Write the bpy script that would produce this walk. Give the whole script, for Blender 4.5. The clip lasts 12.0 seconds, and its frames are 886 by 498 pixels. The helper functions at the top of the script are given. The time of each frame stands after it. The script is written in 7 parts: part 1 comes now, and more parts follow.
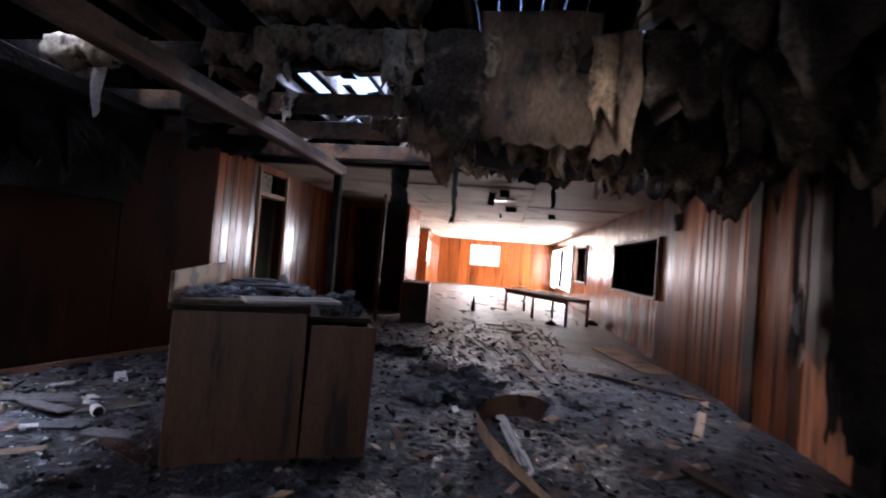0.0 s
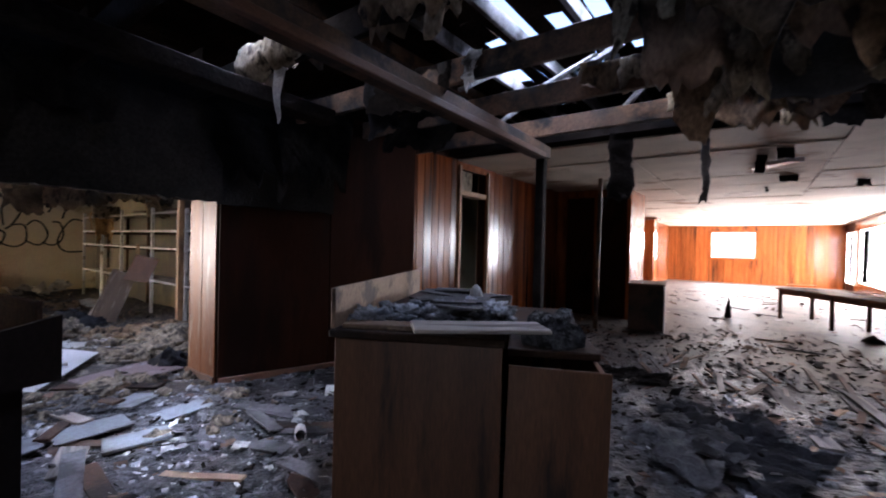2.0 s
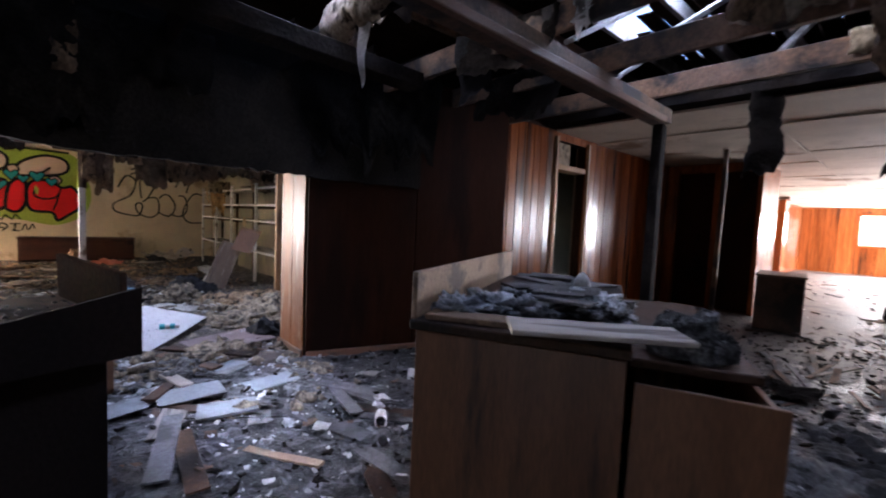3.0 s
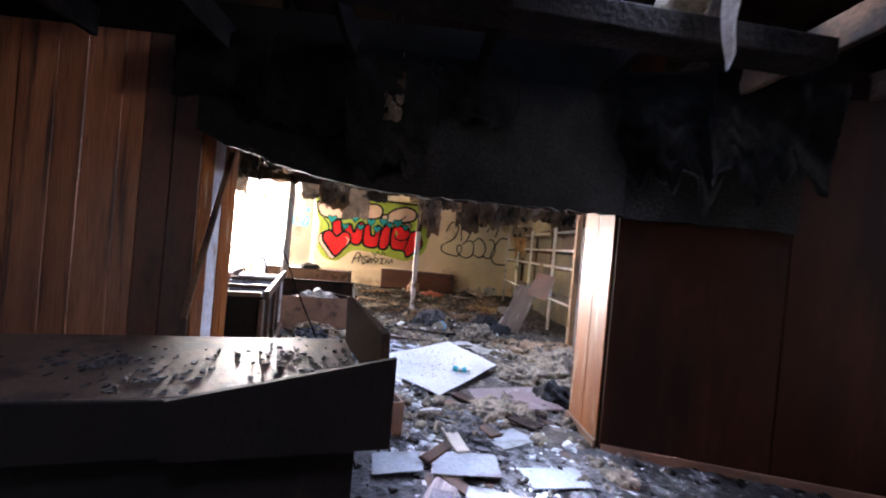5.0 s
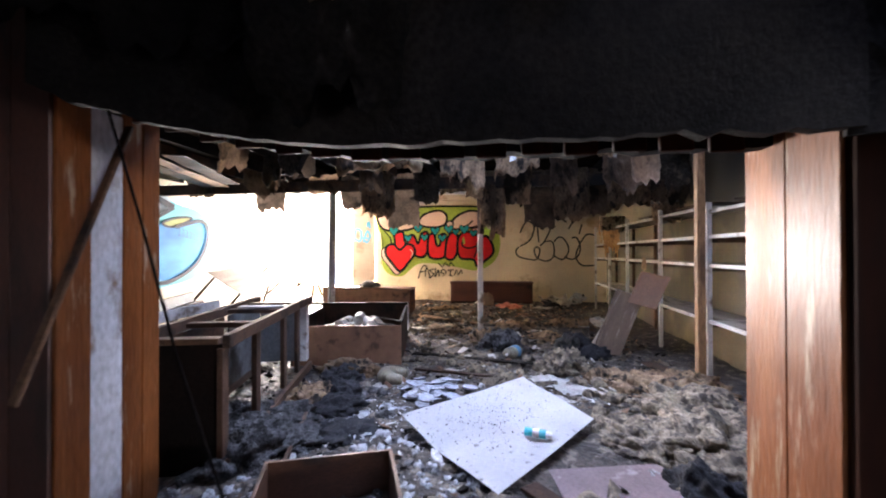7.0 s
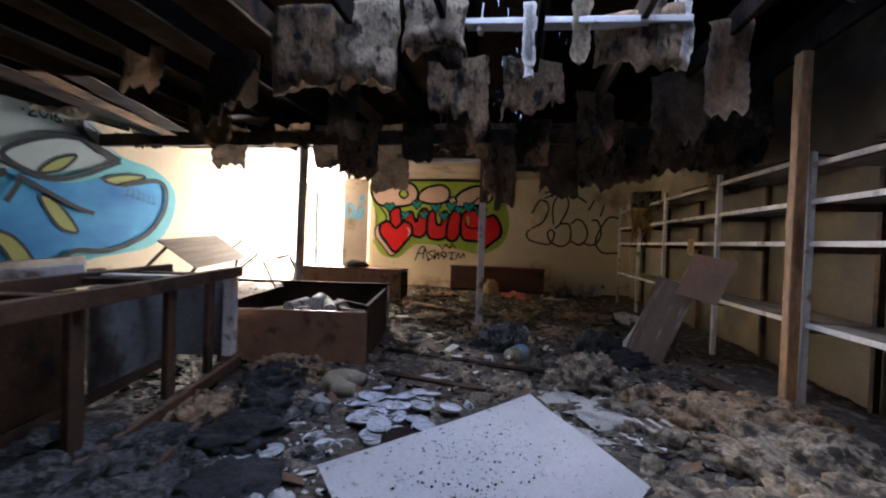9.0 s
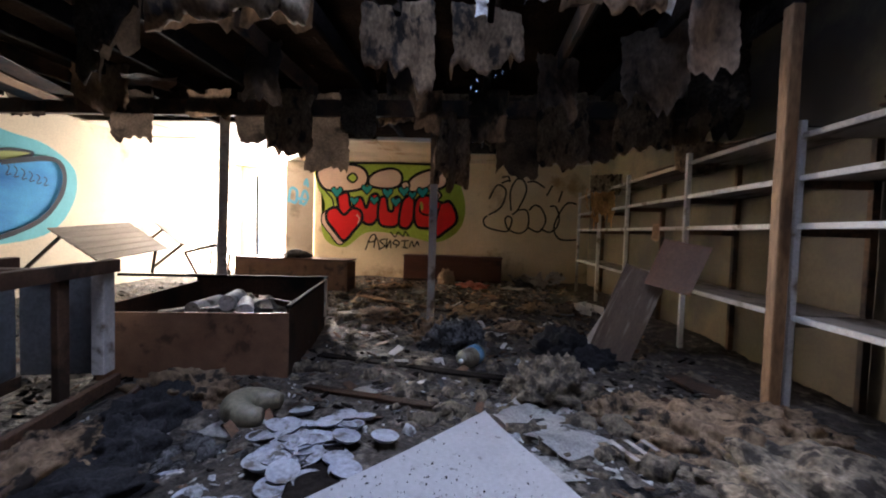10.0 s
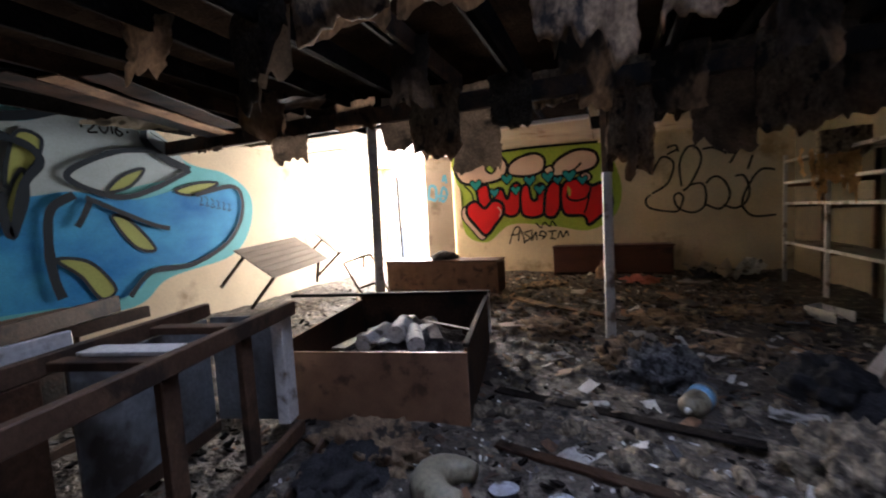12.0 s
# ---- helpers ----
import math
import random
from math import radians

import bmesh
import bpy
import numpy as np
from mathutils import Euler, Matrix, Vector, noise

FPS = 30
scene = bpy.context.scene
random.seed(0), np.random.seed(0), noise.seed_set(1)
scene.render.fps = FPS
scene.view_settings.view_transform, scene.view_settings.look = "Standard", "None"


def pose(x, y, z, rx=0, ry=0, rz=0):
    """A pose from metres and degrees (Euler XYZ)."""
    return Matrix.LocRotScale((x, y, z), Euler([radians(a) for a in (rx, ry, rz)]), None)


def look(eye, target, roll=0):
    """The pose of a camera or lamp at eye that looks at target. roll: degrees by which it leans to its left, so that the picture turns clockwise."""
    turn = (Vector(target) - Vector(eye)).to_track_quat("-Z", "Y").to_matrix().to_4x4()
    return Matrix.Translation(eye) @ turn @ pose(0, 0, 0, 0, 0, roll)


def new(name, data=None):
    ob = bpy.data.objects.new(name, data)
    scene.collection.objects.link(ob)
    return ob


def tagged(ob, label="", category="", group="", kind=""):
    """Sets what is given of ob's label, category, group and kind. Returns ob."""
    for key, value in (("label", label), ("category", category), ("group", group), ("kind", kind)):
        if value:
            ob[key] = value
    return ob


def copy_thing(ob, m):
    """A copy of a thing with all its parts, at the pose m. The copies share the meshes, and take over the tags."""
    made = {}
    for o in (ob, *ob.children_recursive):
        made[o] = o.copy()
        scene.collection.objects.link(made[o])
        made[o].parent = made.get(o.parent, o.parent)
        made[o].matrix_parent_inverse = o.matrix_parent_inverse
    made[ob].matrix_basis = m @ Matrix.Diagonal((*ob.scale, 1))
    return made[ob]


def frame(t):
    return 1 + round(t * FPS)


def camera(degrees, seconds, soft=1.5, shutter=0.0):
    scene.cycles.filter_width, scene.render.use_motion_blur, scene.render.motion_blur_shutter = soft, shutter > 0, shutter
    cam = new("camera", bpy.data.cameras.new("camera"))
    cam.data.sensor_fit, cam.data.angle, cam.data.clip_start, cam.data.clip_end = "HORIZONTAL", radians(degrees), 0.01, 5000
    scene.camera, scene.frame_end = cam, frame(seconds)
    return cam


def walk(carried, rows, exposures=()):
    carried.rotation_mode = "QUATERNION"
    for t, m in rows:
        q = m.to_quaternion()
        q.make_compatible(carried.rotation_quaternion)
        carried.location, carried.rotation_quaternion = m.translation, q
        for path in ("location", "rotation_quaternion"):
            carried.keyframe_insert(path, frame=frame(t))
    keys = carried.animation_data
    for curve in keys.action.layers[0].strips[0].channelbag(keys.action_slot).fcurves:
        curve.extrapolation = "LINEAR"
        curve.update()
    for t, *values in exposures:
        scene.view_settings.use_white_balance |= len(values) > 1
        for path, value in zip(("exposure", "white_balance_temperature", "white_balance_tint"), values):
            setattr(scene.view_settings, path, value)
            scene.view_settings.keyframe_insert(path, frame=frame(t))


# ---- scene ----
cam = camera(92.6, 12.0, 2.0, 0.4)
PATH = [
    (0, (1.219, 0.808, 1.553), (0.912, 2.784, 1.597), 4.6),
    (0.5, (1.098, 1.157, 1.554), (0.542, 3.075, 1.67), 5.9),
    (1, (0.919, 1.435, 1.538), (0.117, 3.263, 1.653), 6.0),
    (1.5, (0.847, 1.619, 1.547), (-0.139, 3.359, 1.582), 3.1),
    (2, (0.805, 1.882, 1.561), (-0.391, 3.485, 1.545), 1.4),
    (2.5, (0.746, 2.05, 1.553), (-0.585, 3.541, 1.476), 2.4),
    (3, (0.506, 2.148, 1.557), (-0.98, 3.48, 1.424), 2.6),
    (3.5, (0.327, 2.239, 1.559), (-1.308, 3.386, 1.46), 1.9),
    (3.7, (0.283, 2.267, 1.571), (-1.445, 3.27, 1.488), 1.6),
    (5.3, (-0.589, 2.479, 1.587), (-2.589, 2.514, 1.565), 4.8),
    (5.5, (-0.751, 2.505, 1.596), (-2.751, 2.541, 1.548), 3.3),
    (6, (-1.196, 2.605, 1.567), (-3.191, 2.493, 1.469), 0.6),
    (6.5, (-1.573, 2.705, 1.574), (-3.562, 2.495, 1.523), -0.3),
    (8.3, (-3.137, 2.949, 1.369), (-5.094, 2.539, 1.427), 0.4),
    (8.5, (-3.236, 2.924, 1.377), (-5.191, 2.505, 1.396), 0.9),
    (9, (-3.548, 2.852, 1.288), (-5.52, 2.524, 1.251), 2.0),
    (9.5, (-3.884, 2.825, 1.263), (-5.878, 2.691, 1.21), 3.8),
    (10, (-4.228, 2.902, 1.259), (-6.222, 2.768, 1.175), 1.7),
    (10.5, (-4.424, 2.951, 1.349), (-6.405, 2.714, 1.22), -0.7),
    (11, (-4.561, 2.677, 1.448), (-6.528, 2.399, 1.218), -2.7),
    (11.5, (-4.623, 2.491, 1.5), (-6.548, 1.993, 1.281), -2.7),
    (12, (-4.829, 2.366, 1.506), (-6.688, 1.646, 1.346), -3.3),
]
EXPOSURES = [(0.0, 2.35, 5900, 20), (2.5, 2.5, 5900, 20), (3.7, 3.2, 5900, 20), (5.3, 3.6, 5900, 20), (6.6, 3.5, 5900, 20), (8.4, 2.0, 5950, 17), (12.0, 1.85, 6000, 18)]
walk(cam, [(t, look(eye, target, roll)) for t, eye, target, roll in PATH], EXPOSURES)

# ---- world, sun, window light ----
world = bpy.data.worlds.new("sky")
scene.world = world
world.use_nodes = True
wn = world.node_tree
sky = wn.nodes.new("ShaderNodeTexSky")
sky.sky_type = 'NISHITA'
sky.sun_disc = False
sky.sun_elevation = radians(38)
sky.sun_rotation = radians(215)
wn.links.new(sky.outputs[0], wn.nodes["Background"].inputs[0])
wn.nodes["Background"].inputs[1].default_value = 0.15


def sun_lamp(elevation, azimuth, strength):
    d = bpy.data.lights.new("sun", 'SUN')
    d.energy, d.angle, d.color = strength, radians(14), (1.0, 0.95, 0.88)
    ob = new("sun", d)
    way = Vector((math.sin(azimuth) * math.cos(elevation), math.cos(azimuth) * math.cos(elevation), math.sin(elevation)))
    ob.matrix_world = look(way * 40, (0, 0, 0))


sun_lamp(radians(38), radians(215), 1.0)


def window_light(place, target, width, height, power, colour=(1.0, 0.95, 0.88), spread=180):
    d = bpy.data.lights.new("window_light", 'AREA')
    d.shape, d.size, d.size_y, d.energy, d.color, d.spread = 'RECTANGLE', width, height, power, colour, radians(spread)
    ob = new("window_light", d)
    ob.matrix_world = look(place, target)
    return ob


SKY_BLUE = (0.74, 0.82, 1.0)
window_light((4.15, 22.0, 1.55), (0, 22.0, 1.2), 4.6, 1.9, 520)
window_light((4.15, 26.4, 1.45), (0, 26.4, 1.2), 1.9, 2.0, 220)
window_light((4.12, 17.45, 1.75), (0, 17.4, 1.2), 2.1, 1.2, 30)
window_light((-0.3, 28.4, 1.95), (-0.3, 20, 1.0), 1.8, 1.2, 110)
window_light((-16.5, -3.06, 1.4), (-10, -0.6, 1.0), 0.85, 2.6, 560, (1.0, 0.9, 0.76))
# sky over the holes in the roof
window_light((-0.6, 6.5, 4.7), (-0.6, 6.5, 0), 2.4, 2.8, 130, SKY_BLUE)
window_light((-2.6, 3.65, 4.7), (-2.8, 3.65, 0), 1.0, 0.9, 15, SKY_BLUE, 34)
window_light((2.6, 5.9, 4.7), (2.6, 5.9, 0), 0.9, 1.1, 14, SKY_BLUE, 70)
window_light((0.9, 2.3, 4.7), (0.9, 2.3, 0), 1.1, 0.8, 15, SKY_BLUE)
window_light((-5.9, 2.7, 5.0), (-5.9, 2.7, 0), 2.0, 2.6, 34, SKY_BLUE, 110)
# lamp in an unseen doorway, added to brighten the counter's front
window_light((1.9, -3.3, 1.2), (1.2, 4, 1.0), 0.95, 1.9, 1.6, (1.0, 0.93, 0.85))


# ---- materials ----
def mat(name, a, b, scale=3.0, fine=45.0, rough=0.75, bump=0.25, stretch=(1, 1, 1), vary=0.25, metal=0.0, coat=0.0, stain=None, amount=0.5, stain_scale=1.6, dist=0.02, shine=0.5):
    m = bpy.data.materials.new(name)
    m.use_nodes = True
    n, l = m.node_tree.nodes, m.node_tree.links
    bs = n["Principled BSDF"]
    bs.inputs["Specular IOR Level"].default_value = shine
    tc = n.new("ShaderNodeTexCoord")
    mp = n.new("ShaderNodeMapping")
    mp.inputs["Scale"].default_value = stretch
    l.new(tc.outputs["Object"], mp.inputs["Vector"])
    info = n.new("ShaderNodeObjectInfo")
    off = n.new("ShaderNodeVectorMath")
    off.operation = 'MULTIPLY_ADD'
    l.new(info.outputs["Random"], off.inputs[0])
    off.inputs[1].default_value = (17.0, 31.0, 23.0)
    l.new(mp.outputs[0], off.inputs[2])
    big = n.new("ShaderNodeTexNoise")
    big.inputs["Scale"].default_value, big.inputs["Detail"].default_value = scale, 5
    small = n.new("ShaderNodeTexNoise")
    small.inputs["Scale"].default_value, small.inputs["Detail"].default_value = fine, 4
    l.new(off.outputs[0], big.inputs["Vector"])
    l.new(off.outputs[0], small.inputs["Vector"])
    r1 = n.new("ShaderNodeValToRGB")
    r1.color_ramp.elements[0].position, r1.color_ramp.elements[1].position = 0.32, 0.68
    r1.color_ramp.elements[0].color, r1.color_ramp.elements[1].color = (*a, 1), (*b, 1)
    l.new(big.outputs[0], r1.inputs[0])
    grit = n.new("ShaderNodeMapRange")
    grit.inputs["From Min"].default_value, grit.inputs["From Max"].default_value = 0.3, 0.7
    grit.inputs["To Min"].default_value, grit.inputs["To Max"].default_value = 1 - vary, 1 + vary
    l.new(small.outputs[0], grit.inputs["Value"])
    tone = n.new("ShaderNodeMapRange")
    tone.inputs["To Min"].default_value, tone.inputs["To Max"].default_value = 1 - vary * 0.7, 1 + vary * 0.7
    l.new(info.outputs["Random"], tone.inputs["Value"])
    both = n.new("ShaderNodeMath")
    both.operation = 'MULTIPLY'
    l.new(grit.outputs[0], both.inputs[0])
    l.new(tone.outputs[0], both.inputs[1])
    mul = n.new("ShaderNodeVectorMath")
    mul.operation = 'SCALE'
    l.new(r1.outputs[0], mul.inputs[0])
    l.new(both.outputs[0], mul.inputs["Scale"])
    colour = mul.outputs[0]
    if stain:
        st = n.new("ShaderNodeTexNoise")
        st.inputs["Scale"].default_value, st.inputs["Detail"].default_value = stain_scale, 8
        st.inputs["Roughness"].default_value = 0.62
        l.new(off.outputs[0], st.inputs["Vector"])
        sr = n.new("ShaderNodeValToRGB")
        sr.color_ramp.elements[0].position, sr.color_ramp.elements[1].position = 0.62 - amount * 0.3, 0.72 - amount * 0.3
        l.new(st.outputs[0], sr.inputs[0])
        mx = n.new("ShaderNodeMix")
        mx.data_type = 'RGBA'
        l.new(sr.outputs[0], mx.inputs[0])
        l.new(colour, mx.inputs[6])
        mx.inputs[7].default_value = (*stain, 1)
        colour = mx.outputs[2]
    l.new(colour, bs.inputs["Base Color"])
    bp = n.new("ShaderNodeBump")
    bp.inputs["Strength"].default_value, bp.inputs["Distance"].default_value = bump, dist
    l.new(small.outputs[0], bp.inputs["Height"])
    l.new(bp.outputs[0], bs.inputs["Normal"])
    rr = n.new("ShaderNodeMapRange")
    rr.inputs["To Min"].default_value, rr.inputs["To Max"].default_value = max(0.05, rough - 0.15), min(1.0, rough + 0.15)
    l.new(big.outputs[0], rr.inputs["Value"])
    l.new(rr.outputs[0], bs.inputs["Roughness"])
    bs.inputs["Metallic"].default_value = metal
    bs.inputs["Coat Weight"].default_value = coat
    return m


M_PANEL = mat("varnished_pine_panel", (0.14, 0.033, 0.008), (0.28, 0.078, 0.019), 2.2, 26, 0.2, 0.08, (3, 3, 0.35), 0.3, shine=0.3, stain=(0.045, 0.015, 0.007), amount=0.3, stain_scale=1.2)
M_PANEL_SMOKED = mat("smoke_darkened_pine_panel", (0.085, 0.024, 0.008), (0.17, 0.05, 0.015), 2.2, 26, 0.32, 0.08, (3, 3, 0.35), 0.3, shine=0.15, stain=(0.03, 0.011, 0.006), amount=0.34, stain_scale=1.2)
M_PANEL_WORN = mat("worn_pine_panel", (0.12, 0.038, 0.011), (0.24, 0.085, 0.024), 1.6, 26, 0.42, 0.2, (3, 3, 0.9), 0.2, stain=(0.4, 0.31, 0.22), amount=0.12, stain_scale=4.5, shine=0.2)
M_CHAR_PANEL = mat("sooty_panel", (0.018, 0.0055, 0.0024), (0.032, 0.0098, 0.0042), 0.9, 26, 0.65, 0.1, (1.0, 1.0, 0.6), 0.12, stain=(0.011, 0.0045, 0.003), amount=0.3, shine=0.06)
M_PANEL_DIM = mat("smoked_pine_panel", (0.2, 0.07, 0.032), (0.36, 0.135, 0.06), 1.6, 26, 0.42, 0.12, (3, 3, 0.5), 0.3, stain=(0.05, 0.02, 0.012), amount=0.26, stain_scale=2.6)
M_PEEL = mat("bare_grey_board", (0.36, 0.38, 0.42), (0.5, 0.51, 0.54), 2, 40, 0.8, 0.2, (1, 1, 0.5), 0.2, stain=(0.16, 0.09, 0.045), amount=0.35, stain_scale=3.5)
M_GREYDOOR = mat("dull_grey_paint", (0.14, 0.145, 0.15), (0.2, 0.205, 0.21), 2, 40, 0.6, 0.1, vary=0.15)
M_GREYPOST = mat("grimy_white_paint", (0.34, 0.3, 0.27), (0.48, 0.44, 0.4), 3, 40, 0.6, 0.15, vary=0.2, stain=(0.1, 0.07, 0.05), amount=0.25, stain_scale=4)
M_BOARDGREY = mat("smoked_board", (0.05, 0.048, 0.046), (0.1, 0.096, 0.09), 3, 40, 0.8, 0.2, vary=0.2)
M_KRAFT_DARK = mat("smoked_paper_backing", (0.045, 0.034, 0.027), (0.13, 0.1, 0.076), 3, 40, 0.88, 0.4, vary=0.35, stain=(0.015, 0.012, 0.01), amount=0.36, stain_scale=2)
M_DESK = mat("dark_walnut_veneer", (0.12, 0.05, 0.022), (0.2, 0.085, 0.038), 1.6, 30, 0.42, 0.06, (4, 4, 0.6), 0.2, stain=(0.04, 0.019, 0.011), amount=0.36, stain_scale=1.5)
M_BLACKBROWN = mat("black_brown_board", (0.005, 0.0035, 0.003), (0.012, 0.007, 0.0055), 2.5, 40, 0.7, 0.2, vary=0.3, shine=0.2)
M_WOOLBLUE = mat("blue_grey_wool", (0.16, 0.17, 0.19), (0.42, 0.44, 0.48), 9, 34, 0.95, 0.7, vary=0.35, stain=(0.05, 0.05, 0.055), amount=0.35, stain_scale=8, dist=0.04)
M_CHAR_BROWN = mat("burnt_brown_board", (0.03, 0.016, 0.01), (0.07, 0.035, 0.02), 2.5, 40, 0.6, 0.25, vary=0.3, stain=(0.012, 0.009, 0.008), amount=0.4, shine=0.2)
M_TANBOARD = mat("tan_hardboard", (0.24, 0.15, 0.09), (0.36, 0.24, 0.15), 2.5, 45, 0.65, 0.15, vary=0.2, stain=(0.08, 0.05, 0.035), amount=0.3, stain_scale=3)
M_TANTOP = mat("scorched_laminate", (0.085, 0.052, 0.034), (0.15, 0.094, 0.062), 2.5, 45, 0.55, 0.15, vary=0.2, stain=(0.03, 0.021, 0.017), amount=0.4, stain_scale=3.5)
M_PALEPLANK = mat("pale_bare_plank", (0.46, 0.4, 0.34), (0.6, 0.54, 0.47), 2.5, 45, 0.65, 0.15, (0.4, 3, 3), 0.15, stain=(0.14, 0.1, 0.08), amount=0.2, stain_scale=3)
M_GREYPLANK = mat("grey_plank", (0.17, 0.145, 0.125), (0.3, 0.26, 0.23), 2.5, 45, 0.7, 0.25, (0.4, 3, 3), 0.3, stain=(0.04, 0.033, 0.03), amount=0.4, stain_scale=2)
M_ASHBOARD = mat("ashy_board", (0.045, 0.044, 0.047), (0.12, 0.117, 0.122), 3, 45, 0.75, 0.3, vary=0.4, stain=(0.018, 0.016, 0.016), amount=0.42, stain_scale=4)
M_INS_FLOOR = mat("trodden_glass_wool", (0.085, 0.068, 0.047), (0.24, 0.195, 0.14), 11, 38, 0.95, 0.6, (1, 1, 1), 0.5, stain=(0.04, 0.031, 0.024), amount=0.46, stain_scale=10, dist=0.03)
M_WOOLGREY = mat("ash_grey_wool", (0.055, 0.055, 0.06), (0.15, 0.15, 0.155), 14, 60, 0.95, 0.9, vary=0.5, stain=(0.02, 0.019, 0.02), amount=0.5, stain_scale=13, dist=0.05)
M_SHELF = mat("grimy_shelf_board", (0.24, 0.2, 0.16), (0.38, 0.33, 0.27), 2.5, 40, 0.7, 0.2, (0.5, 2, 2), 0.2, stain=(0.09, 0.065, 0.045), amount=0.35, stain_scale=2.5)
M_INS_TAN = mat("tan_glass_wool", (0.3, 0.16, 0.06), (0.5, 0.3, 0.13), 5, 60, 0.95, 1.0, vary=0.35, stain=(0.08, 0.05, 0.03), amount=0.25, stain_scale=4, dist=0.06)
M_PLYGREY = mat("weathered_plywood", (0.12, 0.082, 0.058), (0.22, 0.155, 0.11), 2, 45, 0.7, 0.25, (3, 3, 0.5), 0.2, stain=(0.33, 0.27, 0.21), amount=0.22, stain_scale=4)
M_PLYBROWN = mat("brown_hardboard", (0.17, 0.085, 0.045), (0.24, 0.125, 0.07), 2, 45, 0.55, 0.1, vary=0.15)
M_REDBROWN = mat("reddish_brown_wood", (0.07, 0.026, 0.016), (0.12, 0.045, 0.027), 2, 40, 0.5, 0.1, (2, 0.4, 2), 0.2, stain=(0.035, 0.017, 0.012), amount=0.3)
M_RAIL = mat("dark_timber_rail", (0.07, 0.038, 0.024), (0.15, 0.085, 0.05), 2.5, 45, 0.6, 0.15, vary=0.25, stain=(0.03, 0.018, 0.012), amount=0.4, stain_scale=2.5)
M_PEELDIM = mat("grimy_pale_board", (0.13, 0.142, 0.155), (0.22, 0.235, 0.25), 2, 40, 0.7, 0.15, vary=0.2, stain=(0.06, 0.053, 0.05), amount=0.34, stain_scale=2.5)
M_TABLETOP = mat("grey_slats", (0.24, 0.21, 0.19), (0.36, 0.33, 0.3), 2, 40, 0.6, 0.15, (0.5, 3, 3), 0.15)
M_TEAL = mat("turquoise_label", (0.02, 0.3, 0.34), (0.05, 0.42, 0.45), 8, 60, 0.35, 0.03, vary=0.1)
M_PURPLEBOARD = mat("dark_damp_board", (0.12, 0.085, 0.085), (0.2, 0.15, 0.15), 3, 40, 0.5, 0.2, vary=0.2, stain=(0.34, 0.31, 0.3), amount=0.12, stain_scale=5)
M_PINK = mat("pink_cloth", (0.5, 0.14, 0.1), (0.7, 0.25, 0.18), 6, 60, 0.85, 0.3, vary=0.2)
M_PLATE = mat("white_plastic", (0.3, 0.32, 0.37), (0.44, 0.46, 0.52), 4, 40, 0.45, 0.1, vary=0.25, stain=(0.1, 0.09, 0.08), amount=0.36, stain_scale=9)
M_CREAMBAG = mat("cream_plastic", (0.2, 0.18, 0.125), (0.33, 0.295, 0.215), 5, 40, 0.45, 0.1, vary=0.2, stain=(0.09, 0.07, 0.045), amount=0.38, stain_scale=7)
M_BLUELABEL = mat("blue_label", (0.05, 0.22, 0.42), (0.25, 0.45, 0.62), 20, 60, 0.5, 0.05, vary=0.15)


def paint(name, colour, vary=0.1, rough=0.6):
    return mat(name, tuple(c * 0.88 for c in colour), colour, 2.5, 60, rough, 0.05, vary=vary, shine=0.12)


P_GREEN = paint("lime_spray", (0.33, 0.47, 0.07), 0.25)
P_BLUSH = paint("blush_spray", (0.68, 0.5, 0.42))
P_RED = paint("red_spray", (0.62, 0.018, 0.02))
P_BLACK = paint("black_spray", (0.012, 0.012, 0.014))
P_TEAL = paint("teal_spray", (0.02, 0.3, 0.32))
P_GREYLINE = paint("grey_spray", (0.045, 0.042, 0.04))
P_AQUA = paint("aqua_spray", (0.16, 0.52, 0.6))
P_PALEGREY = paint("pale_blue_spray", (0.44, 0.56, 0.62))
P_BLUE = mat("blue_spray", (0.006, 0.15, 0.5), (0.06, 0.36, 0.68), 1.1, 40, 0.6, 0.05, (1, 1, 1.6), 0.1, shine=0.12)
P_OLIVE = paint("olive_spray", (0.34, 0.4, 0.13))
P_NAVY = paint("navy_spray", (0.018, 0.03, 0.045))
P_SKYBLUE = paint("sky_blue_spray", (0.12, 0.38, 0.62))
M_ASH = mat("wet_ash", (0.012, 0.0115, 0.0125), (0.04, 0.038, 0.04), 3.2, 30, 0.5, 0.9, vary=0.6, stain=(0.15, 0.15, 0.165), amount=0.22, stain_scale=7.5, dist=0.04)
M_ASH_PALE = mat("wool_dust_rubble", (0.022, 0.018, 0.0155), (0.068, 0.054, 0.042), 3.2, 30, 0.7, 0.9, vary=0.6, stain=(0.2, 0.17, 0.135), amount=0.3, stain_scale=8, dist=0.04)
M_PULP = mat("white_pulp", (0.4, 0.42, 0.45), (0.62, 0.63, 0.65), 8, 60, 0.9, 0.6, vary=0.3, stain=(0.16, 0.15, 0.15), amount=0.25, stain_scale=9, dist=0.03)
M_CHAR = mat("charred_wood", (0.006, 0.005, 0.005), (0.022, 0.018, 0.016), 4, 30, 0.85, 0.6, (1, 1, 1), 0.4, shine=0.05)
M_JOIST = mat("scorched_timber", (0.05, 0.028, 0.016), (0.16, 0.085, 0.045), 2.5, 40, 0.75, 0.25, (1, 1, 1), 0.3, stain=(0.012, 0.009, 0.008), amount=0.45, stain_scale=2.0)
M_TIMBER = mat("bare_timber", (0.30, 0.16, 0.075), (0.42, 0.25, 0.13), 2.5, 40, 0.65, 0.2, (1, 1, 0.3), 0.25, stain=(0.1, 0.05, 0.025), amount=0.25)
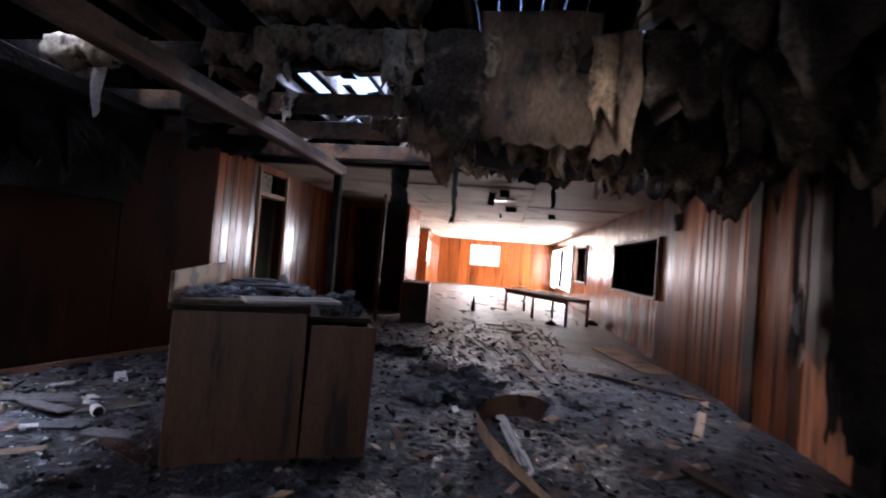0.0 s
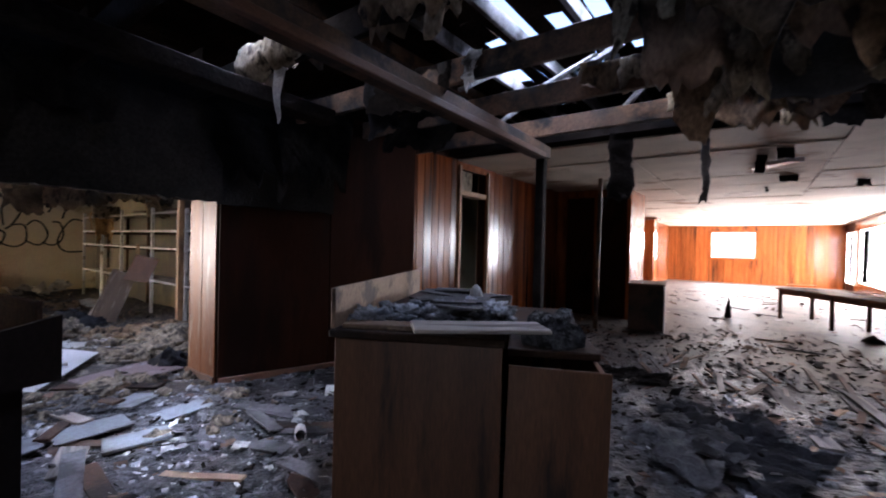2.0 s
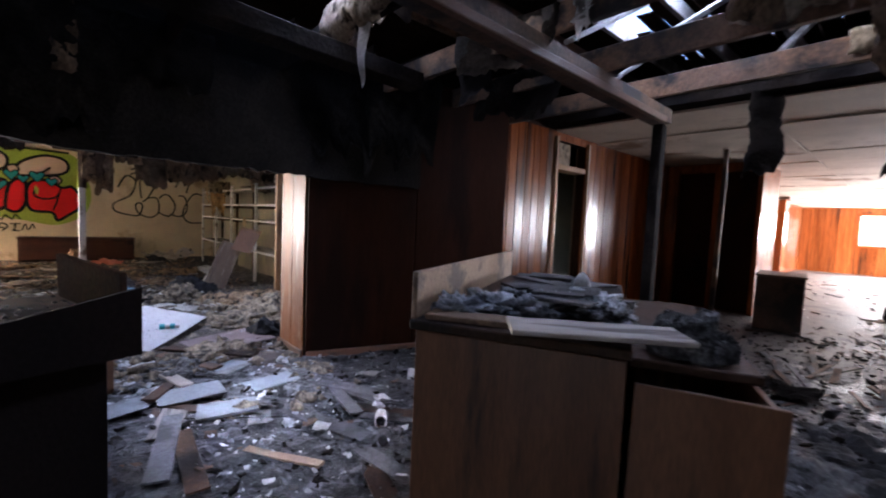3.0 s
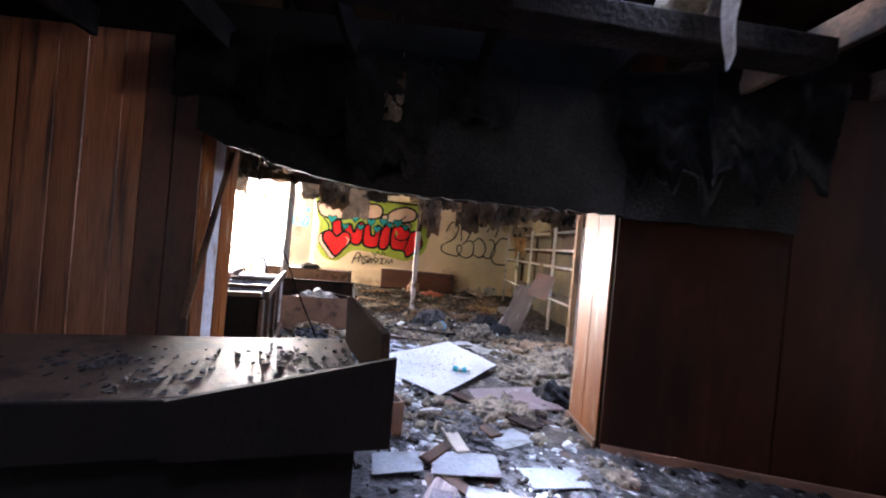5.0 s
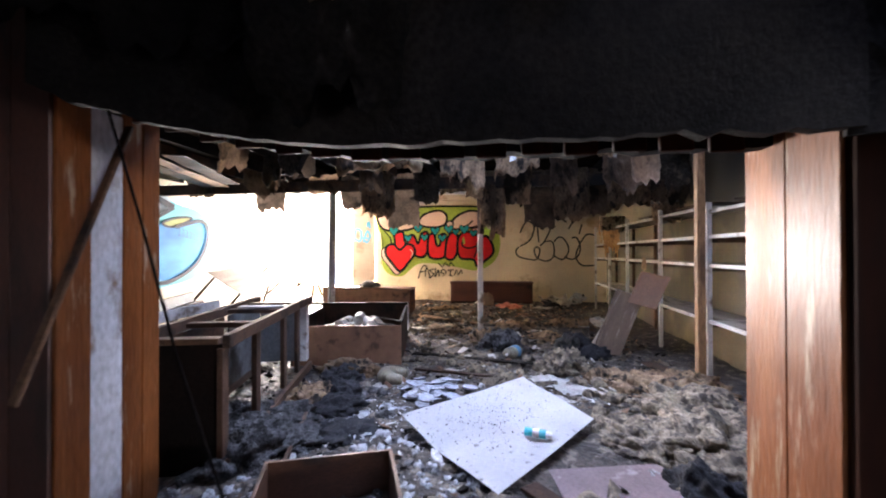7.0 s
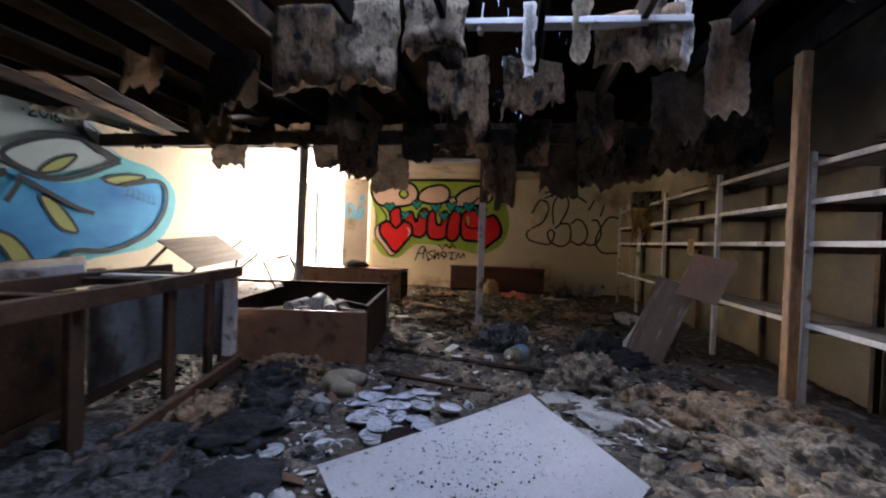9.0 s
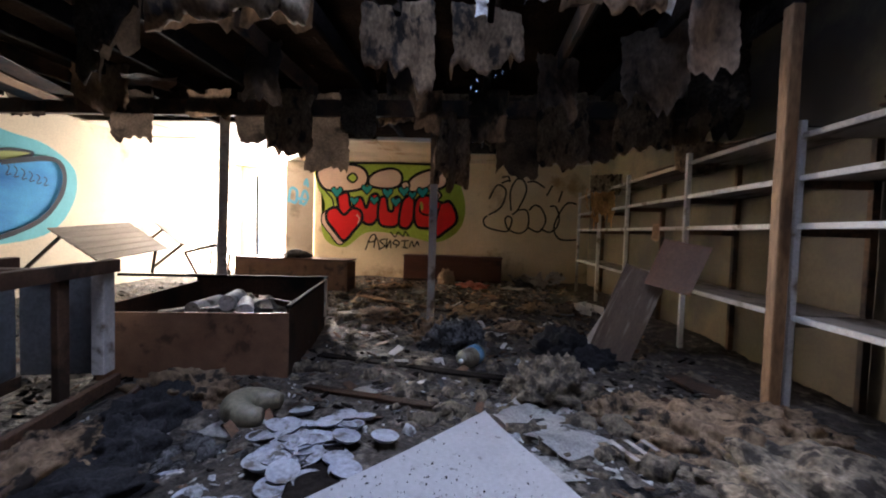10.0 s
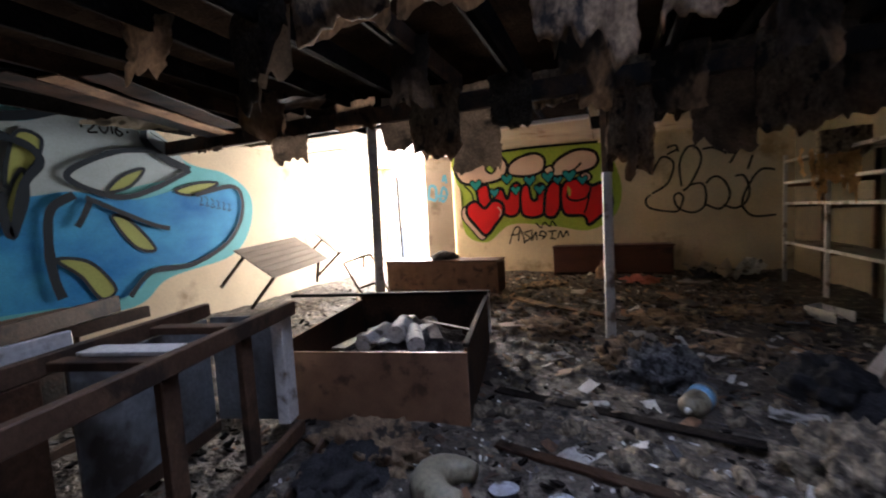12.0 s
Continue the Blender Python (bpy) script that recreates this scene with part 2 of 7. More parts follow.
M_BROWN = mat("dark_stained_board", (0.085, 0.038, 0.02), (0.15, 0.068, 0.036), 2.0, 38, 0.55, 0.12, (1, 1, 3), 0.22, stain=(0.03, 0.018, 0.012), amount=0.3)
M_TAN = mat("tan_laminate", (0.20, 0.105, 0.062), (0.29, 0.16, 0.095), 2.0, 50, 0.5, 0.08, (0.5, 3, 3), 0.15, stain=(0.09, 0.05, 0.03), amount=0.25)
M_WHITE = mat("white_paint_worn", (0.58, 0.57, 0.56), (0.74, 0.73, 0.71), 3, 40, 0.55, 0.15, vary=0.15, stain=(0.22, 0.17, 0.13), amount=0.2, stain_scale=5)
M_SOOT = mat("black_soot", (0.004, 0.0037, 0.0034), (0.014, 0.012, 0.0105), 4, 40, 0.85, 0.3, vary=0.5, shine=0.12)
M_CREAM_SMOKED = mat("smoked_shaded_cream_wall", (0.13, 0.108, 0.075), (0.25, 0.21, 0.14), 0.9, 35, 0.7, 0.12, vary=0.1, stain=(0.1, 0.085, 0.07), amount=0.42, stain_scale=0.5)
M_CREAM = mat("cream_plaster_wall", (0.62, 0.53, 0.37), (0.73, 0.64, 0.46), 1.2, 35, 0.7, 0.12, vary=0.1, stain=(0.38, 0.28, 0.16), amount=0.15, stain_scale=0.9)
M_CEIL = mat("ceiling_board", (0.5, 0.43, 0.34), (0.66, 0.58, 0.47), 1.5, 40, 0.75, 0.15, vary=0.1, stain=(0.22, 0.13, 0.065), amount=0.16, stain_scale=0.9)
M_FLOOR = mat("burnt_floor", (0.02, 0.018, 0.018), (0.06, 0.055, 0.052), 2.4, 18, 0.6, 0.9, vary=0.5, stain=(0.24, 0.22, 0.21), amount=0.3, stain_scale=3.2, dist=0.05)
M_CONC = mat("worn_concrete_floor", (0.07, 0.058, 0.05), (0.15, 0.125, 0.108), 0.9, 14, 0.62, 0.3, vary=0.3, stain=(0.032, 0.026, 0.023), amount=0.34, stain_scale=1.4)
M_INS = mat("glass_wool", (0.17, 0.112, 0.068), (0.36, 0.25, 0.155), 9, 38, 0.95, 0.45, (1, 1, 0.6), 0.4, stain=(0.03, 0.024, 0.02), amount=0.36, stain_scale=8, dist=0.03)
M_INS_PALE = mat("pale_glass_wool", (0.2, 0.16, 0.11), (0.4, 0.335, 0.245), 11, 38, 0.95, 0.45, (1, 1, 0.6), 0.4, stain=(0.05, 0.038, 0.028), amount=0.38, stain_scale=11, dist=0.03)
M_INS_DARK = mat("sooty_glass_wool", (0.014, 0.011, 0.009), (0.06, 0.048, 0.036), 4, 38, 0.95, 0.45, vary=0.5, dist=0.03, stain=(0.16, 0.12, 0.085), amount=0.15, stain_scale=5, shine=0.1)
M_KRAFT = mat("kraft_paper_backing", (0.12, 0.082, 0.056), (0.27, 0.19, 0.13), 3, 40, 0.8, 0.4, (1, 1, 0.5), 0.3, stain=(0.025, 0.02, 0.016), amount=0.34, stain_scale=2.4)
M_GREYCREAM = mat("grimy_grey_plaster", (0.3, 0.25, 0.21), (0.42, 0.36, 0.3), 1.2, 40, 0.7, 0.12, vary=0.12, stain=(0.18, 0.15, 0.12), amount=0.3, stain_scale=1.5)
M_PAPER = mat("dirty_paper", (0.42, 0.41, 0.40), (0.66, 0.65, 0.63), 6, 60, 0.8, 0.2, vary=0.25, stain=(0.1, 0.09, 0.08), amount=0.3, stain_scale=6)
M_GYPSUM = mat("white_board", (0.6, 0.6, 0.63), (0.74, 0.74, 0.76), 1.5, 40, 0.6, 0.1, vary=0.08, stain=(0.07, 0.06, 0.055), amount=0.02, stain_scale=16)
M_CLOTH = mat("black_cloth", (0.010, 0.010, 0.012), (0.035, 0.035, 0.04), 5, 70, 0.9, 0.5, vary=0.4, shine=0.25)
M_STEEL = mat("white_enamel_steel", (0.66, 0.67, 0.70), (0.78, 0.79, 0.82), 4, 60, 0.35, 0.05, vary=0.08, stain=(0.2, 0.13, 0.08), amount=0.1, stain_scale=6)
M_ROOF = mat("roof_decking", (0.005, 0.0036, 0.003), (0.015, 0.01, 0.007), 2, 30, 0.95, 0.4, (1, 1, 1), 0.5, shine=0.0)
M_RAFTER_SKYLIT = mat("smoked_skylit_rafter", (0.13, 0.125, 0.13), (0.24, 0.23, 0.23), 3, 40, 0.75, 0.2, vary=0.25, stain=(0.03, 0.025, 0.022), amount=0.35)
M_GROUND = mat("outside_ground", (0.42, 0.38, 0.32), (0.55, 0.5, 0.43), 0.4, 6, 0.9, 0.4, vary=0.3)


def see_through(m, share):
    """Lets a part of the light through thin paper and wool."""
    n, l = m.node_tree.nodes, m.node_tree.links
    bs, out = n["Principled BSDF"], n["Material Output"]
    back = n.new("ShaderNodeBsdfTranslucent")
    mix = n.new("ShaderNodeMixShader")
    mix.inputs[0].default_value = share
    l.new(bs.inputs["Base Color"].links[0].from_socket, back.inputs["Color"])
    l.new(bs.outputs[0], mix.inputs[1])
    l.new(back.outputs[0], mix.inputs[2])
    l.new(mix.outputs[0], out.inputs["Surface"])


for m in (M_KRAFT, M_KRAFT_DARK, M_INS, M_INS_PALE):
    see_through(m, 0.3)


# ---- mesh helpers ----
def part(name, bm, material, parent=None, label="", m=None):
    me = bpy.data.meshes.new(name)
    bm.normal_update()
    bm.to_mesh(me)
    bm.free()
    me.materials.append(material)
    ob = new(name, me)
    if m is not None:
        ob.matrix_basis = m
    if parent is not None:
        ob.parent = parent
    if label:
        ob["label"] = label
    return ob


def thing(name, label, category, m=None, group="", kind=""):
    ob = new(name)
    ob.empty_display_size = 0.1
    if m is not None:
        ob.matrix_basis = m
    return tagged(ob, label, category, group, kind)


def box(bm, lo, hi, bevel=0.0, jitter=0.0, rng=None):
    c = [(a + b) / 2 for a, b in zip(lo, hi)]
    s = [abs(b - a) for a, b in zip(lo, hi)]
    made = bmesh.ops.create_cube(bm, size=1.0, matrix=Matrix.Translation(c) @ Matrix.Diagonal((*s, 1)))
    vs = made["verts"]
    if jitter and rng:
        for v in vs:
            v.co += Vector([rng.uniform(-jitter, jitter) for _ in range(3)])
    if bevel:
        es = list({e for v in vs for e in v.link_edges})
        bmesh.ops.bevel(bm, geom=es, offset=bevel, segments=1, affect='EDGES')
    return vs


def box_bm(lo, hi, bevel=0.004, jitter=0.0, rng=None):
    bm = bmesh.new()
    box(bm, lo, hi, bevel, jitter, rng)
    return bm


def bar(a, b, w, h, roll=0.0, bevel=0.006, cuts=0, wear=0.0, seed=0):
    """A straight timber from a to b, w wide and h deep, with worn edges."""
    a, b = Vector(a), Vector(b)
    length = (b - a).length
    bm = bmesh.new()
    box(bm, (-w / 2, -h / 2, 0), (w / 2, h / 2, length), bevel)
    if cuts:
        es = [e for e in bm.edges if abs((e.verts[0].co - e.verts[1].co).z) > length * 0.5]
        bmesh.ops.subdivide_edges(bm, edges=es, cuts=cuts, use_grid_fill=True)
    if wear:
        for v in bm.verts:
            k = noise.noise_vector(v.co * 3.1 + Vector((seed * 7.7, 0, 0)))
            v.co.x += k.x * wear
            v.co.y += k.y * wear
    q = (b - a).to_track_quat('Z', 'Y')
    bmesh.ops.transform(bm, matrix=Matrix.Translation(a) @ q.to_matrix().to_4x4() @ Matrix.Rotation(roll, 4, 'Z'), verts=bm.verts)
    return bm


def rag(width, height, thick, seed, torn=0.35, curl=0.12, step=0.06, lumpy=0.02):
    """A torn sheet that hangs from z = 0 down, in the xz plane, centred on x."""
    nx, nz = max(3, int(width / step)), max(4, int(height / step))
    bm = bmesh.new()
    rows = []
    s = Vector((seed * 3.17, seed * 1.3, 0))
    for i in range(nx + 1):
        u = i / nx
        low = height * max(0.15, 1 - torn * (0.4 + 0.9 * noise.noise(Vector((u * width * 4, seed * 5.1, 0)))) - torn * 0.7 * noise.noise(Vector((u * width * 13, seed * 2.3, 4))) - torn * 0.5 * max(0, noise.noise(Vector((u * width * 33, seed * 1.7, 9)))))
        col = []
        for j in range(nz + 1):
            v = j / nz
            z = -low * v
            x = (u - 0.5) * width * (1 - 0.12 * v)
            d = noise.noise(Vector((x * 2.2, z * 2.2, 0)) + s) * curl * (0.3 + v) + noise.noise(Vector((x * 9, z * 9, 3)) + s) * lumpy
            x += noise.noise(Vector((x * 3, z * 3, 9)) + s) * 0.05 * (0.3 + v)
            col.append(bm.verts.new((x, d, z)))
        rows.append(col)
    fs = []
    for i in range(nx):
        for j in range(nz):
            fs.append(bm.faces.new((rows[i][j], rows[i + 1][j], rows[i + 1][j + 1], rows[i][j + 1])))
    bmesh.ops.solidify(bm, geom=fs, thickness=thick)
    for f in bm.faces:
        f.smooth = True
    if lumpy > 0.015:
        for v in bm.verts:
            v.co += noise.noise_vector(v.co * 17 + s) * lumpy
    return bm


def batt(width, height, thick, seed, torn=0.3, curl=0.1, step=0.035):
    """A soft glass wool batt that hangs from z = 0 down: full in the middle, frayed at its lower edge."""
    nx, nz = max(5, int(width / step)), max(6, int(height / step))
    s = Vector((seed * 3.17, seed * 1.3, 0))
    bm = bmesh.new()
    sides = []
    for sign in (1, -1):
        cols = []
        for i in range(nx + 1):
            u = i / nx
            low = height * max(0.2, 1 - torn * (0.35 + 0.9 * noise.noise(Vector((u * width * 3.2, seed * 5.1, 0))) + 0.45 * noise.noise(Vector((u * width * 11, seed * 2.3, 4)))))
            col = []
            for j in range(nz + 1):
                v = j / nz
                z = -low * v
                edge = min(u, 1 - u) * width
                edge = min(edge, (1 - v) * low * 0.8 + 0.004, v * low + 0.03)
                full = min(1.0, max(0.0, edge) / 0.07) ** 0.5
                x = (u - 0.5) * width + 0.03 * noise.noise(Vector((u * 3, z * 5, seed)))
                d = noise.noise(Vector((x * 2, z * 2, 0)) + s) * curl * (0.25 + v)
                p = Vector((x, d + sign * thick * (0.12 + 0.88 * full), z))
                p += noise.noise_vector(Vector((x * 9, sign * 2.0, z * 9)) + s) * 0.022 + noise.noise_vector(Vector((x * 27, sign * 3.0, z * 27)) + s) * 0.012
                col.append(bm.verts.new(p))
            cols.append(col)
        for i in range(nx):
            for j in range(nz):
                q = (cols[i][j], cols[i + 1][j], cols[i + 1][j + 1], cols[i][j + 1])
                bm.faces.new(q if sign < 0 else q[::-1])
        sides.append(cols)
    f, b = sides
    rim = [(i, 0) for i in range(nx)] + [(nx, j) for j in range(nz)] + [(i, nz) for i in range(nx, 0, -1)] + [(0, j) for j in range(nz, 0, -1)]
    for (i, j), (k, l) in zip(rim, rim[1:] + rim[:1]):
        bm.faces.new((f[i][j], f[k][l], b[k][l], b[i][j]))
    bmesh.ops.recalc_face_normals(bm, faces=bm.faces)
    for q in bm.faces:
        q.smooth = True
    return bm


def lump(sx, sy, sz, seed, detail=3, rough=0.35, freq=2.2):
    """A ragged heap with a flat underside at z = 0."""
    bm = bmesh.new()
    bmesh.ops.create_icosphere(bm, subdivisions=detail, radius=1.0)
    s = Vector((seed * 2.13, seed * 4.7, seed * 1.1))
    for v in bm.verts:
        k = 1 + rough * noise.fractal(v.co * freq + s, 0.9, 2.1, 4) + rough * 0.3 * noise.noise(v.co * 9 + s) + rough * 0.2 * noise.noise(v.co * 23 + s)
        v.co *= k
        v.co.z = max(v.co.z, -0.12)
        v.co = Vector((v.co.x * sx, v.co.y * sy, (v.co.z + 0.12) * sz))
    for f in bm.faces:
        f.smooth = True
    return bm


def crumpled(w, d, seed, rise=0.08, thick=0.004, step=0.05, ragged=0.2):
    """A crumpled sheet that lies on the ground."""
    n1, n2 = max(3, int(w / step)), max(3, int(d / step))
    bm = bmesh.new()
    s = Vector((seed * 1.9, seed * 3.3, 0))
    grid = []
    for i in range(n1 + 1):
        line = []
        for j in range(n2 + 1):
            x, y = (i / n1 - 0.5) * w, (j / n2 - 0.5) * d
            k = 1 + ragged * noise.noise(Vector((x * 3, y * 3, seed)))
            z = rise * (0.5 + 0.5 * noise.noise(Vector((x * 4, y * 4, 1)) + s)) + rise * 0.3 * abs(noise.noise(Vector((x * 12, y * 12, 2)) + s))
            line.append(bm.verts.new((x * k, y * k, z)))
        grid.append(line)
    fs = [bm.faces.new((grid[i][j], grid[i + 1][j], grid[i + 1][j + 1], grid[i][j + 1])) for i in range(n1) for j in range(n2)]
    bmesh.ops.solidify(bm, geom=fs, thickness=-thick)
    lowest = min(v.co.z for v in bm.verts)
    for v in bm.verts:
        v.co.z -= lowest
    return bm


# ---- structure ----
def structure(name, boxes, material, label, bevel=0.0):
    bm = bmesh.new()
    for lo, hi in boxes:
        box(bm, lo, hi, bevel)
    ob = part(name, bm, material)
    return tagged(ob, label, name.split("_")[0], kind="structure")


def cells(span, height, holes, base=0.0):
    """Rectangles (from, to, low, high) of a wall with holes (from, to, low, high)."""
    cuts = sorted({span[0], span[1], *[h[0] for h in holes], *[h[1] for h in holes]})
    out = []
    for a, b in zip(cuts, cuts[1:]):
        mid = (a + b) / 2
        z = base
        for lo, hi in sorted((h[2], h[3]) for h in holes if h[0] <= mid <= h[1]):
            if lo > z + 1e-3:
                out.append((a, b, z, lo))
            z = hi
        if z < height - 1e-3:
            out.append((a, b, z, height))
    return out


def wall(name, axis, at, thick, span, height, holes, material, label, base=0.0):
    cs = cells(span, height, holes, base)
    if axis == 'y':
        bs = [((at, a, lo), (at + thick, b, hi)) for a, b, lo, hi in cs]
    else:
        bs = [((a, at, lo), (b, at + thick, hi)) for a, b, lo, hi in cs]
    return structure(name, bs, material, label)


BOARD_MESHES = {}


def board_mesh(width, material):
    key = (round(width, 3), material.name)
    if key not in BOARD_MESHES:
        bm = bmesh.new()
        g, d = 0.006, 0.014
        w = width / 2
        prof = [(-w + 0.001, 0), (-w + 0.001, d * 0.35), (-w + g, d), (w - g, d), (w - 0.001, d * 0.35), (w - 0.001, 0)]
        lo = [bm.verts.new((x, y, 0)) for x, y in prof]
        hi = [bm.verts.new((x, y, 1)) for x, y in prof]
        for i in range(len(prof) - 1):
            bm.faces.new((lo[i + 1], lo[i], hi[i], hi[i + 1]))
        bm.faces.new(lo)
        bm.faces.new(hi[::-1])
        me = bpy.data.meshes.new("board")
        bm.to_mesh(me)
        bm.free()
        me.materials.append(material)
        BOARD_MESHES[key] = me
    return BOARD_MESHES[key]


def panelling(parent, axis, at, facing, span, height, holes, material, widths=(0.13, 0.17, 0.21), seed=1, base=0.0, missing=0.0, lean=2.4):
    """Upright boards on a wall's face, each one a piece of its own."""
    rng = random.Random(seed)
    # local +y of a board is its outer face
    turn = {('y', 1): -90, ('y', -1): 90, ('x', 1): 0, ('x', -1): 180}[(axis, facing)]
    a = span[0]
    while a < span[1] - 0.05:
        w = min(rng.choice(widths), span[1] - a)
        mid = a + w / 2
        z = base
        for lo, hi in sorted((h[2], h[3]) for h in holes if h[0] - 0.01 < mid < h[1] + 0.01) + [(height, height)]:
            if lo - z > 0.05 and rng.random() >= missing:
                ob = new("board", board_mesh(w, material))
                x, y = (at, mid) if axis == 'y' else (mid, at)
                ob.parent = parent
                ob.matrix_basis = pose(x, y, z, 0, 0, turn + rng.uniform(-lean, lean)) @ Matrix.Diagonal((1, 1, lo - z, 1))
            z = hi
        a += w


structure("ground", [((-70, -60, -0.5), (60, 80, -0.16))], M_GROUND, "dry dusty ground outside the building")
structure("floor", [((-16.6, -4.1, -0.15), (4.1, 9.0, 0.0))], M_FLOOR, "burnt black floor under ash and debris")
structure("floor_hall", [((-3.4, 9.0, -0.15), (4.1, 28.4, 0.0))], M_CONC, "scuffed grey concrete floor of the long hall")

EAST = [(9.1, 12.3, 1.15, 2.22), (16.3, 18.6, 1.1, 2.38), (19.6, 24.4, 0.55, 2.5), (25.4, 27.4, 0.4, 2.5)]
wall_e = wall("wall_east", 'y', 3.98, 0.16, (-3.0, 28.4), 3.3, EAST, M_CHAR_PANEL, "long wall of upright varnished pine boards with window openings")
wall_n = wall("wall_north", 'x', 28.25, 0.16, (-3.4, 3.98), 3.3, [(-1.25, 0.65, 1.3, 2.6)], M_PANEL, "orange pine wall with one square window at the hall's end")
wall_w = wall("wall_hall_west", 'y', -3.38, 0.16, (6.25, 28.25), 3.3, [(7.7, 8.55, 0, 2.85)], M_CHAR_PANEL, "pine boarded wall with a doorway")
wall_o = wall("wall_opening", 'y', -4.33, 0.61, (-4.0, 4.0), 3.3, [(0.72, 4.0, -0.1, 2.3)], M_SOOT, "thick partition with a wide opening, burnt black above")
# the doorway in this wall is added for the lamp behind the camera
wall("wall_south", 'x', -3.16, 0.16, (-3.72, 4.1), 3.3, [(1.4, 2.4, -0.1, 2.1)], M_CHAR_PANEL, "sooty panelled wall with an unseen doorway added to let in light")
structure("wall_back_west", [((-6.2, 6.25, 0), (-6.1, 13, 3.0)), ((-6.1, 12.9, 0), (-3.4, 13.0, 3.0)), ((-6.1, 6.2, 0), (-3.4, 6.25, 3.0))], M_CREAM, "plain wall of the side room behind the doorway")
structure("wall_graffiti", [((-15.15, -1.16, 0), (-15.0, 5.8, 3.0))], M_CREAM, "cream plaster wall covered with red and green graffiti")
wall("wall_vestibule", 'y', -16.55, 0.15, (-3.95, -1.16), 3.0, [(-3.5, -2.62, -0.1, 2.72)], M_CREAM, "cream end wall with an open outside doorway")
structure("wall_vestibule_side", [((-16.55, -1.16, 0), (-15.15, -1.05, 3.0))], M_CREAM, "cream return wall")
structure("wall_blue", [((-16.55, -4.1, 0), (-4.33, -3.95, 3.4))], M_CREAM, "cream wall with a large blue spray painting")
# smoke-stained cream, darkened further for the shade behind the shelves
structure("wall_shelves", [((-15.15, 5.8, 0), (-4.0, 5.95, 3.4))], M_CREAM_SMOKED, "cream wall behind the shelves, smoke stained, with shade in its colour")

# pine boards on the walls of the hall
panelling(wall_e, 'y', 3.98, -1, (9.1, 26.0), 2.97, EAST, M_PANEL, (0.16, 0.2, 0.24), 3)
panelling(wall_e, 'y', 3.98, -1, (5.2, 9.1), 2.97, EAST, M_PANEL_SMOKED, (0.16, 0.2, 0.24), 35)
panelling(wall_e, 'y', 3.98, -1, (4.6, 5.2), 2.97, EAST, M_PANEL_DIM, (0.16, 0.2, 0.24), 33)
panelling(wall_e, 'y', 3.98, -1, (2.2, 4.6), 2.97, EAST, M_CHAR, (0.16, 0.2, 0.24), 34)
part("wall_post", box_bm((3.93, 5.93, 0), (3.962, 6.15, 2.97), 0.004), M_CHAR_BROWN, wall_e, "dark scorched board over the panelling")
panelling(wall_n, 'x', 28.25, -1, (-3.2, 3.95), 2.97, [(-1.25, 0.65, 1.3, 2.6)], M_PANEL, (0.3, 0.4), 5)
panelling(wall_w, 'y', -3.22, 1, (6.4, 12.0), 2.97, [(7.7, 8.55, 0, 2.85)], M_PANEL, (0.16, 0.2, 0.24), 7)
panelling(wall_w, 'y', -3.22, 1, (13.6, 28.2), 2.97, [], M_PANEL, (0.3, 0.4), 8)
panelling(wall_o, 'y', -3.72, 1, (-3.0, 0.28), 3.0, [], M_PANEL_DIM, (0.22, 0.27), 9)
panelling(wall_o, 'y', -3.72, 1, (0.28, 0.72), 3.0, [], M_REDBROWN, (0.22, 0.22), 91)
panelling(wall_o, 'x', 0.72, 1, (-4.33, -4.08), 2.3, [], M_PANEL_WORN, (0.125,), 10)
panelling(wall_o, 'x', 0.72, 1, (-3.9, -3.72), 2.3, [], M_PANEL_WORN, (0.18,), 10)

# peeled patch of bare board on the opening's side
bm = bmesh.new()
box(bm, (-4.08, 0.72, 0), (-3.9, 0.726, 2.28))
part("peeled_board", bm, M_PEEL, wall_o, "bare blue-grey board where the panelling has peeled away")

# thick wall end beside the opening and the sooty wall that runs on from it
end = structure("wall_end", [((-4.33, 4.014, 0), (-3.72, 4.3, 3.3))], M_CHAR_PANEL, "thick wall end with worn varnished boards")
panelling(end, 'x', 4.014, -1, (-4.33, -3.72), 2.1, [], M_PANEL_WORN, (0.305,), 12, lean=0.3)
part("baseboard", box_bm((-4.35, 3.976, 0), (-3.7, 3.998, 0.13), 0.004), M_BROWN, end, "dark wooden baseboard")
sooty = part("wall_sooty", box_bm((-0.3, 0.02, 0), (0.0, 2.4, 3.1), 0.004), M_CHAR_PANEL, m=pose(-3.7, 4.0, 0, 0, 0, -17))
tagged(sooty, "soot-black panelled wall with its boards charred", "wall", kind="structure")
y = 0.02
while y < 2.36:
    w = min(1.19, 2.4 - y)
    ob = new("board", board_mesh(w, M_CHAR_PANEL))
    ob.parent = sooty
    ob.matrix_basis = pose(0, y + w / 2, 0, 0, 0, -90) @ Matrix.Diagonal((1, 1, 3.05, 1))
    y += w
part("baseboard", box_bm((0.015, 0.03, 0), (0.034, 2.38, 0.12), 0.004), M_BROWN, sooty, "dark wooden baseboard")
bm = bmesh.new()
box(bm, (0.04, -0.02, 1.93), (0.075, 1.22, 3.0))
bmesh.ops.subdivide_edges(bm, edges=[e for e in bm.edges if abs(e.verts[0].co.y - e.verts[1].co.y) > 1], cuts=24, use_grid_fill=True)
for v in bm.verts:
    if v.co.z < 2:
        v.co.z += 0.03 * noise.noise(Vector((v.co.y * 9, 3, 0))) - 0.02 * v.co.y
part("burnt_board", bm, M_SOOT, sooty, "black burnt ceiling board slumped against the wall")


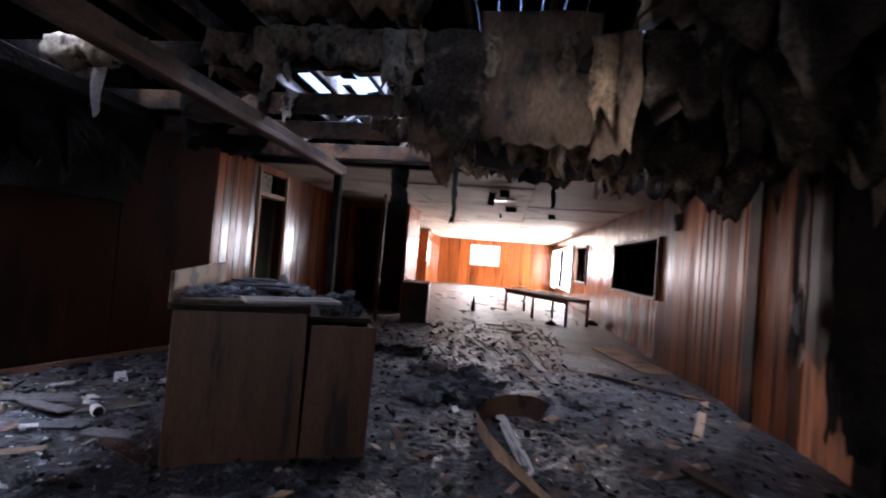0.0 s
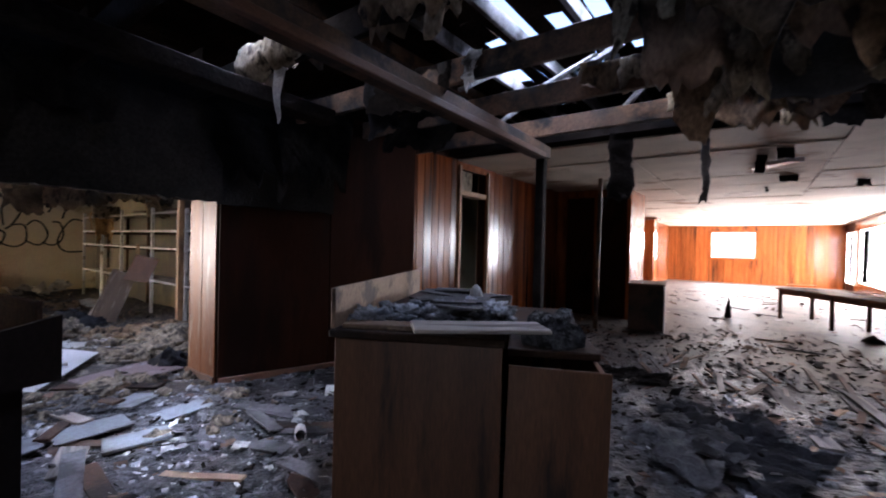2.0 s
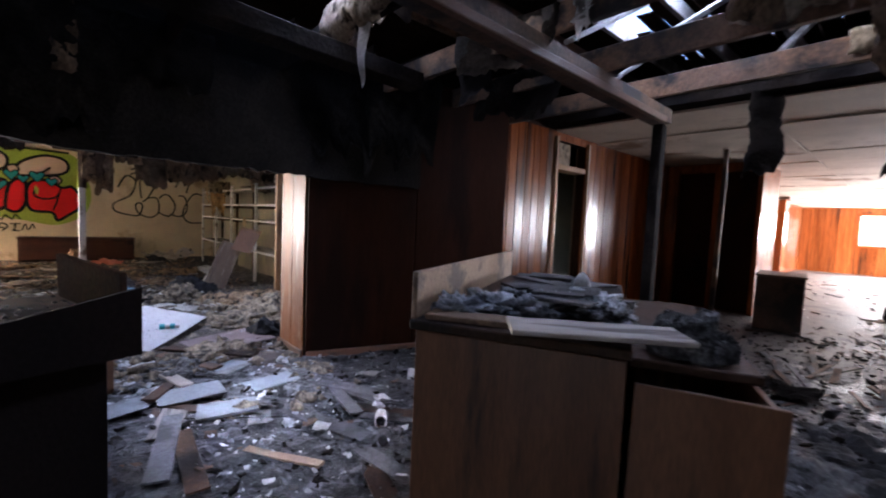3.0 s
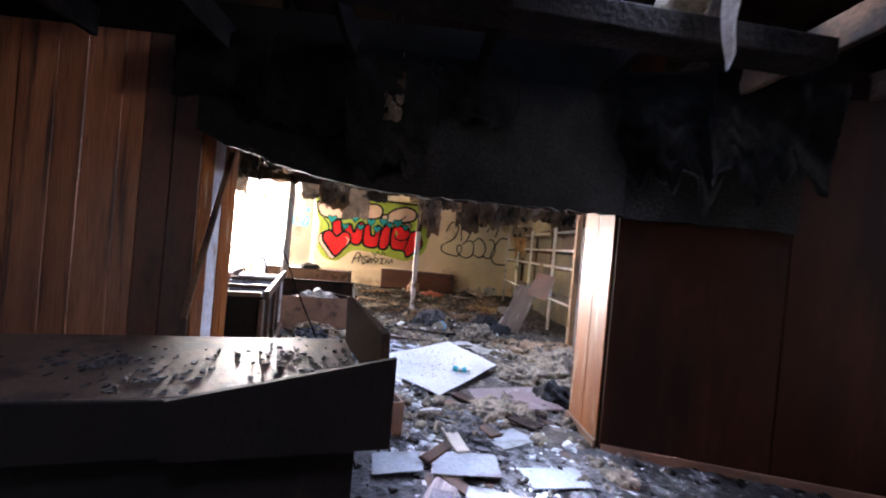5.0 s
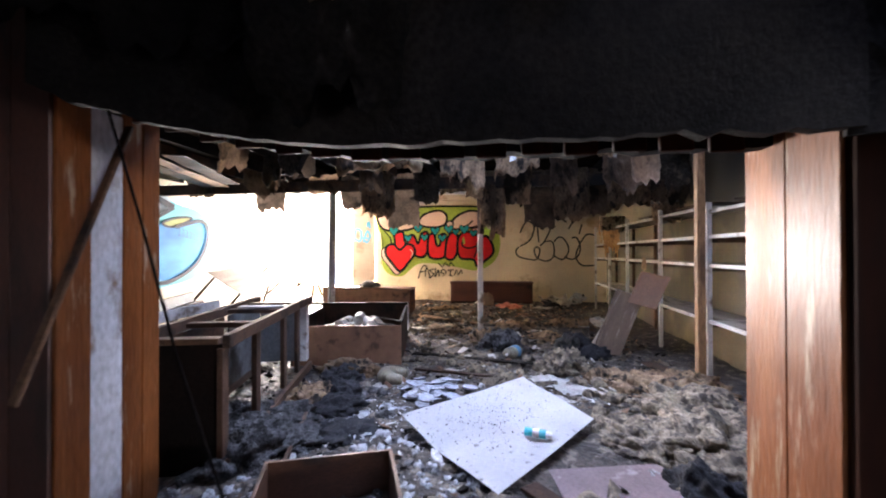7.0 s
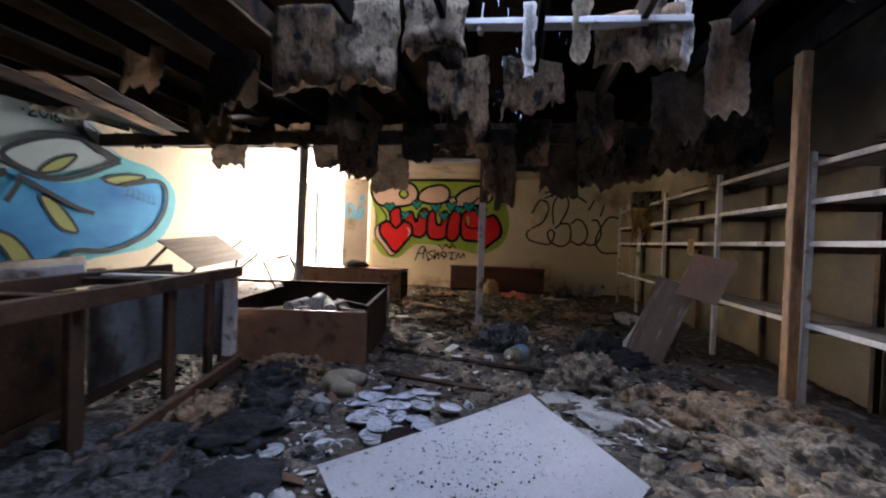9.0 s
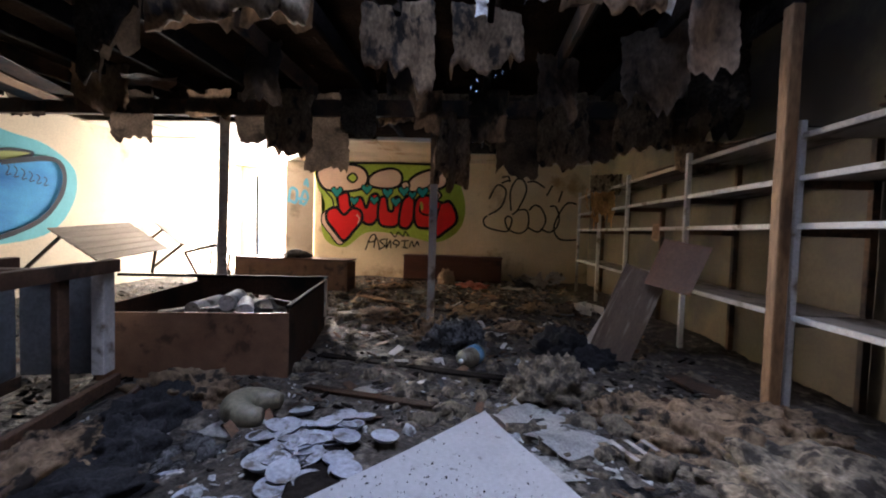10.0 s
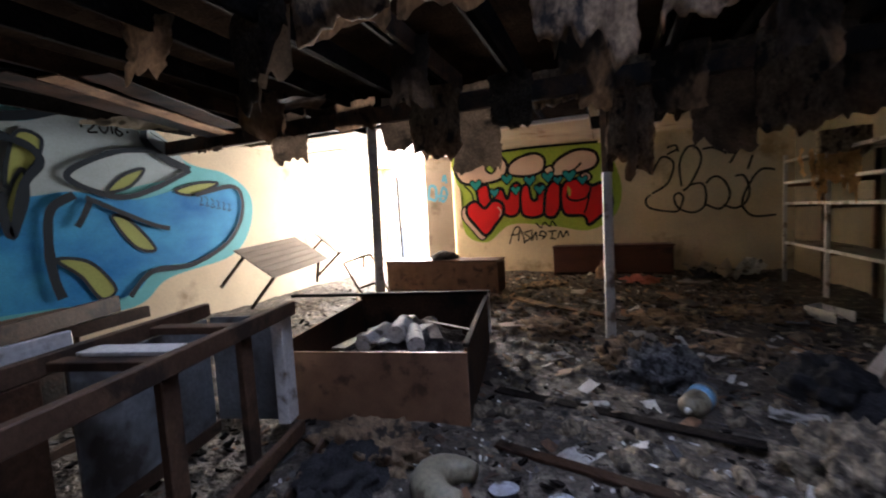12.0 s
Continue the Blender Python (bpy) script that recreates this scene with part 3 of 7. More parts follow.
def header_bottom(y):
    return 1.95 + 0.33 * max(0.0, 1 - (y - 0.72) / 1.7) ** 2 + 0.02 * noise.noise(Vector((y * 5, 0, 0)))


def header_mesh(x0, x1, drop, ragged, seed):
    bm = bmesh.new()
    n = 46
    cols = []
    for i in range(n + 1):
        y = 0.722 + (4.0 - 0.722) * i / n
        low = header_bottom(y) + drop + ragged * noise.noise(Vector((y * 11, seed, 0)))
        cols.append([bm.verts.new(c) for c in ((x0, y, low), (x1, y, low), (x1, y, 2.9), (x0, y, 2.9))])
    for a, b in zip(cols, cols[1:]):
        for k in range(4):
            bm.faces.new((a[k], a[(k + 1) % 4], b[(k + 1) % 4], b[k]))
    bm.faces.new(cols[0][::-1])
    bm.faces.new(cols[-1])
    bmesh.ops.recalc_face_normals(bm, faces=bm.faces)
    return bm


head = part("header", header_mesh(-3.66, -3.6, 0.0, 0.03, 3), M_SOOT)
tagged(head, "charred sagging header board over the wide opening", "header", kind="structure")
for i in range(15):
    y = 0.95 + i * 0.2
    part("slat", bar((-3.98, y, header_bottom(y) + 0.02), (-3.98, y, 2.7), 0.14, 0.03, roll=1.57, cuts=4, wear=0.02, seed=i), M_CHAR_PANEL, head)
part("backing", header_mesh(-4.2, -4.1, 0.06, 0.05, 8), M_SOOT, head)

# closet block in the hall
closet = structure("wall_closet", [((-3.2, 12.06, 0), (-1.55, 13.6, 2.95))], M_PANEL, "panelled closet block with two dark doorways")
for x0, x1 in ((-3.2, -2.98), (-2.31, -2.18), (-1.58, -1.5)):
    part("door_post", box_bm((x0, 11.96, 0), (x1, 12.06, 2.95), 0.006), M_PANEL, closet, "varnished pine door post")
part("lintel", box_bm((-3.2, 11.97, 2.8), (-1.5, 12.06, 2.96), 0.006), M_PANEL, closet)
# near-black panels stand in for the shade inside the two doorways
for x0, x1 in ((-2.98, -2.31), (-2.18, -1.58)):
    part("door_leaf", box_bm((x0 + 0.01, 12.01, 0.02), (x1 - 0.01, 12.055, 2.78), 0.006), M_CHAR_PANEL, closet, "dark panel standing for the shade in a closet doorway")
col = part("column", box_bm((-3.2, 20.4, 0), (-2.55, 21.0, 2.8), 0.01), M_PANEL)
tagged(col, "orange pine boxed column against the hall wall", "column", kind="structure")
part("cap", box_bm((-3.2, 20.3, 2.8), (-2.45, 21.1, 2.9), 0.01), M_BROWN, col)

# ceilings
bm = bmesh.new()
rng = random.Random(21)
y = 7.62
while y < 28.2:
    x = -3.2
    while x < 3.9:
        w = min(2.4, 3.96 - x)
        sag = rng.uniform(0, 0.02)
        box(bm, (x + 0.006, y + 0.008, 2.97 - sag), (x + w - 0.006, y + 1.21, 2.99 - sag), 0.002, 0.006, rng)
        x += 2.4
    y += 1.22
ceil = tagged(part("ceiling", bm, M_CEIL), "pale ceiling boards with dark joints, scorched in places", "ceiling", kind="structure")
structure("ceiling_void", [((-3.3, 7.6, 3.06), (4.0, 28.3, 3.1))], M_CHAR, "dark boards above the ceiling joints")
bm = bmesh.new()
rng = random.Random(5)
for i in range(4):
    for j in range(8):
        x, y = -16.5 + i * 1.35, -3.94 + j * 1.22
        if y > 5.0 or (i == 3 and j in (3, 4, 6)) or (i == 2 and j in (5,)) or (i == 0 and y > -1.3):
            continue
        x1 = min(x + 1.34, -11.2)
        if i == 1 and y > -1.2:
            x = -14.99
        box(bm, (x, y + 0.005, 3.0 - rng.uniform(0, 0.02)), (x1, min(y + 1.21, 5.78), 3.02), 0.002, 0.008, rng)
tagged(part("ceiling_back", bm, M_CEIL), "stained broken ceiling boards by the graffiti wall", "ceiling", kind="structure")

# windows of the hall: frames and remains
for i, (a, b, lo, hi) in enumerate(EAST):
    win = thing("window_%d" % (i + 1), "open window hole with a dark wooden frame", "window", kind="structure")
    for p, q in (((3.9, a, lo - 0.05), (4.16, b, lo)), ((3.9, a, hi), (4.16, b, hi + 0.05)), ((3.9, a - 0.05, lo - 0.05), (4.16, a, hi + 0.05)), ((3.9, b, lo - 0.05), (4.16, b + 0.05, hi + 0.05))):
        part("window_frame", box_bm(p, q, 0.006), M_BROWN if i < 2 else M_WHITE, win)
    if i > 1:
        for k in range(1, 3):
            y = a + (b - a) * k / 3
            part("mullion", box_bm((4.0, y - 0.04, lo), (4.1, y + 0.04, hi), 0.006), M_WHITE, win)
win = thing("window_5", "square end window in a pine frame", "window", kind="structure")
for p, q in (((-1.33, 28.2, 1.22), (0.73, 28.32, 1.3)), ((-1.33, 28.2, 2.6), (0.73, 28.32, 2.68)), ((-1.33, 28.2, 1.3), (-1.25, 28.32, 2.6)), ((0.65, 28.2, 1.3), (0.73, 28.32, 2.6))):
    part("window_frame", box_bm(p, q, 0.006), M_PANEL, win)
# side rooms behind the two dark windows
structure("wall_annex", [((6.4, 8.0, 0), (6.5, 19.4, 3.1)), ((4.14, 7.9, 0), (6.5, 8.0, 3.1)), ((4.14, 14.0, 0), (6.4, 14.1, 3.1)), ((4.14, 19.3, 0), (6.5, 19.4, 3.1))], M_PANEL, "pine walls of the side room behind the windows")
structure("floor_annex", [((4.14, 8.0, -0.15), (6.5, 19.3, 0.0))], M_CONC, "concrete floor of the side room")
structure("ceiling_annex", [((4.14, 7.9, 3.1), (6.6, 19.4, 3.2))], M_CEIL, "ceiling boards of the side room")
# door frame on the hall's west wall
dr = thing("door_1", "open doorway with a grey door ajar and a broken transom", "door", kind="structure")
part("door_frame", box_bm((-3.4, 7.64, 0), (-3.17, 7.7, 2.9), 0.006), M_TIMBER, dr)
part("door_frame", box_bm((-3.4, 8.55, 0), (-3.17, 8.61, 2.9), 0.006), M_TIMBER, dr)
part("transom", box_bm((-3.4, 7.7, 2.42), (-3.2, 8.55, 2.5), 0.006), M_TIMBER, dr)
part("transom_board", box_bm((-3.34, 7.7, 2.5), (-3.3, 8.2, 2.86), 0.006), M_INS_PALE, dr, "torn tan board over the doorway")
part("door_leaf", box_bm((0, 0, 0.02), (0.78, 0.04, 2.4), 0.006), M_GREYDOOR, dr, "dull grey door leaf", m=pose(-3.36, 7.74, 0, 0, 0, 150))
# outside door of the back room, ajar
dr = thing("door_2", "white outside door with a blue scribble, standing open", "door", kind="structure")
part("door_leaf", box_bm((0, 0, 0.03), (0.9, 0.045, 2.6), 0.006), M_WHITE, dr, m=pose(-16.36, -2.6, 0, 0, 0, 82))
part("door_frame", box_bm((-16.56, -2.62, 0), (-16.36, -2.55, 2.75), 0.006), M_WHITE, dr)
part("door_frame", box_bm((-16.56, -3.57, 0), (-16.36, -3.5, 2.75), 0.006), M_WHITE, dr)


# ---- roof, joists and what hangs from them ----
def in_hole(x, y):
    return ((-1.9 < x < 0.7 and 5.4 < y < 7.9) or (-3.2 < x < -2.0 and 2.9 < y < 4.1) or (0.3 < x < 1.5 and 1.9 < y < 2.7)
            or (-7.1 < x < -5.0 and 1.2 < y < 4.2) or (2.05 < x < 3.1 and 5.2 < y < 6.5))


rng = random.Random(31)
deck = bmesh.new()
x = -16.7
while x < 4.3:
    w = 0.19
    y = -4.2
    while y < 9.4:
        run = rng.choice((0.5, 0.8, 1.2))
        mid = (x + w / 2, y + run / 2)
        gone = in_hole(*mid) and rng.random() < (0.8 if x < -4 or x > 2 or y < 2.8 else 0.34)
        if not gone:
            vs = box(deck, (x + 0.0025, y + 0.0025, 3.8), (x + w - 0.0025, y + run - 0.0025, 3.822))
            if in_hole(*mid):
                for v in vs:
                    v.co += Vector((rng.uniform(-0.02, 0.02), rng.uniform(-0.03, 0.03), rng.uniform(-0.02, 0.02)))
        y += run
    x += w
roof = tagged(part("roof", deck, M_ROOF), "dark roof decking with boards burnt through", "roof", kind="structure")
structure("roof_hall", [((-3.6, 9.4, 3.8), (4.3, 28.6, 3.9)), ((-6.3, 6.2, 3.0), (-3.4, 13.1, 3.06))], M_ROOF, "roof over the long hall")
structure("wall_gable", [((4.0, -4.2, 3.3), (4.1, 9.4, 3.8)), ((-16.7, -4.2, 3.0), (-16.6, 9.4, 3.8)), ((-16.7, -4.2, 3.4), (4.1, -4.1, 3.8)), ((-16.7, 9.3, 3.06), (4.1, 9.4, 3.8)), ((-16.7, 5.8, 3.4), (-4.0, 5.9, 3.8))], M_CHAR, "charred boards that close the roof space")

rng = random.Random(8)


def timber(name, a, b, w, h, material, label, group="", wear=0.006, seed=0):
    ob = part(name, bar(a, b, w, h, 0.0, 0.006, 6, wear, seed), material)
    return tagged(ob, label, name.replace("_", " "), group, "structure")


# rafters under the roof boards; near the hole a pale colour stands for skylight
for i, x in enumerate((-3.2, -2.55, -1.9, -1.25, -0.6, 0.05, 0.7, 1.4, 2.1, 2.8, 3.5)):
    timber("rafter", (x, -2.9, 3.72), (x + 0.05, 9.0, 3.72), 0.05, 0.16, M_RAFTER_SKYLIT if -2.3 < x < 0.5 else M_JOIST, "smoke-stained rafter under the roof boards", "rafters", seed=i)
for i in range(9):
    y = -3.2 + i * 1.05
    timber("rafter", (-16.4, y, 3.72), (-4.4, y, 3.72), 0.05, 0.16, M_CHAR, "blackened rafter over the back room", "back room rafters", seed=40 + i)
# short struts that lean in the roof space, in the same skylit colour
for i, (x, y, dx, dy) in enumerate(((-1.5, 5.2, 0.1, 1.1), (-0.9, 5.6, 0.2, 1.0), (-0.3, 5.3, -0.1, 1.2), (-1.8, 6.4, 0.3, 0.9), (-0.5, 6.8, 0.2, 0.8))):
    timber("strut", (x, y, 3.05), (x + dx, y + dy, 3.7), 0.09, 0.04, M_RAFTER_SKYLIT, "pale roof strut leaning between joist and rafter", "roof struts", seed=60 + i)

# ceiling joists of the burnt front room, one every 0.92 m
JOISTS = (-1.0, -0.05, 0.92, 1.84, 2.78, 3.7, 4.65, 5.55, 6.5)
for i, y in enumerate(JOISTS):
    timber("joist", (-3.6, y, 2.96 + 0.02 * (i % 2)), (3.98, y + 0.04, 2.96), 0.05, 0.2, M_JOIST if y > 4 else M_CHAR, "scorched ceiling joist, bare of its boards", "ceiling joists", 0.008, 80 + i)
timber("joist", (-3.3, 7.5, 3.05), (3.98, 7.5, 3.05), 0.22, 0.1, M_CHAR, "black trimmer at the edge of the ceiling", "", 0.012, 99)
timber("beam", (-1.16, -2.9, 2.76), (-1.42, 6.95, 2.76), 0.2, 0.14, M_JOIST, "long scorched ceiling beam", "", 0.006, 101)
timber("beam", (-1.02, -2.9, 2.66), (-1.3, 6.7, 2.68), 0.06, 0.06, M_BROWN, "thin brown rail under the ceiling beam", "", 0.003, 104)
timber("beam", (-1.9, -2.9, 2.72), (-2.45, 4.4, 2.72), 0.2, 0.12, M_CHAR, "charred ceiling beam near the opening", "", 0.012, 102)
timber("post", (-1.42, 6.9, 0), (-1.42, 6.9, 2.68), 0.11, 0.11, M_CHAR, "blackened post under the beam's end", "", 0.004, 103)
timber("post", (-1.75, 10.4, 0), (-1.72, 10.4, 2.96), 0.07, 0.07, M_JOIST, "thin dark post in the hall", "", 0.004, 105)

# joists and cross beam of the back room
for i in range(13):
    y = -3.5 + i * 0.72
    timber("joist", (-4.4, y, 3.02), (-9.6 - 1.5 * (i % 2), y + 0.03, 3.0), 0.05, 0.18, M_JOIST if i % 4 == 2 else M_CHAR, "blackened ceiling joist over the back room", "back room joists", 0.008, 120 + i)
timber("beam", (-9.55, -3.94, 2.76), (-9.55, 5.78, 2.78), 0.09, 0.2, M_JOIST, "scorched cross beam over the back room", "", 0.008, 140)
timber("beam", (-4.6, -3.84, 3.3), (-9.3, -3.84, 3.24), 0.16, 0.1, M_CHAR, "charred wall plate over the painted wall", "", 0.012, 142)
# a ceiling sheet that sags from the joists, split along its grain
for k, (y, w, z, m) in enumerate(((-2.62, 0.3, 2.9, M_CHAR_BROWN), (-2.25, 0.22, 2.86, M_TIMBER), (-1.98, 0.32, 2.89, M_CHAR_BROWN))):
    timber("plank", (-6.9 - 0.2 * k, y + 0.25, z), (-9.4 + 0.15 * k, y - 0.12, z - 0.1), w, 0.018, m, "scorched brown ceiling plank sagging under the joists", "sagging planks", 0.02, 150 + k)
for k, (x, y, w, d) in enumerate(((-8.6, -3.1, 1.1, 0.5), (-6.6, -2.6, 0.9, 0.7), (-9.0, -0.9, 0.7, 0.5))):
    ob = part("ceiling_scrap", crumpled(w, d, 640 + k, 0.14, 0.012, 0.05, 0.5), (M_CREAM_SMOKED, M_CHAR_BROWN, M_JOIST)[k], m=pose(x, y, 2.84, 4, 6, 20 * k))
    tagged(ob, "smoked scrap of ceiling board caught under the joists", "board", "ceiling scraps")

# posts of the back room
p = thing("post", "square white post, bare wood at the top", "post", pose(-9.73, 2.39, 0))
part("shaft", bar((0, 0, 0), (0, 0, 1.86), 0.095, 0.095, 0.1, 0.005, 4, 0.002), M_WHITE, p)
part("stub", bar((0, 0.01, 1.86), (0.01, 0, 2.68), 0.09, 0.09, 0.1, 0.005, 4, 0.006), M_JOIST, p, "charred upper part of the post")
p = thing("post", "grimy white post under the cross beam", "post", pose(-9.64, -0.42, 0))
part("shaft", bar((0, 0, 0), (-0.02, 0.03, 2.67), 0.11, 0.11, 0.1, 0.005, 4, 0.002), M_WHITE, p)
p = thing("post", "bare timber post in front of the shelves", "post", pose(-7.44, 5.12, 0))
part("shaft", bar((0, 0, 0), (0, 0, 2.92), 0.1, 0.09, 0.0, 0.008, 6, 0.004), M_TIMBER, p)

# hanging insulation, torn paper and charred board
RAG_NUMBER = [0]


def hang(x, y, z, width, height, material, label, turn=0.0, thick=0.03, torn=0.4, curl=0.14, lumpy=0.02, name="insulation", group="hanging insulation"):
    RAG_NUMBER[0] += 1
    if x > -2.6 and 2.5 < y < 7.0 and z > 2.9:
        y = min(JOISTS, key=lambda j: abs(j - y)) - 0.035
        z, height = z + 0.06, height + 0.06
    elif -9 < x < -4.4 and z > 2.9 and width > 0.24 and thick < 0.09:
        y = -3.5 + 0.72 * round((y + 3.5) / 0.72)
    seed = RAG_NUMBER[0] + 0.37
    if material in (M_INS, M_INS_PALE, M_INS_DARK) and thick > 0.025 and width > 0.15:
        ob = thing(name, label, "insulation", pose(x, y, z, 0, 0, turn), group)
        part("wool", batt(width, height, max(0.03, thick * 0.6), seed, torn * (1.5 if x > -2.6 else 1.35), curl * 0.7), material, ob)
        part("paper_backing", rag(width * 0.96, height * 0.92, 0.006, seed + 0.5, torn * 1.1, curl * 0.5, 0.05, 0.004), M_KRAFT_DARK if material is M_INS_DARK else M_KRAFT, ob, "torn brown paper backing", m=pose(0, thick * 0.6 + 0.05, 0))
        return ob
    ob = part(name, rag(width, height, thick, seed, torn * 0.75, curl, 0.04, lumpy), material, m=pose(x, y, z, 0, 0, turn))
    return tagged(ob, label, "insulation", group)



SOOT = "sooty torn insulation hanging from a joist"
KRAFT = "brown insulation paper hanging torn from the joists"
WOOL = "ragged grey glass wool drooping from the ceiling"
# front room, right of the beam; wool colours carry roof light, pale near, dark beyond
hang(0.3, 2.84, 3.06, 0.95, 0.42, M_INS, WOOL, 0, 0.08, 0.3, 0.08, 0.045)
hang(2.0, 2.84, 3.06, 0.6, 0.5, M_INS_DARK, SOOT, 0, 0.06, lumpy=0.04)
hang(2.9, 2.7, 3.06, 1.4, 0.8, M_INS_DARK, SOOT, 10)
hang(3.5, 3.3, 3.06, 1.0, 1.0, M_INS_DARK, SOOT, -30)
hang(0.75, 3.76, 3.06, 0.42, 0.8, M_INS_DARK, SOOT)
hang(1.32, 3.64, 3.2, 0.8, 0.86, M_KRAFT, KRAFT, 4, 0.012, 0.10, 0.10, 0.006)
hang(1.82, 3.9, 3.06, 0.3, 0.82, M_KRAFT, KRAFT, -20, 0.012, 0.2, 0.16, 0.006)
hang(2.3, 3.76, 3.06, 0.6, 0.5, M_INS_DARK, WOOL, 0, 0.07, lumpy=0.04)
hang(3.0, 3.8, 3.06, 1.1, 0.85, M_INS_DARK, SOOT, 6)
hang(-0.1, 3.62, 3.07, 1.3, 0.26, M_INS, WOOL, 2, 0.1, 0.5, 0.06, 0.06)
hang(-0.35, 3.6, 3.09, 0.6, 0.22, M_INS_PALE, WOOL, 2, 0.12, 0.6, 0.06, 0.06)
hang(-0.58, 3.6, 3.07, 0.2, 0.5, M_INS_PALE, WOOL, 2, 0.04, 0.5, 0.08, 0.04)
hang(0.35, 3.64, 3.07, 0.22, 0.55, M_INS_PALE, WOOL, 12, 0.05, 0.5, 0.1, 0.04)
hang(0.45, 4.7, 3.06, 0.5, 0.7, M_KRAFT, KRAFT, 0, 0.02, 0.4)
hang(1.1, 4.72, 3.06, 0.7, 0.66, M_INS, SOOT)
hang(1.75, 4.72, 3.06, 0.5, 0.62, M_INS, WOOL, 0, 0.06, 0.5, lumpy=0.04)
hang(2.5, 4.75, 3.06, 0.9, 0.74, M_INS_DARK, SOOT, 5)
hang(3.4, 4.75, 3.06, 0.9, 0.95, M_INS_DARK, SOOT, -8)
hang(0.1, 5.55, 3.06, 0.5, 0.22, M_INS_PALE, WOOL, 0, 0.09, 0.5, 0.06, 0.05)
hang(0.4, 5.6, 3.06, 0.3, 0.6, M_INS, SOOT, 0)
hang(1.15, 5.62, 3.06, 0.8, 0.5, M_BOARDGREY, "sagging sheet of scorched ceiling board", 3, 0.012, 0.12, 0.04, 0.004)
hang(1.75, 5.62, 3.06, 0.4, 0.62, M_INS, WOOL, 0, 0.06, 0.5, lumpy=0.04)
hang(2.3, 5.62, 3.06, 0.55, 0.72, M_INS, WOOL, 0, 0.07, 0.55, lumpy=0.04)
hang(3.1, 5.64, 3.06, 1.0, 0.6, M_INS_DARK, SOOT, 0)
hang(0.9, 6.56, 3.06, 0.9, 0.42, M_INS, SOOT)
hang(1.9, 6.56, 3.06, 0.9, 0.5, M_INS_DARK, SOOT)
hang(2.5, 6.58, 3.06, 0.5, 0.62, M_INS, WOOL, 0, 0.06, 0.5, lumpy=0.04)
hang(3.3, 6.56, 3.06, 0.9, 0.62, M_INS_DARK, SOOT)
hang(-0.6, 7.43, 3.05, 0.3, 0.95, M_CHAR, "black scorched strip of insulation hanging down", 15, 0.07, 0.3, 0.16, 0.03)
hang(0.3, 7.42, 3.0, 0.09, 0.95, M_CHAR, "thin charred strip dangling from the ceiling edge", 0, 0.02, 0.2, 0.06, name="ceiling_strip")
hang(1.5, 7.42, 3.0, 0.5, 0.22, M_CHAR, "charred fringe at the ceiling's broken edge", 0, 0.02, 0.4, 0.04, name="ceiling_strip")
hang(2.9, 7.42, 3.0, 0.8, 0.3, M_CHAR, "charred fringe at the ceiling's broken edge", 0, 0.02, 0.5, 0.04, name="ceiling_strip")
for x, y, w, h, turn in ((0.8, 9.35, 0.16, 0.34, 40), (1.05, 9.0, 0.2, 0.2, 10), (1.9, 8.2, 0.07, 0.4, 0), (1.2, 11.6, 0.3, 0.12, 5), (2.3, 12.6, 0.2, 0.16, 12), (0.9, 13.0, 0.25, 0.14, 80)):
    hang(x, y, 2.97, w, h, M_CHAR, "charred flap peeling off the hall ceiling", turn, 0.02, 0.4, 0.08, name="ceiling_strip")
hang(3.94, 8.3, 2.6, 0.3, 0.3, M_CHAR, "black loudspeaker bracket torn off the pine wall", 90, 0.05, 0.2, 0.02, name="wall_bracket")
# torn white-edged sheet by the pine wall
hang(3.72, 4.95, 2.7, 0.85, 2.0, M_CHAR, "charred panel sheet torn off the pine wall", 62, 0.015, 0.3, 0.05, 0.012, name="wall_sheet")
hang(3.8, 4.35, 2.9, 0.9, 2.7, M_CHAR, "charred panel sheet torn off the pine wall", 80, 0.015, 0.2, 0.05, 0.012, name="wall_sheet")
hang(3.62, 4.75, 1.6, 0.12, 0.75, M_PAPER, "pale curled strip on the charred sheet", 60, 0.01, 0.3, 0.25, 0.005, name="wall_sheet")
# over the opening and the sooty wall
for i in range(4):
    y = 0.9 + i * 0.62
    hang(-3.52, y, 3.0, 0.7, 0.55 + 0.2 * (i % 3), M_SOOT, SOOT, 90, 0.04, 0.3, 0.06)
hang(-3.53, 1.1, 2.98, 0.12, 0.6, M_INS, WOOL, 80, 0.06, 0.3, lumpy=0.03)
hang(-3.53, 2.15, 2.98, 0.14, 0.62, M_INS, WOOL, 80, 0.06, 0.3, lumpy=0.03)
for i in range(2):
    a = i / 3
    hang(-3.45 + 0.75 * a, 4.25 + 1.75 * a, 3.05, 0.85, 1.05 - 0.1 * (i % 2), M_SOOT, "black charred sheet drooping over the wall", 70, 0.02, 0.35, 0.1, name="wall_sheet")
hang(-2.15, 3.72, 3.03, 0.9, 0.24, M_INS_PALE, WOOL, 0, 0.14, 0.4, 0.06, 0.06)
hang(-2.1, 3.75, 3.0, 0.1, 0.55, M_PAPER, "pale torn strip curling off a joist", 20, 0.008, 0.1, 0.2, 0.004)
hang(-2.0, 4.75, 3.0, 0.3, 0.5, M_CLOTH, "dark blue rag on a joist", 20, 0.02, 0.4, 0.15)
hang(-1.7, 4.6, 3.0, 1.0, 0.3, M_CHAR, SOOT, 0, 0.03)
hang(-2.3, 5.6, 3.0, 1.2, 0.42, M_CHAR, SOOT, 0, 0.03)
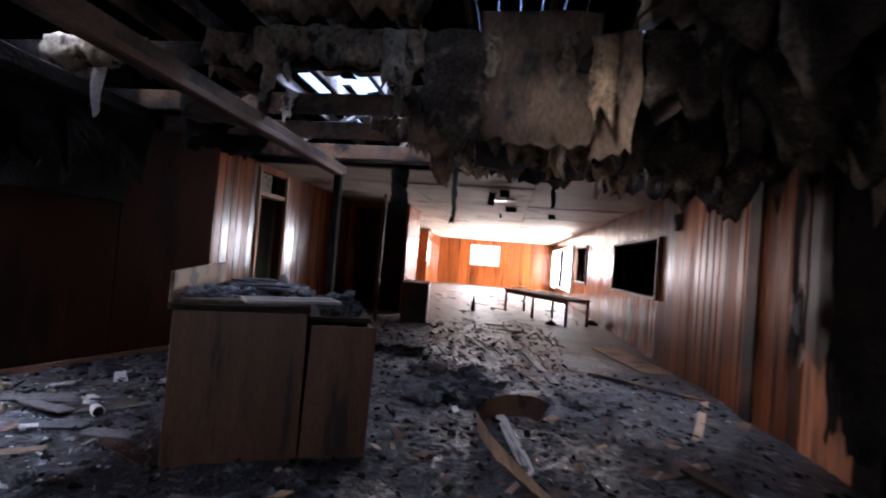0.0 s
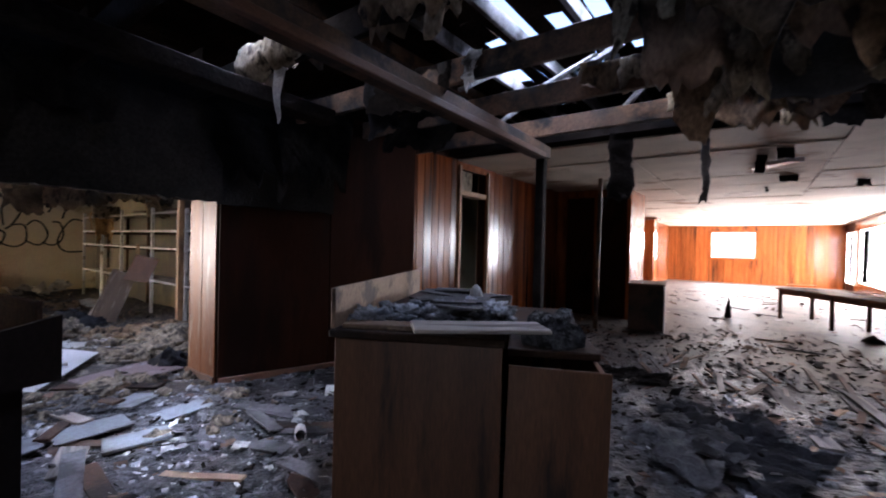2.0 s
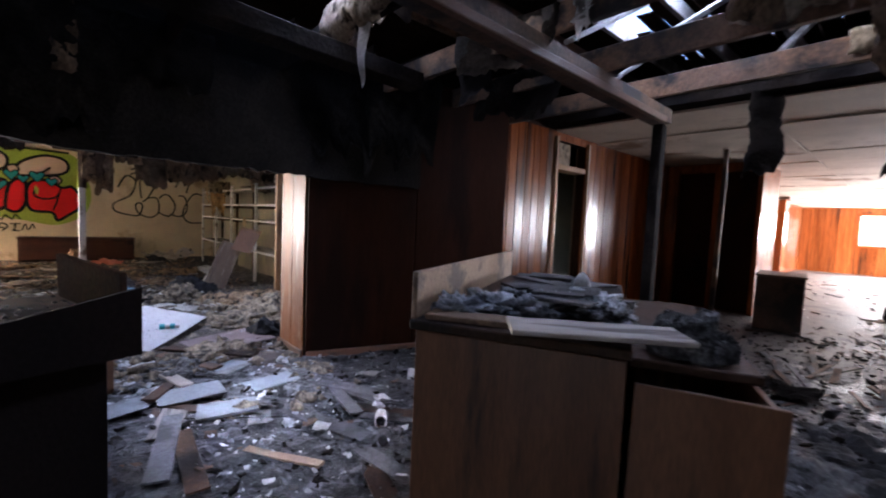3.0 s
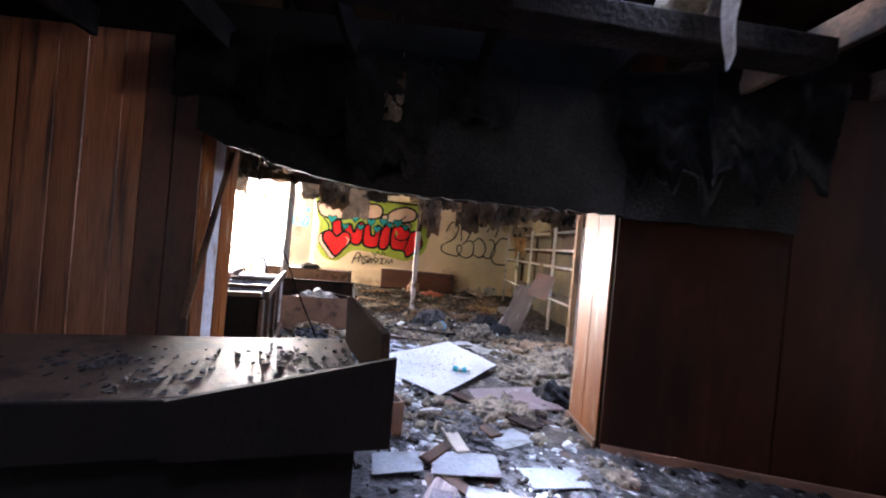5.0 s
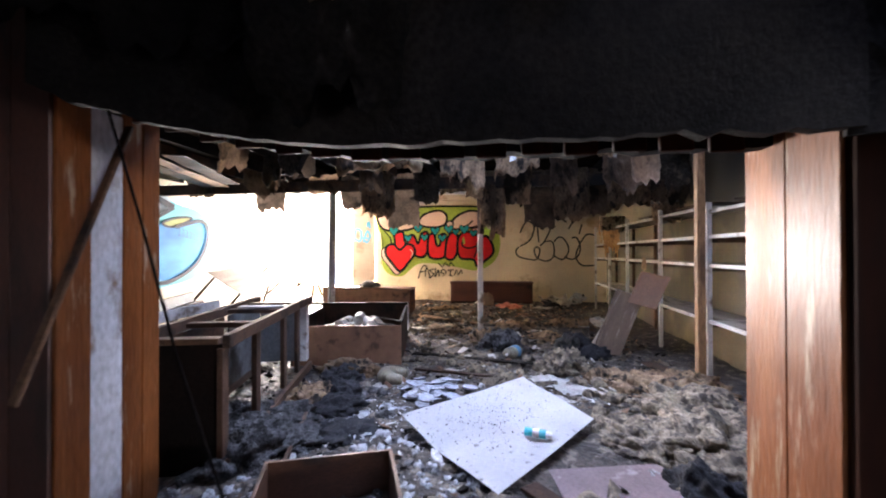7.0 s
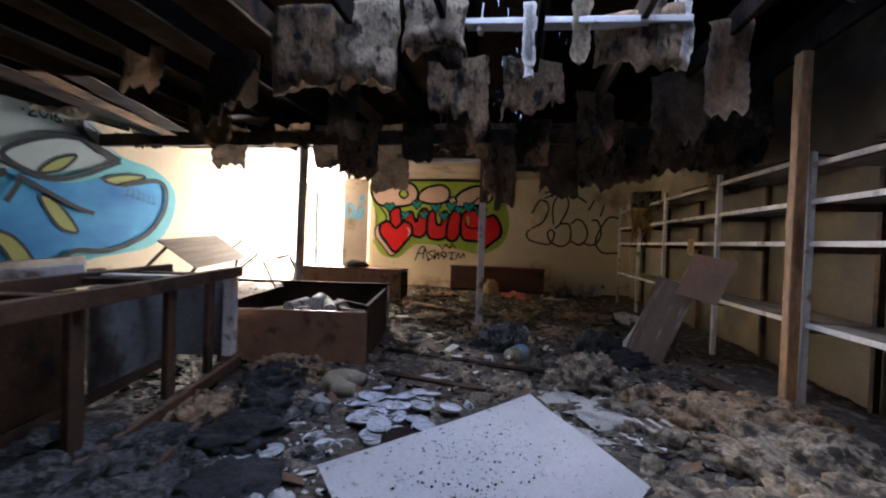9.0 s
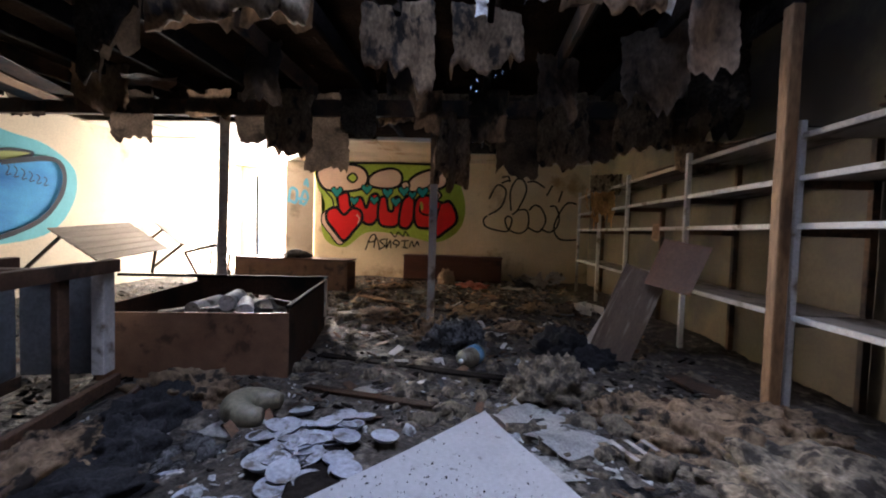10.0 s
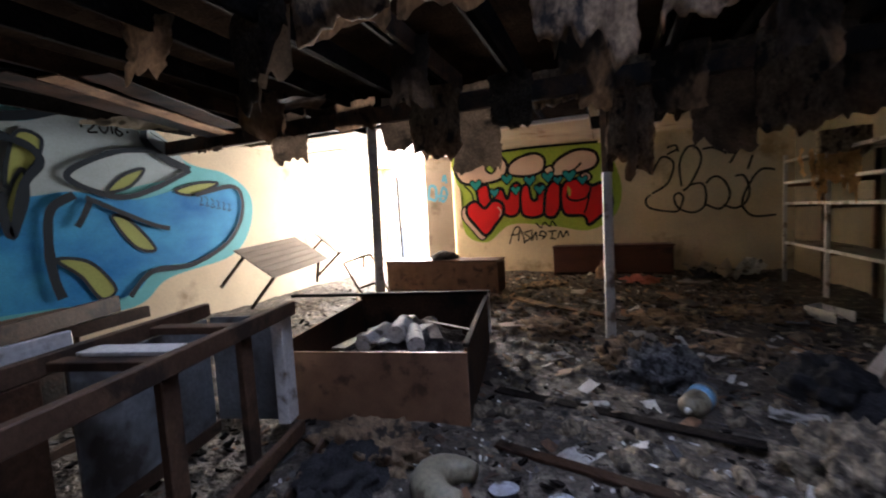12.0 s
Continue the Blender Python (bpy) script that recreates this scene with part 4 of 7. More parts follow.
# back room
hang(-6.7, 1.16, 3.1, 0.56, 0.72, M_INS, "thick glass wool batt hanging from the joists", 90, 0.1, 0.16, 0.05, 0.035)
# paler wool on these two adds to the roof hole's light
hang(-6.72, 1.66, 3.12, 0.5, 0.76, M_INS_PALE, "thick glass wool batt hanging from the joists", 90, 0.1, 0.2, 0.05, 0.035)
hang(-6.7, 2.2, 3.12, 0.48, 0.46, M_INS_PALE, "pale glass wool batt hanging from the joists", 90, 0.09, 0.3, 0.06, 0.04)
hang(-6.85, 2.32, 3.05, 0.28, 0.5, M_INS_DARK, SOOT, 90, 0.05)
for y, h in ((2.91, 0.5), (3.3, 0.42), (3.8, 0.3), (4.0, 0.5)):
    hang(-6.84, y, 3.13, 0.09 + 0.05 * (h < 0.5), h + 0.2, M_PAPER if y in (2.91, 4.0) else M_INS_PALE, "white torn paper strip over the lamp", 85, 0.02, 0.7, 0.12, 0.02)
hang(-7.1, 4.5, 3.05, 0.3, 0.75, M_KRAFT, KRAFT, 80, 0.03, 0.3)
hang(-6.2, 4.9, 3.0, 0.25, 0.45, M_KRAFT, KRAFT, 70, 0.03, 0.3)
CURTAIN = ((-3.0, 0.6, 0.35), (-2.3, 0.5, 0.3), (-1.55, 0.5, 0.62), (-1.05, 0.35, 0.3), (-0.5, 0.5, 0.36), (0.1, 0.5, 0.62), (0.55, 0.55, 0.82), (1.0, 0.55, 0.98), (1.45, 0.35, 0.55),
           (1.95, 0.5, 0.35), (2.3, 0.3, 0.5), (2.62, 0.34, 1.1), (3.05, 0.4, 0.6), (3.45, 0.5, 1.02), (3.95, 0.5, 0.86), (4.4, 0.45, 0.8), (4.9, 0.6, 0.7), (5.4, 0.5, 0.6))
for i, (y, w, h) in enumerate(CURTAIN):
    m = (M_KRAFT_DARK, M_INS, M_KRAFT_DARK, M_INS_DARK, M_KRAFT)[i % 5] if y < 1.6 else (M_KRAFT, M_INS, M_KRAFT, M_KRAFT_DARK, M_INS)[i % 5]
    hang(-9.49 - 0.12 * (i % 2), y, 2.98, w + 0.1, h * 1.08, m, "smoke-blackened insulation curtain under the cross beam", 88 + 6 * ((i * 7) % 3 - 1), 0.05, 0.2, 0.1, 0.025)
hang(-9.48, 2.62, 2.72, 0.1, 0.95, M_KRAFT, KRAFT, 85, 0.02, 0.2)
for i, (x, y, h, m) in enumerate(((-7.9, -0.3, 0.45, M_INS_DARK), (-8.3, 0.7, 0.5, M_KRAFT_DARK), (-7.6, 1.9, 0.5, M_INS), (-8.2, 2.5, 0.55, M_KRAFT), (-8.6, 3.4, 0.5, M_KRAFT),
                                  (-8.0, 4.1, 0.6, M_KRAFT), (-8.5, 4.9, 0.75, M_KRAFT), (-7.3, 0.3, 0.35, M_INS_DARK), (-8.8, -1.6, 0.45, M_KRAFT), (-7.0, -0.9, 0.4, M_KRAFT), (-8.4, 5.3, 0.9, M_INS_DARK),
                                  (-6.9, 3.5, 0.3, M_INS), (-6.0, 4.4, 0.35, M_INS_DARK), (-5.6, 1.2, 0.3, M_INS_DARK), (-7.7, 3.0, 0.4, M_INS), (-10.2, 4.3, 0.6, M_INS_DARK), (-10.4, 3.0, 0.5, M_INS_DARK))):
    hang(x, y, 3.04, 0.4 + 0.1 * (i % 3), h + 0.15, m, SOOT, 60 + 13 * (i % 5), 0.05, 0.45, 0.14, 0.03)
hang(-9.1, 5.32, 2.3, 0.45, 0.34, M_INS, "grey glass wool tuft caught on the shelf", 40, 0.14, 0.3, 0.08, 0.05)
hang(-11.6, 5.15, 2.3, 0.5, 0.42, M_INS_PALE, "tan glass wool draped over the shelf end", 70, 0.06, 0.5, 0.1, 0.05)

# fluorescent lamp housing that hangs in the back room
lamp = thing("ceiling_lamp", "white steel strip lamp housing hanging without its tubes", "lamp", pose(-6.9, 3.22, 2.95, 0, 5, 84))
bm = bmesh.new()
box(bm, (-0.82, -0.06, 0.0), (0.82, 0.06, 0.05), 0.006)
part("housing", bm, M_STEEL, lamp)
for x in (-0.7, 0.7):
    part("hanger", bar((x, 0, 0.05), (x, 0.0, 0.2), 0.012, 0.012), M_STEEL, lamp)
    part("socket", box_bm((x - 0.02, -0.04, -0.045), (x + 0.02, 0.04, 0.0), 0.004), M_WHITE, lamp)
lamp = thing("ceiling_lamp", "strip lamp housing hanging askew under the hall ceiling", "lamp", pose(0.95, 9.7, 2.84, 0, -6, 110))
part("housing", box_bm((-0.65, -0.09, 0.0), (0.65, 0.09, 0.06), 0.008), M_STEEL, lamp)
part("bracket", box_bm((0.4, -0.02, 0.06), (0.44, 0.02, 0.2), 0.003), M_CHAR, lamp)
lamp = thing("ceiling_lamp", "white strip lamp under the back ceiling", "lamp", pose(-12.3, 1.6, 2.945, 0, 0, 92))
part("housing", box_bm((-0.55, -0.08, 0.0), (0.55, 0.08, 0.055), 0.008), M_STEEL, lamp)

# more torn wool in the front room; its pale colours add the roof's light
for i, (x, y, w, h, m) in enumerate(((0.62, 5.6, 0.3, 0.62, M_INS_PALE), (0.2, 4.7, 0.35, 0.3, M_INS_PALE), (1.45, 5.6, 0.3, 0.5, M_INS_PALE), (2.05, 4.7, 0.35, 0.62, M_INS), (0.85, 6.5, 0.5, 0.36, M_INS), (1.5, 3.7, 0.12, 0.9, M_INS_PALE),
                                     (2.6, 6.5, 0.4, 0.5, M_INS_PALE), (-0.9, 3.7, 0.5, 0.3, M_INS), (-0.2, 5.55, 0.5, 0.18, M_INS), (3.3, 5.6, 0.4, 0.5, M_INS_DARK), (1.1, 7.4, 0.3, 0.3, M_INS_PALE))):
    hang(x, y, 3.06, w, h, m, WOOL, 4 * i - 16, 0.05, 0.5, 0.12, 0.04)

# shreds of wool along the burnt ceiling's far edge, light put in by pale colour
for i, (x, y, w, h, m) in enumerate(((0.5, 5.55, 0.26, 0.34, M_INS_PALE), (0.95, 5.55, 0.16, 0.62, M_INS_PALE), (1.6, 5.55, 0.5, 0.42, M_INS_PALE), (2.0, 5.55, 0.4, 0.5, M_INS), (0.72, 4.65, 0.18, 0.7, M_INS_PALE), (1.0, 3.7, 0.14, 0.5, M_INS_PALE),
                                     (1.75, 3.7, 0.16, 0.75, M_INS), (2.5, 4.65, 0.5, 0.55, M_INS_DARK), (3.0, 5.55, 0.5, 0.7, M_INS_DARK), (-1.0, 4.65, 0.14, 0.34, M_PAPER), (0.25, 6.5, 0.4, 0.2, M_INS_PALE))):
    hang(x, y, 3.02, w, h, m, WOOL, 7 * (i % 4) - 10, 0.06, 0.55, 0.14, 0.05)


# ---- things in the front room and hall ----
# reception counter, 1.33 m wide, set askew
desk = thing("reception_counter", "dark brown veneered counter with two front panels, littered with rubble", "counter", pose(-0.92, 3.3, 0, 0, 0, 26.6))
part("front_panel", box_bm((0.0, -0.02, 0.0), (0.845, 0.0, 1.08), 0.003), M_DESK, desk)
part("front_panel", box_bm((0.0, -0.02, 0.0), (0.47, 0.0, 1.0), 0.003), M_DESK, desk, "lower veneered panel hanging loose", m=pose(0.855, -0.012, 0, -1.5, 1.2, 0))
part("side_panel", box_bm((0.0, 0.0, 0.0), (0.025, 1.85, 1.08), 0.003), M_DESK, desk)
part("side_panel", box_bm((1.3, 0.0, 0.0), (1.325, 1.85, 0.98), 0.003), M_DESK, desk)
part("back_panel", box_bm((0.025, 1.83, 0.0), (1.3, 1.85, 1.0), 0.003), M_DESK, desk)
part("plinth", box_bm((0.03, 0.005, 0.0), (1.28, 0.03, 0.1), 0.003), M_CHAR, desk)
part("worktop", box_bm((-0.03, -0.03, 1.082), (0.86, 1.88, 1.122), 0.006), M_CHAR_BROWN, desk, "scorched counter top")
part("worktop", box_bm((0.862, 0.25, 1.0), (1.34, 1.88, 1.04), 0.006), M_CHAR_BROWN, desk, "sunken part of the counter top", m=pose(0, 0, -0.02, 0, 0, 0))
part("upstand", box_bm((-0.035, 0.0, 1.122), (-0.01, 1.9, 1.33), 0.004), M_TANBOARD, desk, "raised tan edge board")
# rubble on the counter
def on_desk(x, y, z=1.122, turn=0.0):
    return pose(-0.92, 3.3, 0, 0, 0, 26.6) @ pose(x, y, z, 0, 0, turn)


rng = random.Random(77)
for i in range(7):
    x, y = 0.1 + 0.11 * i, 0.25 + 0.12 * (i % 3) + 0.05 * i
    ob = part("insulation_clump", lump(0.14 + 0.03 * (i % 3), 0.12, 0.07, 300 + i, 4, 0.7, 3.0), M_WOOLBLUE, m=on_desk(x, y, 1.118, i * 40))
    tagged(ob, "blue-grey clump of glass wool on the counter", "insulation", "wool on the counter")
for i in range(14):
    x, y = rng.uniform(0.12, 0.68), rng.uniform(0.35, 1.6)
    w, d = rng.uniform(0.25, 0.5), rng.uniform(0.12, 0.3)
    x = min(x, 0.84 - w / 2)
    ob = part("charred_board", box_bm((-w / 2, -d / 2, 0), (w / 2, d / 2, 0.014), 0.002, 0.008, rng), M_ASHBOARD, m=on_desk(x, y, 1.126 + 0.006 * i, rng.uniform(-50, 50)) @ pose(0, 0, 0, rng.uniform(-3, 3), rng.uniform(-3, 3), 0))
    tagged(ob, "grey burnt board lying in the pile on the counter", "board", "boards on the counter")
ob = part("plank", box_bm((0, -0.1, 0), (0.66, 0.1, 0.02), 0.004), M_PALEPLANK, m=pose(-0.5, 3.4, 1.165, 2, 1, 46))
tagged(ob, "pale bare plank across the counter's front edge", "plank")
ob = part("plank", box_bm((0, -0.07, 0), (0.4, 0.07, 0.025), 0.004), M_TANBOARD, m=on_desk(0.02, 0.08, 1.124, 4))
tagged(ob, "short broken plank on the counter's corner", "plank")
ob = part("cup", lump(0.05, 0.05, 0.09, 410, 2, 0.1), M_PAPER, m=on_desk(0.62, 0.95, 1.19))
tagged(ob, "crushed white paper cup in the rubble", "cup")
ob = part("insulation_clump", lump(0.16, 0.14, 0.16, 411, 3, 0.5, 3), M_WOOLGREY, m=on_desk(1.1, 0.42, 1.02))
tagged(ob, "grey clump of wool on the sunken counter part", "insulation", "wool on the counter")

# second counter beside the opening
C2 = pose(-2.43, 2.16, 0, 0, 0, 15)
c2 = thing("low_counter", "dark counter with a scorched tan top and flakes of ash", "counter", C2)
part("worktop", box_bm((-0.12, -1.45, 1.03), (0.66, -0.02, 1.07), 0.006), M_TANTOP, c2, "tan counter top with scorched flakes")
part("front_panel", box_bm((0.6, -1.4, 0.0), (0.62, -0.04, 1.03), 0.003), M_BLACKBROWN, c2)
part("end_panel", box_bm((0.0, -0.06, 0.0), (0.6, -0.04, 1.03), 0.003), M_BLACKBROWN, c2)
part("back_panel", box_bm((-0.02, -1.4, 0.0), (0.0, -0.06, 1.03), 0.003), M_BLACKBROWN, c2)
part("edge_strip", box_bm((0.662, -1.45, 0.9), (0.68, -0.02, 1.07), 0.004), M_BLACKBROWN, c2, "dark edge strip under the top")
part("end_board", box_bm((-0.06, -0.016, -0.02), (0.52, 0.016, 0.22), 0.006), M_CHAR_BROWN, c2, "dark brown board standing up at the counter's end", m=pose(0, -0.005, 1.075, 4, 5, 8))
wedge = bmesh.new()
box(wedge, (0.684, -0.6, 0.9), (0.708, 0.06, 1.075), 0.0)
for v in wedge.verts:
    if v.co.z > 1.0 and v.co.y > 0:
        v.co.z = 1.2
part("front_board", wedge, M_BLACKBROWN, c2, "black-brown wedge-shaped board along the counter's front")
rng = random.Random(15)
flakes = bmesh.new()
for i in range(300):
    a, r = rng.uniform(0, 6.3), rng.gauss(0, 0.13)
    cx, cy = rng.choice(((0.2, -0.3), (0.42, -0.2), (0.5, -0.7), (0.3, -0.9)))
    x, y = min(0.62, max(-0.08, cx + r * math.cos(a))), min(-0.05, max(-1.4, cy + r * math.sin(a) * 1.3))
    s = rng.uniform(0.004, 0.015)
    box(flakes, (x - s, y - s * 0.6, 1.07), (x + s, y + s * 0.6, 1.07 + s * 0.4), 0, s * 0.35, rng)
ob = part("ash_flakes", flakes, M_ASHBOARD, m=C2)
tagged(ob, "grey ash flakes on the counter top", "ash", kind="stuff")


def crate(name, label, category, m, sx, sy, h, wall_t, material, inner=None):
    """An open box: four sides and a bottom."""
    t = thing(name, label, category, m)
    part("bottom", box_bm((wall_t, wall_t, 0.01), (sx - wall_t, sy - wall_t, 0.025), 0.002), inner or material, t)
    part("side", box_bm((0, 0, 0), (sx, wall_t, h), 0.003), material, t)
    part("side", box_bm((0, sy - wall_t, 0), (sx, sy, h), 0.003), material, t)
    part("side", box_bm((0, wall_t, 0), (wall_t, sy - wall_t, h), 0.003), material, t)
    part("side", box_bm((sx - wall_t, wall_t, 0), (sx, sy - wall_t, h), 0.003), material, t)
    return t


dw = crate("drawer", "dark brown wooden drawer lying on the floor", "drawer", pose(-3.48, 1.74, 0.03, 0, 0, 110.6), 0.74, 0.9, 0.29, 0.022, M_BROWN, M_GREYPOST)
for i in range(5):
    part("slat", box_bm((0.04, 0.05 + i * 0.165, 0.026), (0.7, 0.2 + i * 0.165, 0.034), 0.002), M_ASHBOARD, dw, "weathered grey bottom board")
ob = part("stick", bar((0, 0, 0), (0.55, 0.25, 1.15), 0.012, 0.012), M_CHAR, m=pose(-3.3, 2.3, 0.02) @ pose(0, 0, 0, 0, 62, 40))
tagged(ob, "thin dark rod lying by the drawer", "rod")

# dark box and long table in the hall
bx = thing("cabinet", "dark brown cabinet with its back to the hall", "cabinet", pose(-1.2, 10.6, 0, 0, 0, 8))
part("carcass", box_bm((0, 0.02, 0.02), (0.62, 1.0, 0.9), 0.006), M_CHAR_BROWN, bx)
part("door", box_bm((0.01, 0.0, 0.04), (0.61, 0.018, 0.89), 0.004), M_CHAR_BROWN, bx)
part("top", box_bm((-0.02, -0.02, 0.9), (0.64, 1.02, 0.93), 0.006), M_BROWN, bx)

tb = thing("trestle_table", "long wooden table strewn with broken boards", "table", pose(2.35, 13.9, 0, 0, 0, 32))
part("tabletop", box_bm((-0.42, -1.6, 0.7), (0.42, 1.6, 0.74), 0.006), M_JOIST, tb)
for x in (-0.36, 0.36):
    for y in (-1.5, 0.0, 1.5):
        part("leg", box_bm((x - 0.03, y - 0.03, 0), (x + 0.03, y + 0.03, 0.7), 0.004), M_CHAR_BROWN, tb)
    part("apron", box_bm((x - 0.012, -1.5, 0.6), (x + 0.012, 1.5, 0.7), 0.003), M_CHAR_BROWN, tb)
rng = random.Random(19)
for i in range(9):
    ob = part("broken_board", box_bm((-0.3, -0.05, 0), (0.3, 0.05, 0.015), 0.002, 0.006, rng), M_TANBOARD, m=pose(2.35, 13.9, 0, 0, 0, 32) @ pose(rng.uniform(-0.2, 0.2), rng.uniform(-0.9, 1.4), 0.742 + 0.012 * i, rng.uniform(-3, 3), 0, rng.uniform(0, 180)))
    tagged(ob, "splintered board lying on the long table", "board", "boards on the table")

# planks and torn sheets on the front room's floor
def floor_plank(a, b, w, h, material, label, z=0.03, tilt=0.0, seed=0):
    a, b = Vector((a[0], a[1], z + h / 2)), Vector((b[0], b[1], z + h / 2 + tilt))
    d = (b - a)
    m = Matrix.Translation(a) @ Matrix.Rotation(math.atan2(d.y, d.x), 4, 'Z') @ Matrix.Rotation(-math.asin(d.z / d.length), 4, 'Y')
    bm = bmesh.new()
    box(bm, (0, -w / 2, -h / 2), (d.length, w / 2, h / 2), min(0.004, h * 0.2))
    es = [e for e in bm.edges if abs((e.verts[0].co - e.verts[1].co).x) > d.length * 0.5]
    bmesh.ops.subdivide_edges(bm, edges=es, cuts=6, use_grid_fill=True)
    for v in bm.verts:
        k = noise.noise_vector(v.co * 3.0 + Vector((seed * 9.1, seed, 0)))
        v.co += Vector((k.x * 0.02, k.y * 0.008, k.z * 0.008))
    ob = part("plank", bm, material, m=m)
    return tagged(ob, label, "plank", "planks on the floor")


GREYP = "grey weathered plank lying on the floor"
floor_plank((0.95, 8.0), (1.3, 6.35), 0.16, 0.025, M_GREYPLANK, GREYP, seed=1)
floor_plank((1.65, 8.2), (1.95, 6.5), 0.12, 0.025, M_GREYPLANK, GREYP, seed=2)
floor_plank((2.5, 7.25), (3.75, 6.5), 0.07, 0.05, M_JOIST, "charred batten lying on the floor", seed=3)
floor_plank((3.74, 6.5), (3.0, 4.95), 0.08, 0.03, M_TANBOARD, "broken pale batten on the floor", seed=4)
floor_plank((2.7, 4.4), (3.6, 2.9), 0.14, 0.06, M_CHAR_BROWN, "burnt beam lying across the rubble", seed=5)
floor_plank((-0.6, 3.0), (0.45, 3.1), 0.13, 0.03, M_GREYPLANK, GREYP, seed=6)
floor_plank((1.5, 3.6), (2.9, 4.6), 0.2, 0.03, M_JOIST, "wide burnt plank lying in the ash", seed=7)
floor_plank((-2.25, 3.0), (-1.8, 3.3), 0.07, 0.02, M_TANBOARD, "short splintered lath on the floor", seed=8)
floor_plank((-3.8, 3.55), (-3.2, 4.05), 0.12, 0.025, M_JOIST, GREYP, seed=9)
floor_plank((-3.3, 3.2), (-1.9, 3.7), 0.16, 0.02, M_ASHBOARD, GREYP, seed=10)
floor_plank((-3.5, 2.9), (-2.7, 2.6), 0.18, 0.02, M_GREYPLANK, GREYP, seed=11)
floor_plank((-2.6, 5.3), (-2.0, 5.6), 0.15, 0.03, M_JOIST, GREYP, seed=12)
rng = random.Random(33)
for i in range(20):
    x, y = rng.uniform(-3.4, -1.3), rng.uniform(2.5, 4.6)
    a, l = rng.uniform(-0.3, 0.9), rng.uniform(0.35, 1.0)
    if x + l * math.cos(a) > -1.0 or (x < -2.9 and y > 3.9):
        continue
    floor_plank((x, y), (x + l * math.cos(a), y + l * math.sin(a)), rng.uniform(0.05, 0.16), 0.014, rng.choice((M_ASHBOARD, M_CHAR_BROWN, M_ASHBOARD)), "flat damp board lying in the ash", 0.045, rng.uniform(-0.01, 0.03), 400 + i)
sheet = part("board", box_bm((-0.28, -0.9, 0), (0.28, 0.9, 0.012), 0.002), M_TANBOARD, m=pose(3.45, 8.8, 0.02, 0, 0, 14))
tagged(sheet, "flat sheet of tan board on the hall floor", "board")
rng = random.Random(91)
for i in range(46):
    x, y = rng.uniform(-0.6, 2.3), rng.uniform(6.0, 8.6)
    a = rng.uniform(-0.4, 0.7) + 1.57
    l = rng.uniform(0.35, 1.1)
    floor_plank((x, y), (x + l * math.cos(a), y + l * math.sin(a)), rng.uniform(0.03, 0.07), 0.014, rng.choice((M_GREYPLANK, M_JOIST, M_ASHBOARD, M_CHAR_BROWN)), "thin broken lath in the litter on the floor", 0.02, rng.uniform(0, 0.05), 200 + i)
for i in range(40):
    x, y = rng.uniform(-2.4, 3.5), rng.uniform(9.8, 24)
    a = rng.uniform(0, 3.14)
    l = rng.uniform(0.2, 0.7)
    floor_plank((x, y), (x + l * math.cos(a), y + l * math.sin(a)), rng.uniform(0.04, 0.12), 0.02, rng.choice((M_JOIST, M_ASHBOARD, M_CHAR_BROWN)), "broken board on the hall floor", 0.0, 0.0, 300 + i)


def curled_strip(points, width, thick, material, label):
    """A bent strip of sheet that stands on edge and twists along a smooth line."""
    bm = bmesh.new()
    n = 40
    rows = []
    k = len(points) - 1
    for i in range(n + 1):
        u = i / n * k
        j = min(int(u), k - 1)
        f = u - j
        f = f * f * (3 - 2 * f)
        p = Vector(points[j][:3]).lerp(Vector(points[j + 1][:3]), f)
        lean = points[j][3] * (1 - f) + points[j + 1][3] * f
        q = Vector(points[min(j + 1, k)][:3]) - Vector(points[j][:3])
        side = Vector((-q.y, q.x, 0)).normalized()
        up = Vector((0, 0, 1)) * math.cos(lean) + side * math.sin(lean)
        rows.append((bm.verts.new(p), bm.verts.new(p + up * width)))
    fs = [bm.faces.new((a[0], b[0], b[1], a[1])) for a, b in zip(rows, rows[1:])]
    bmesh.ops.solidify(bm, geom=fs, thickness=thick)
    for f in bm.faces:
        f.smooth = True
    ob = part("curled_strip", bm, material)
    return tagged(ob, label, "strip")


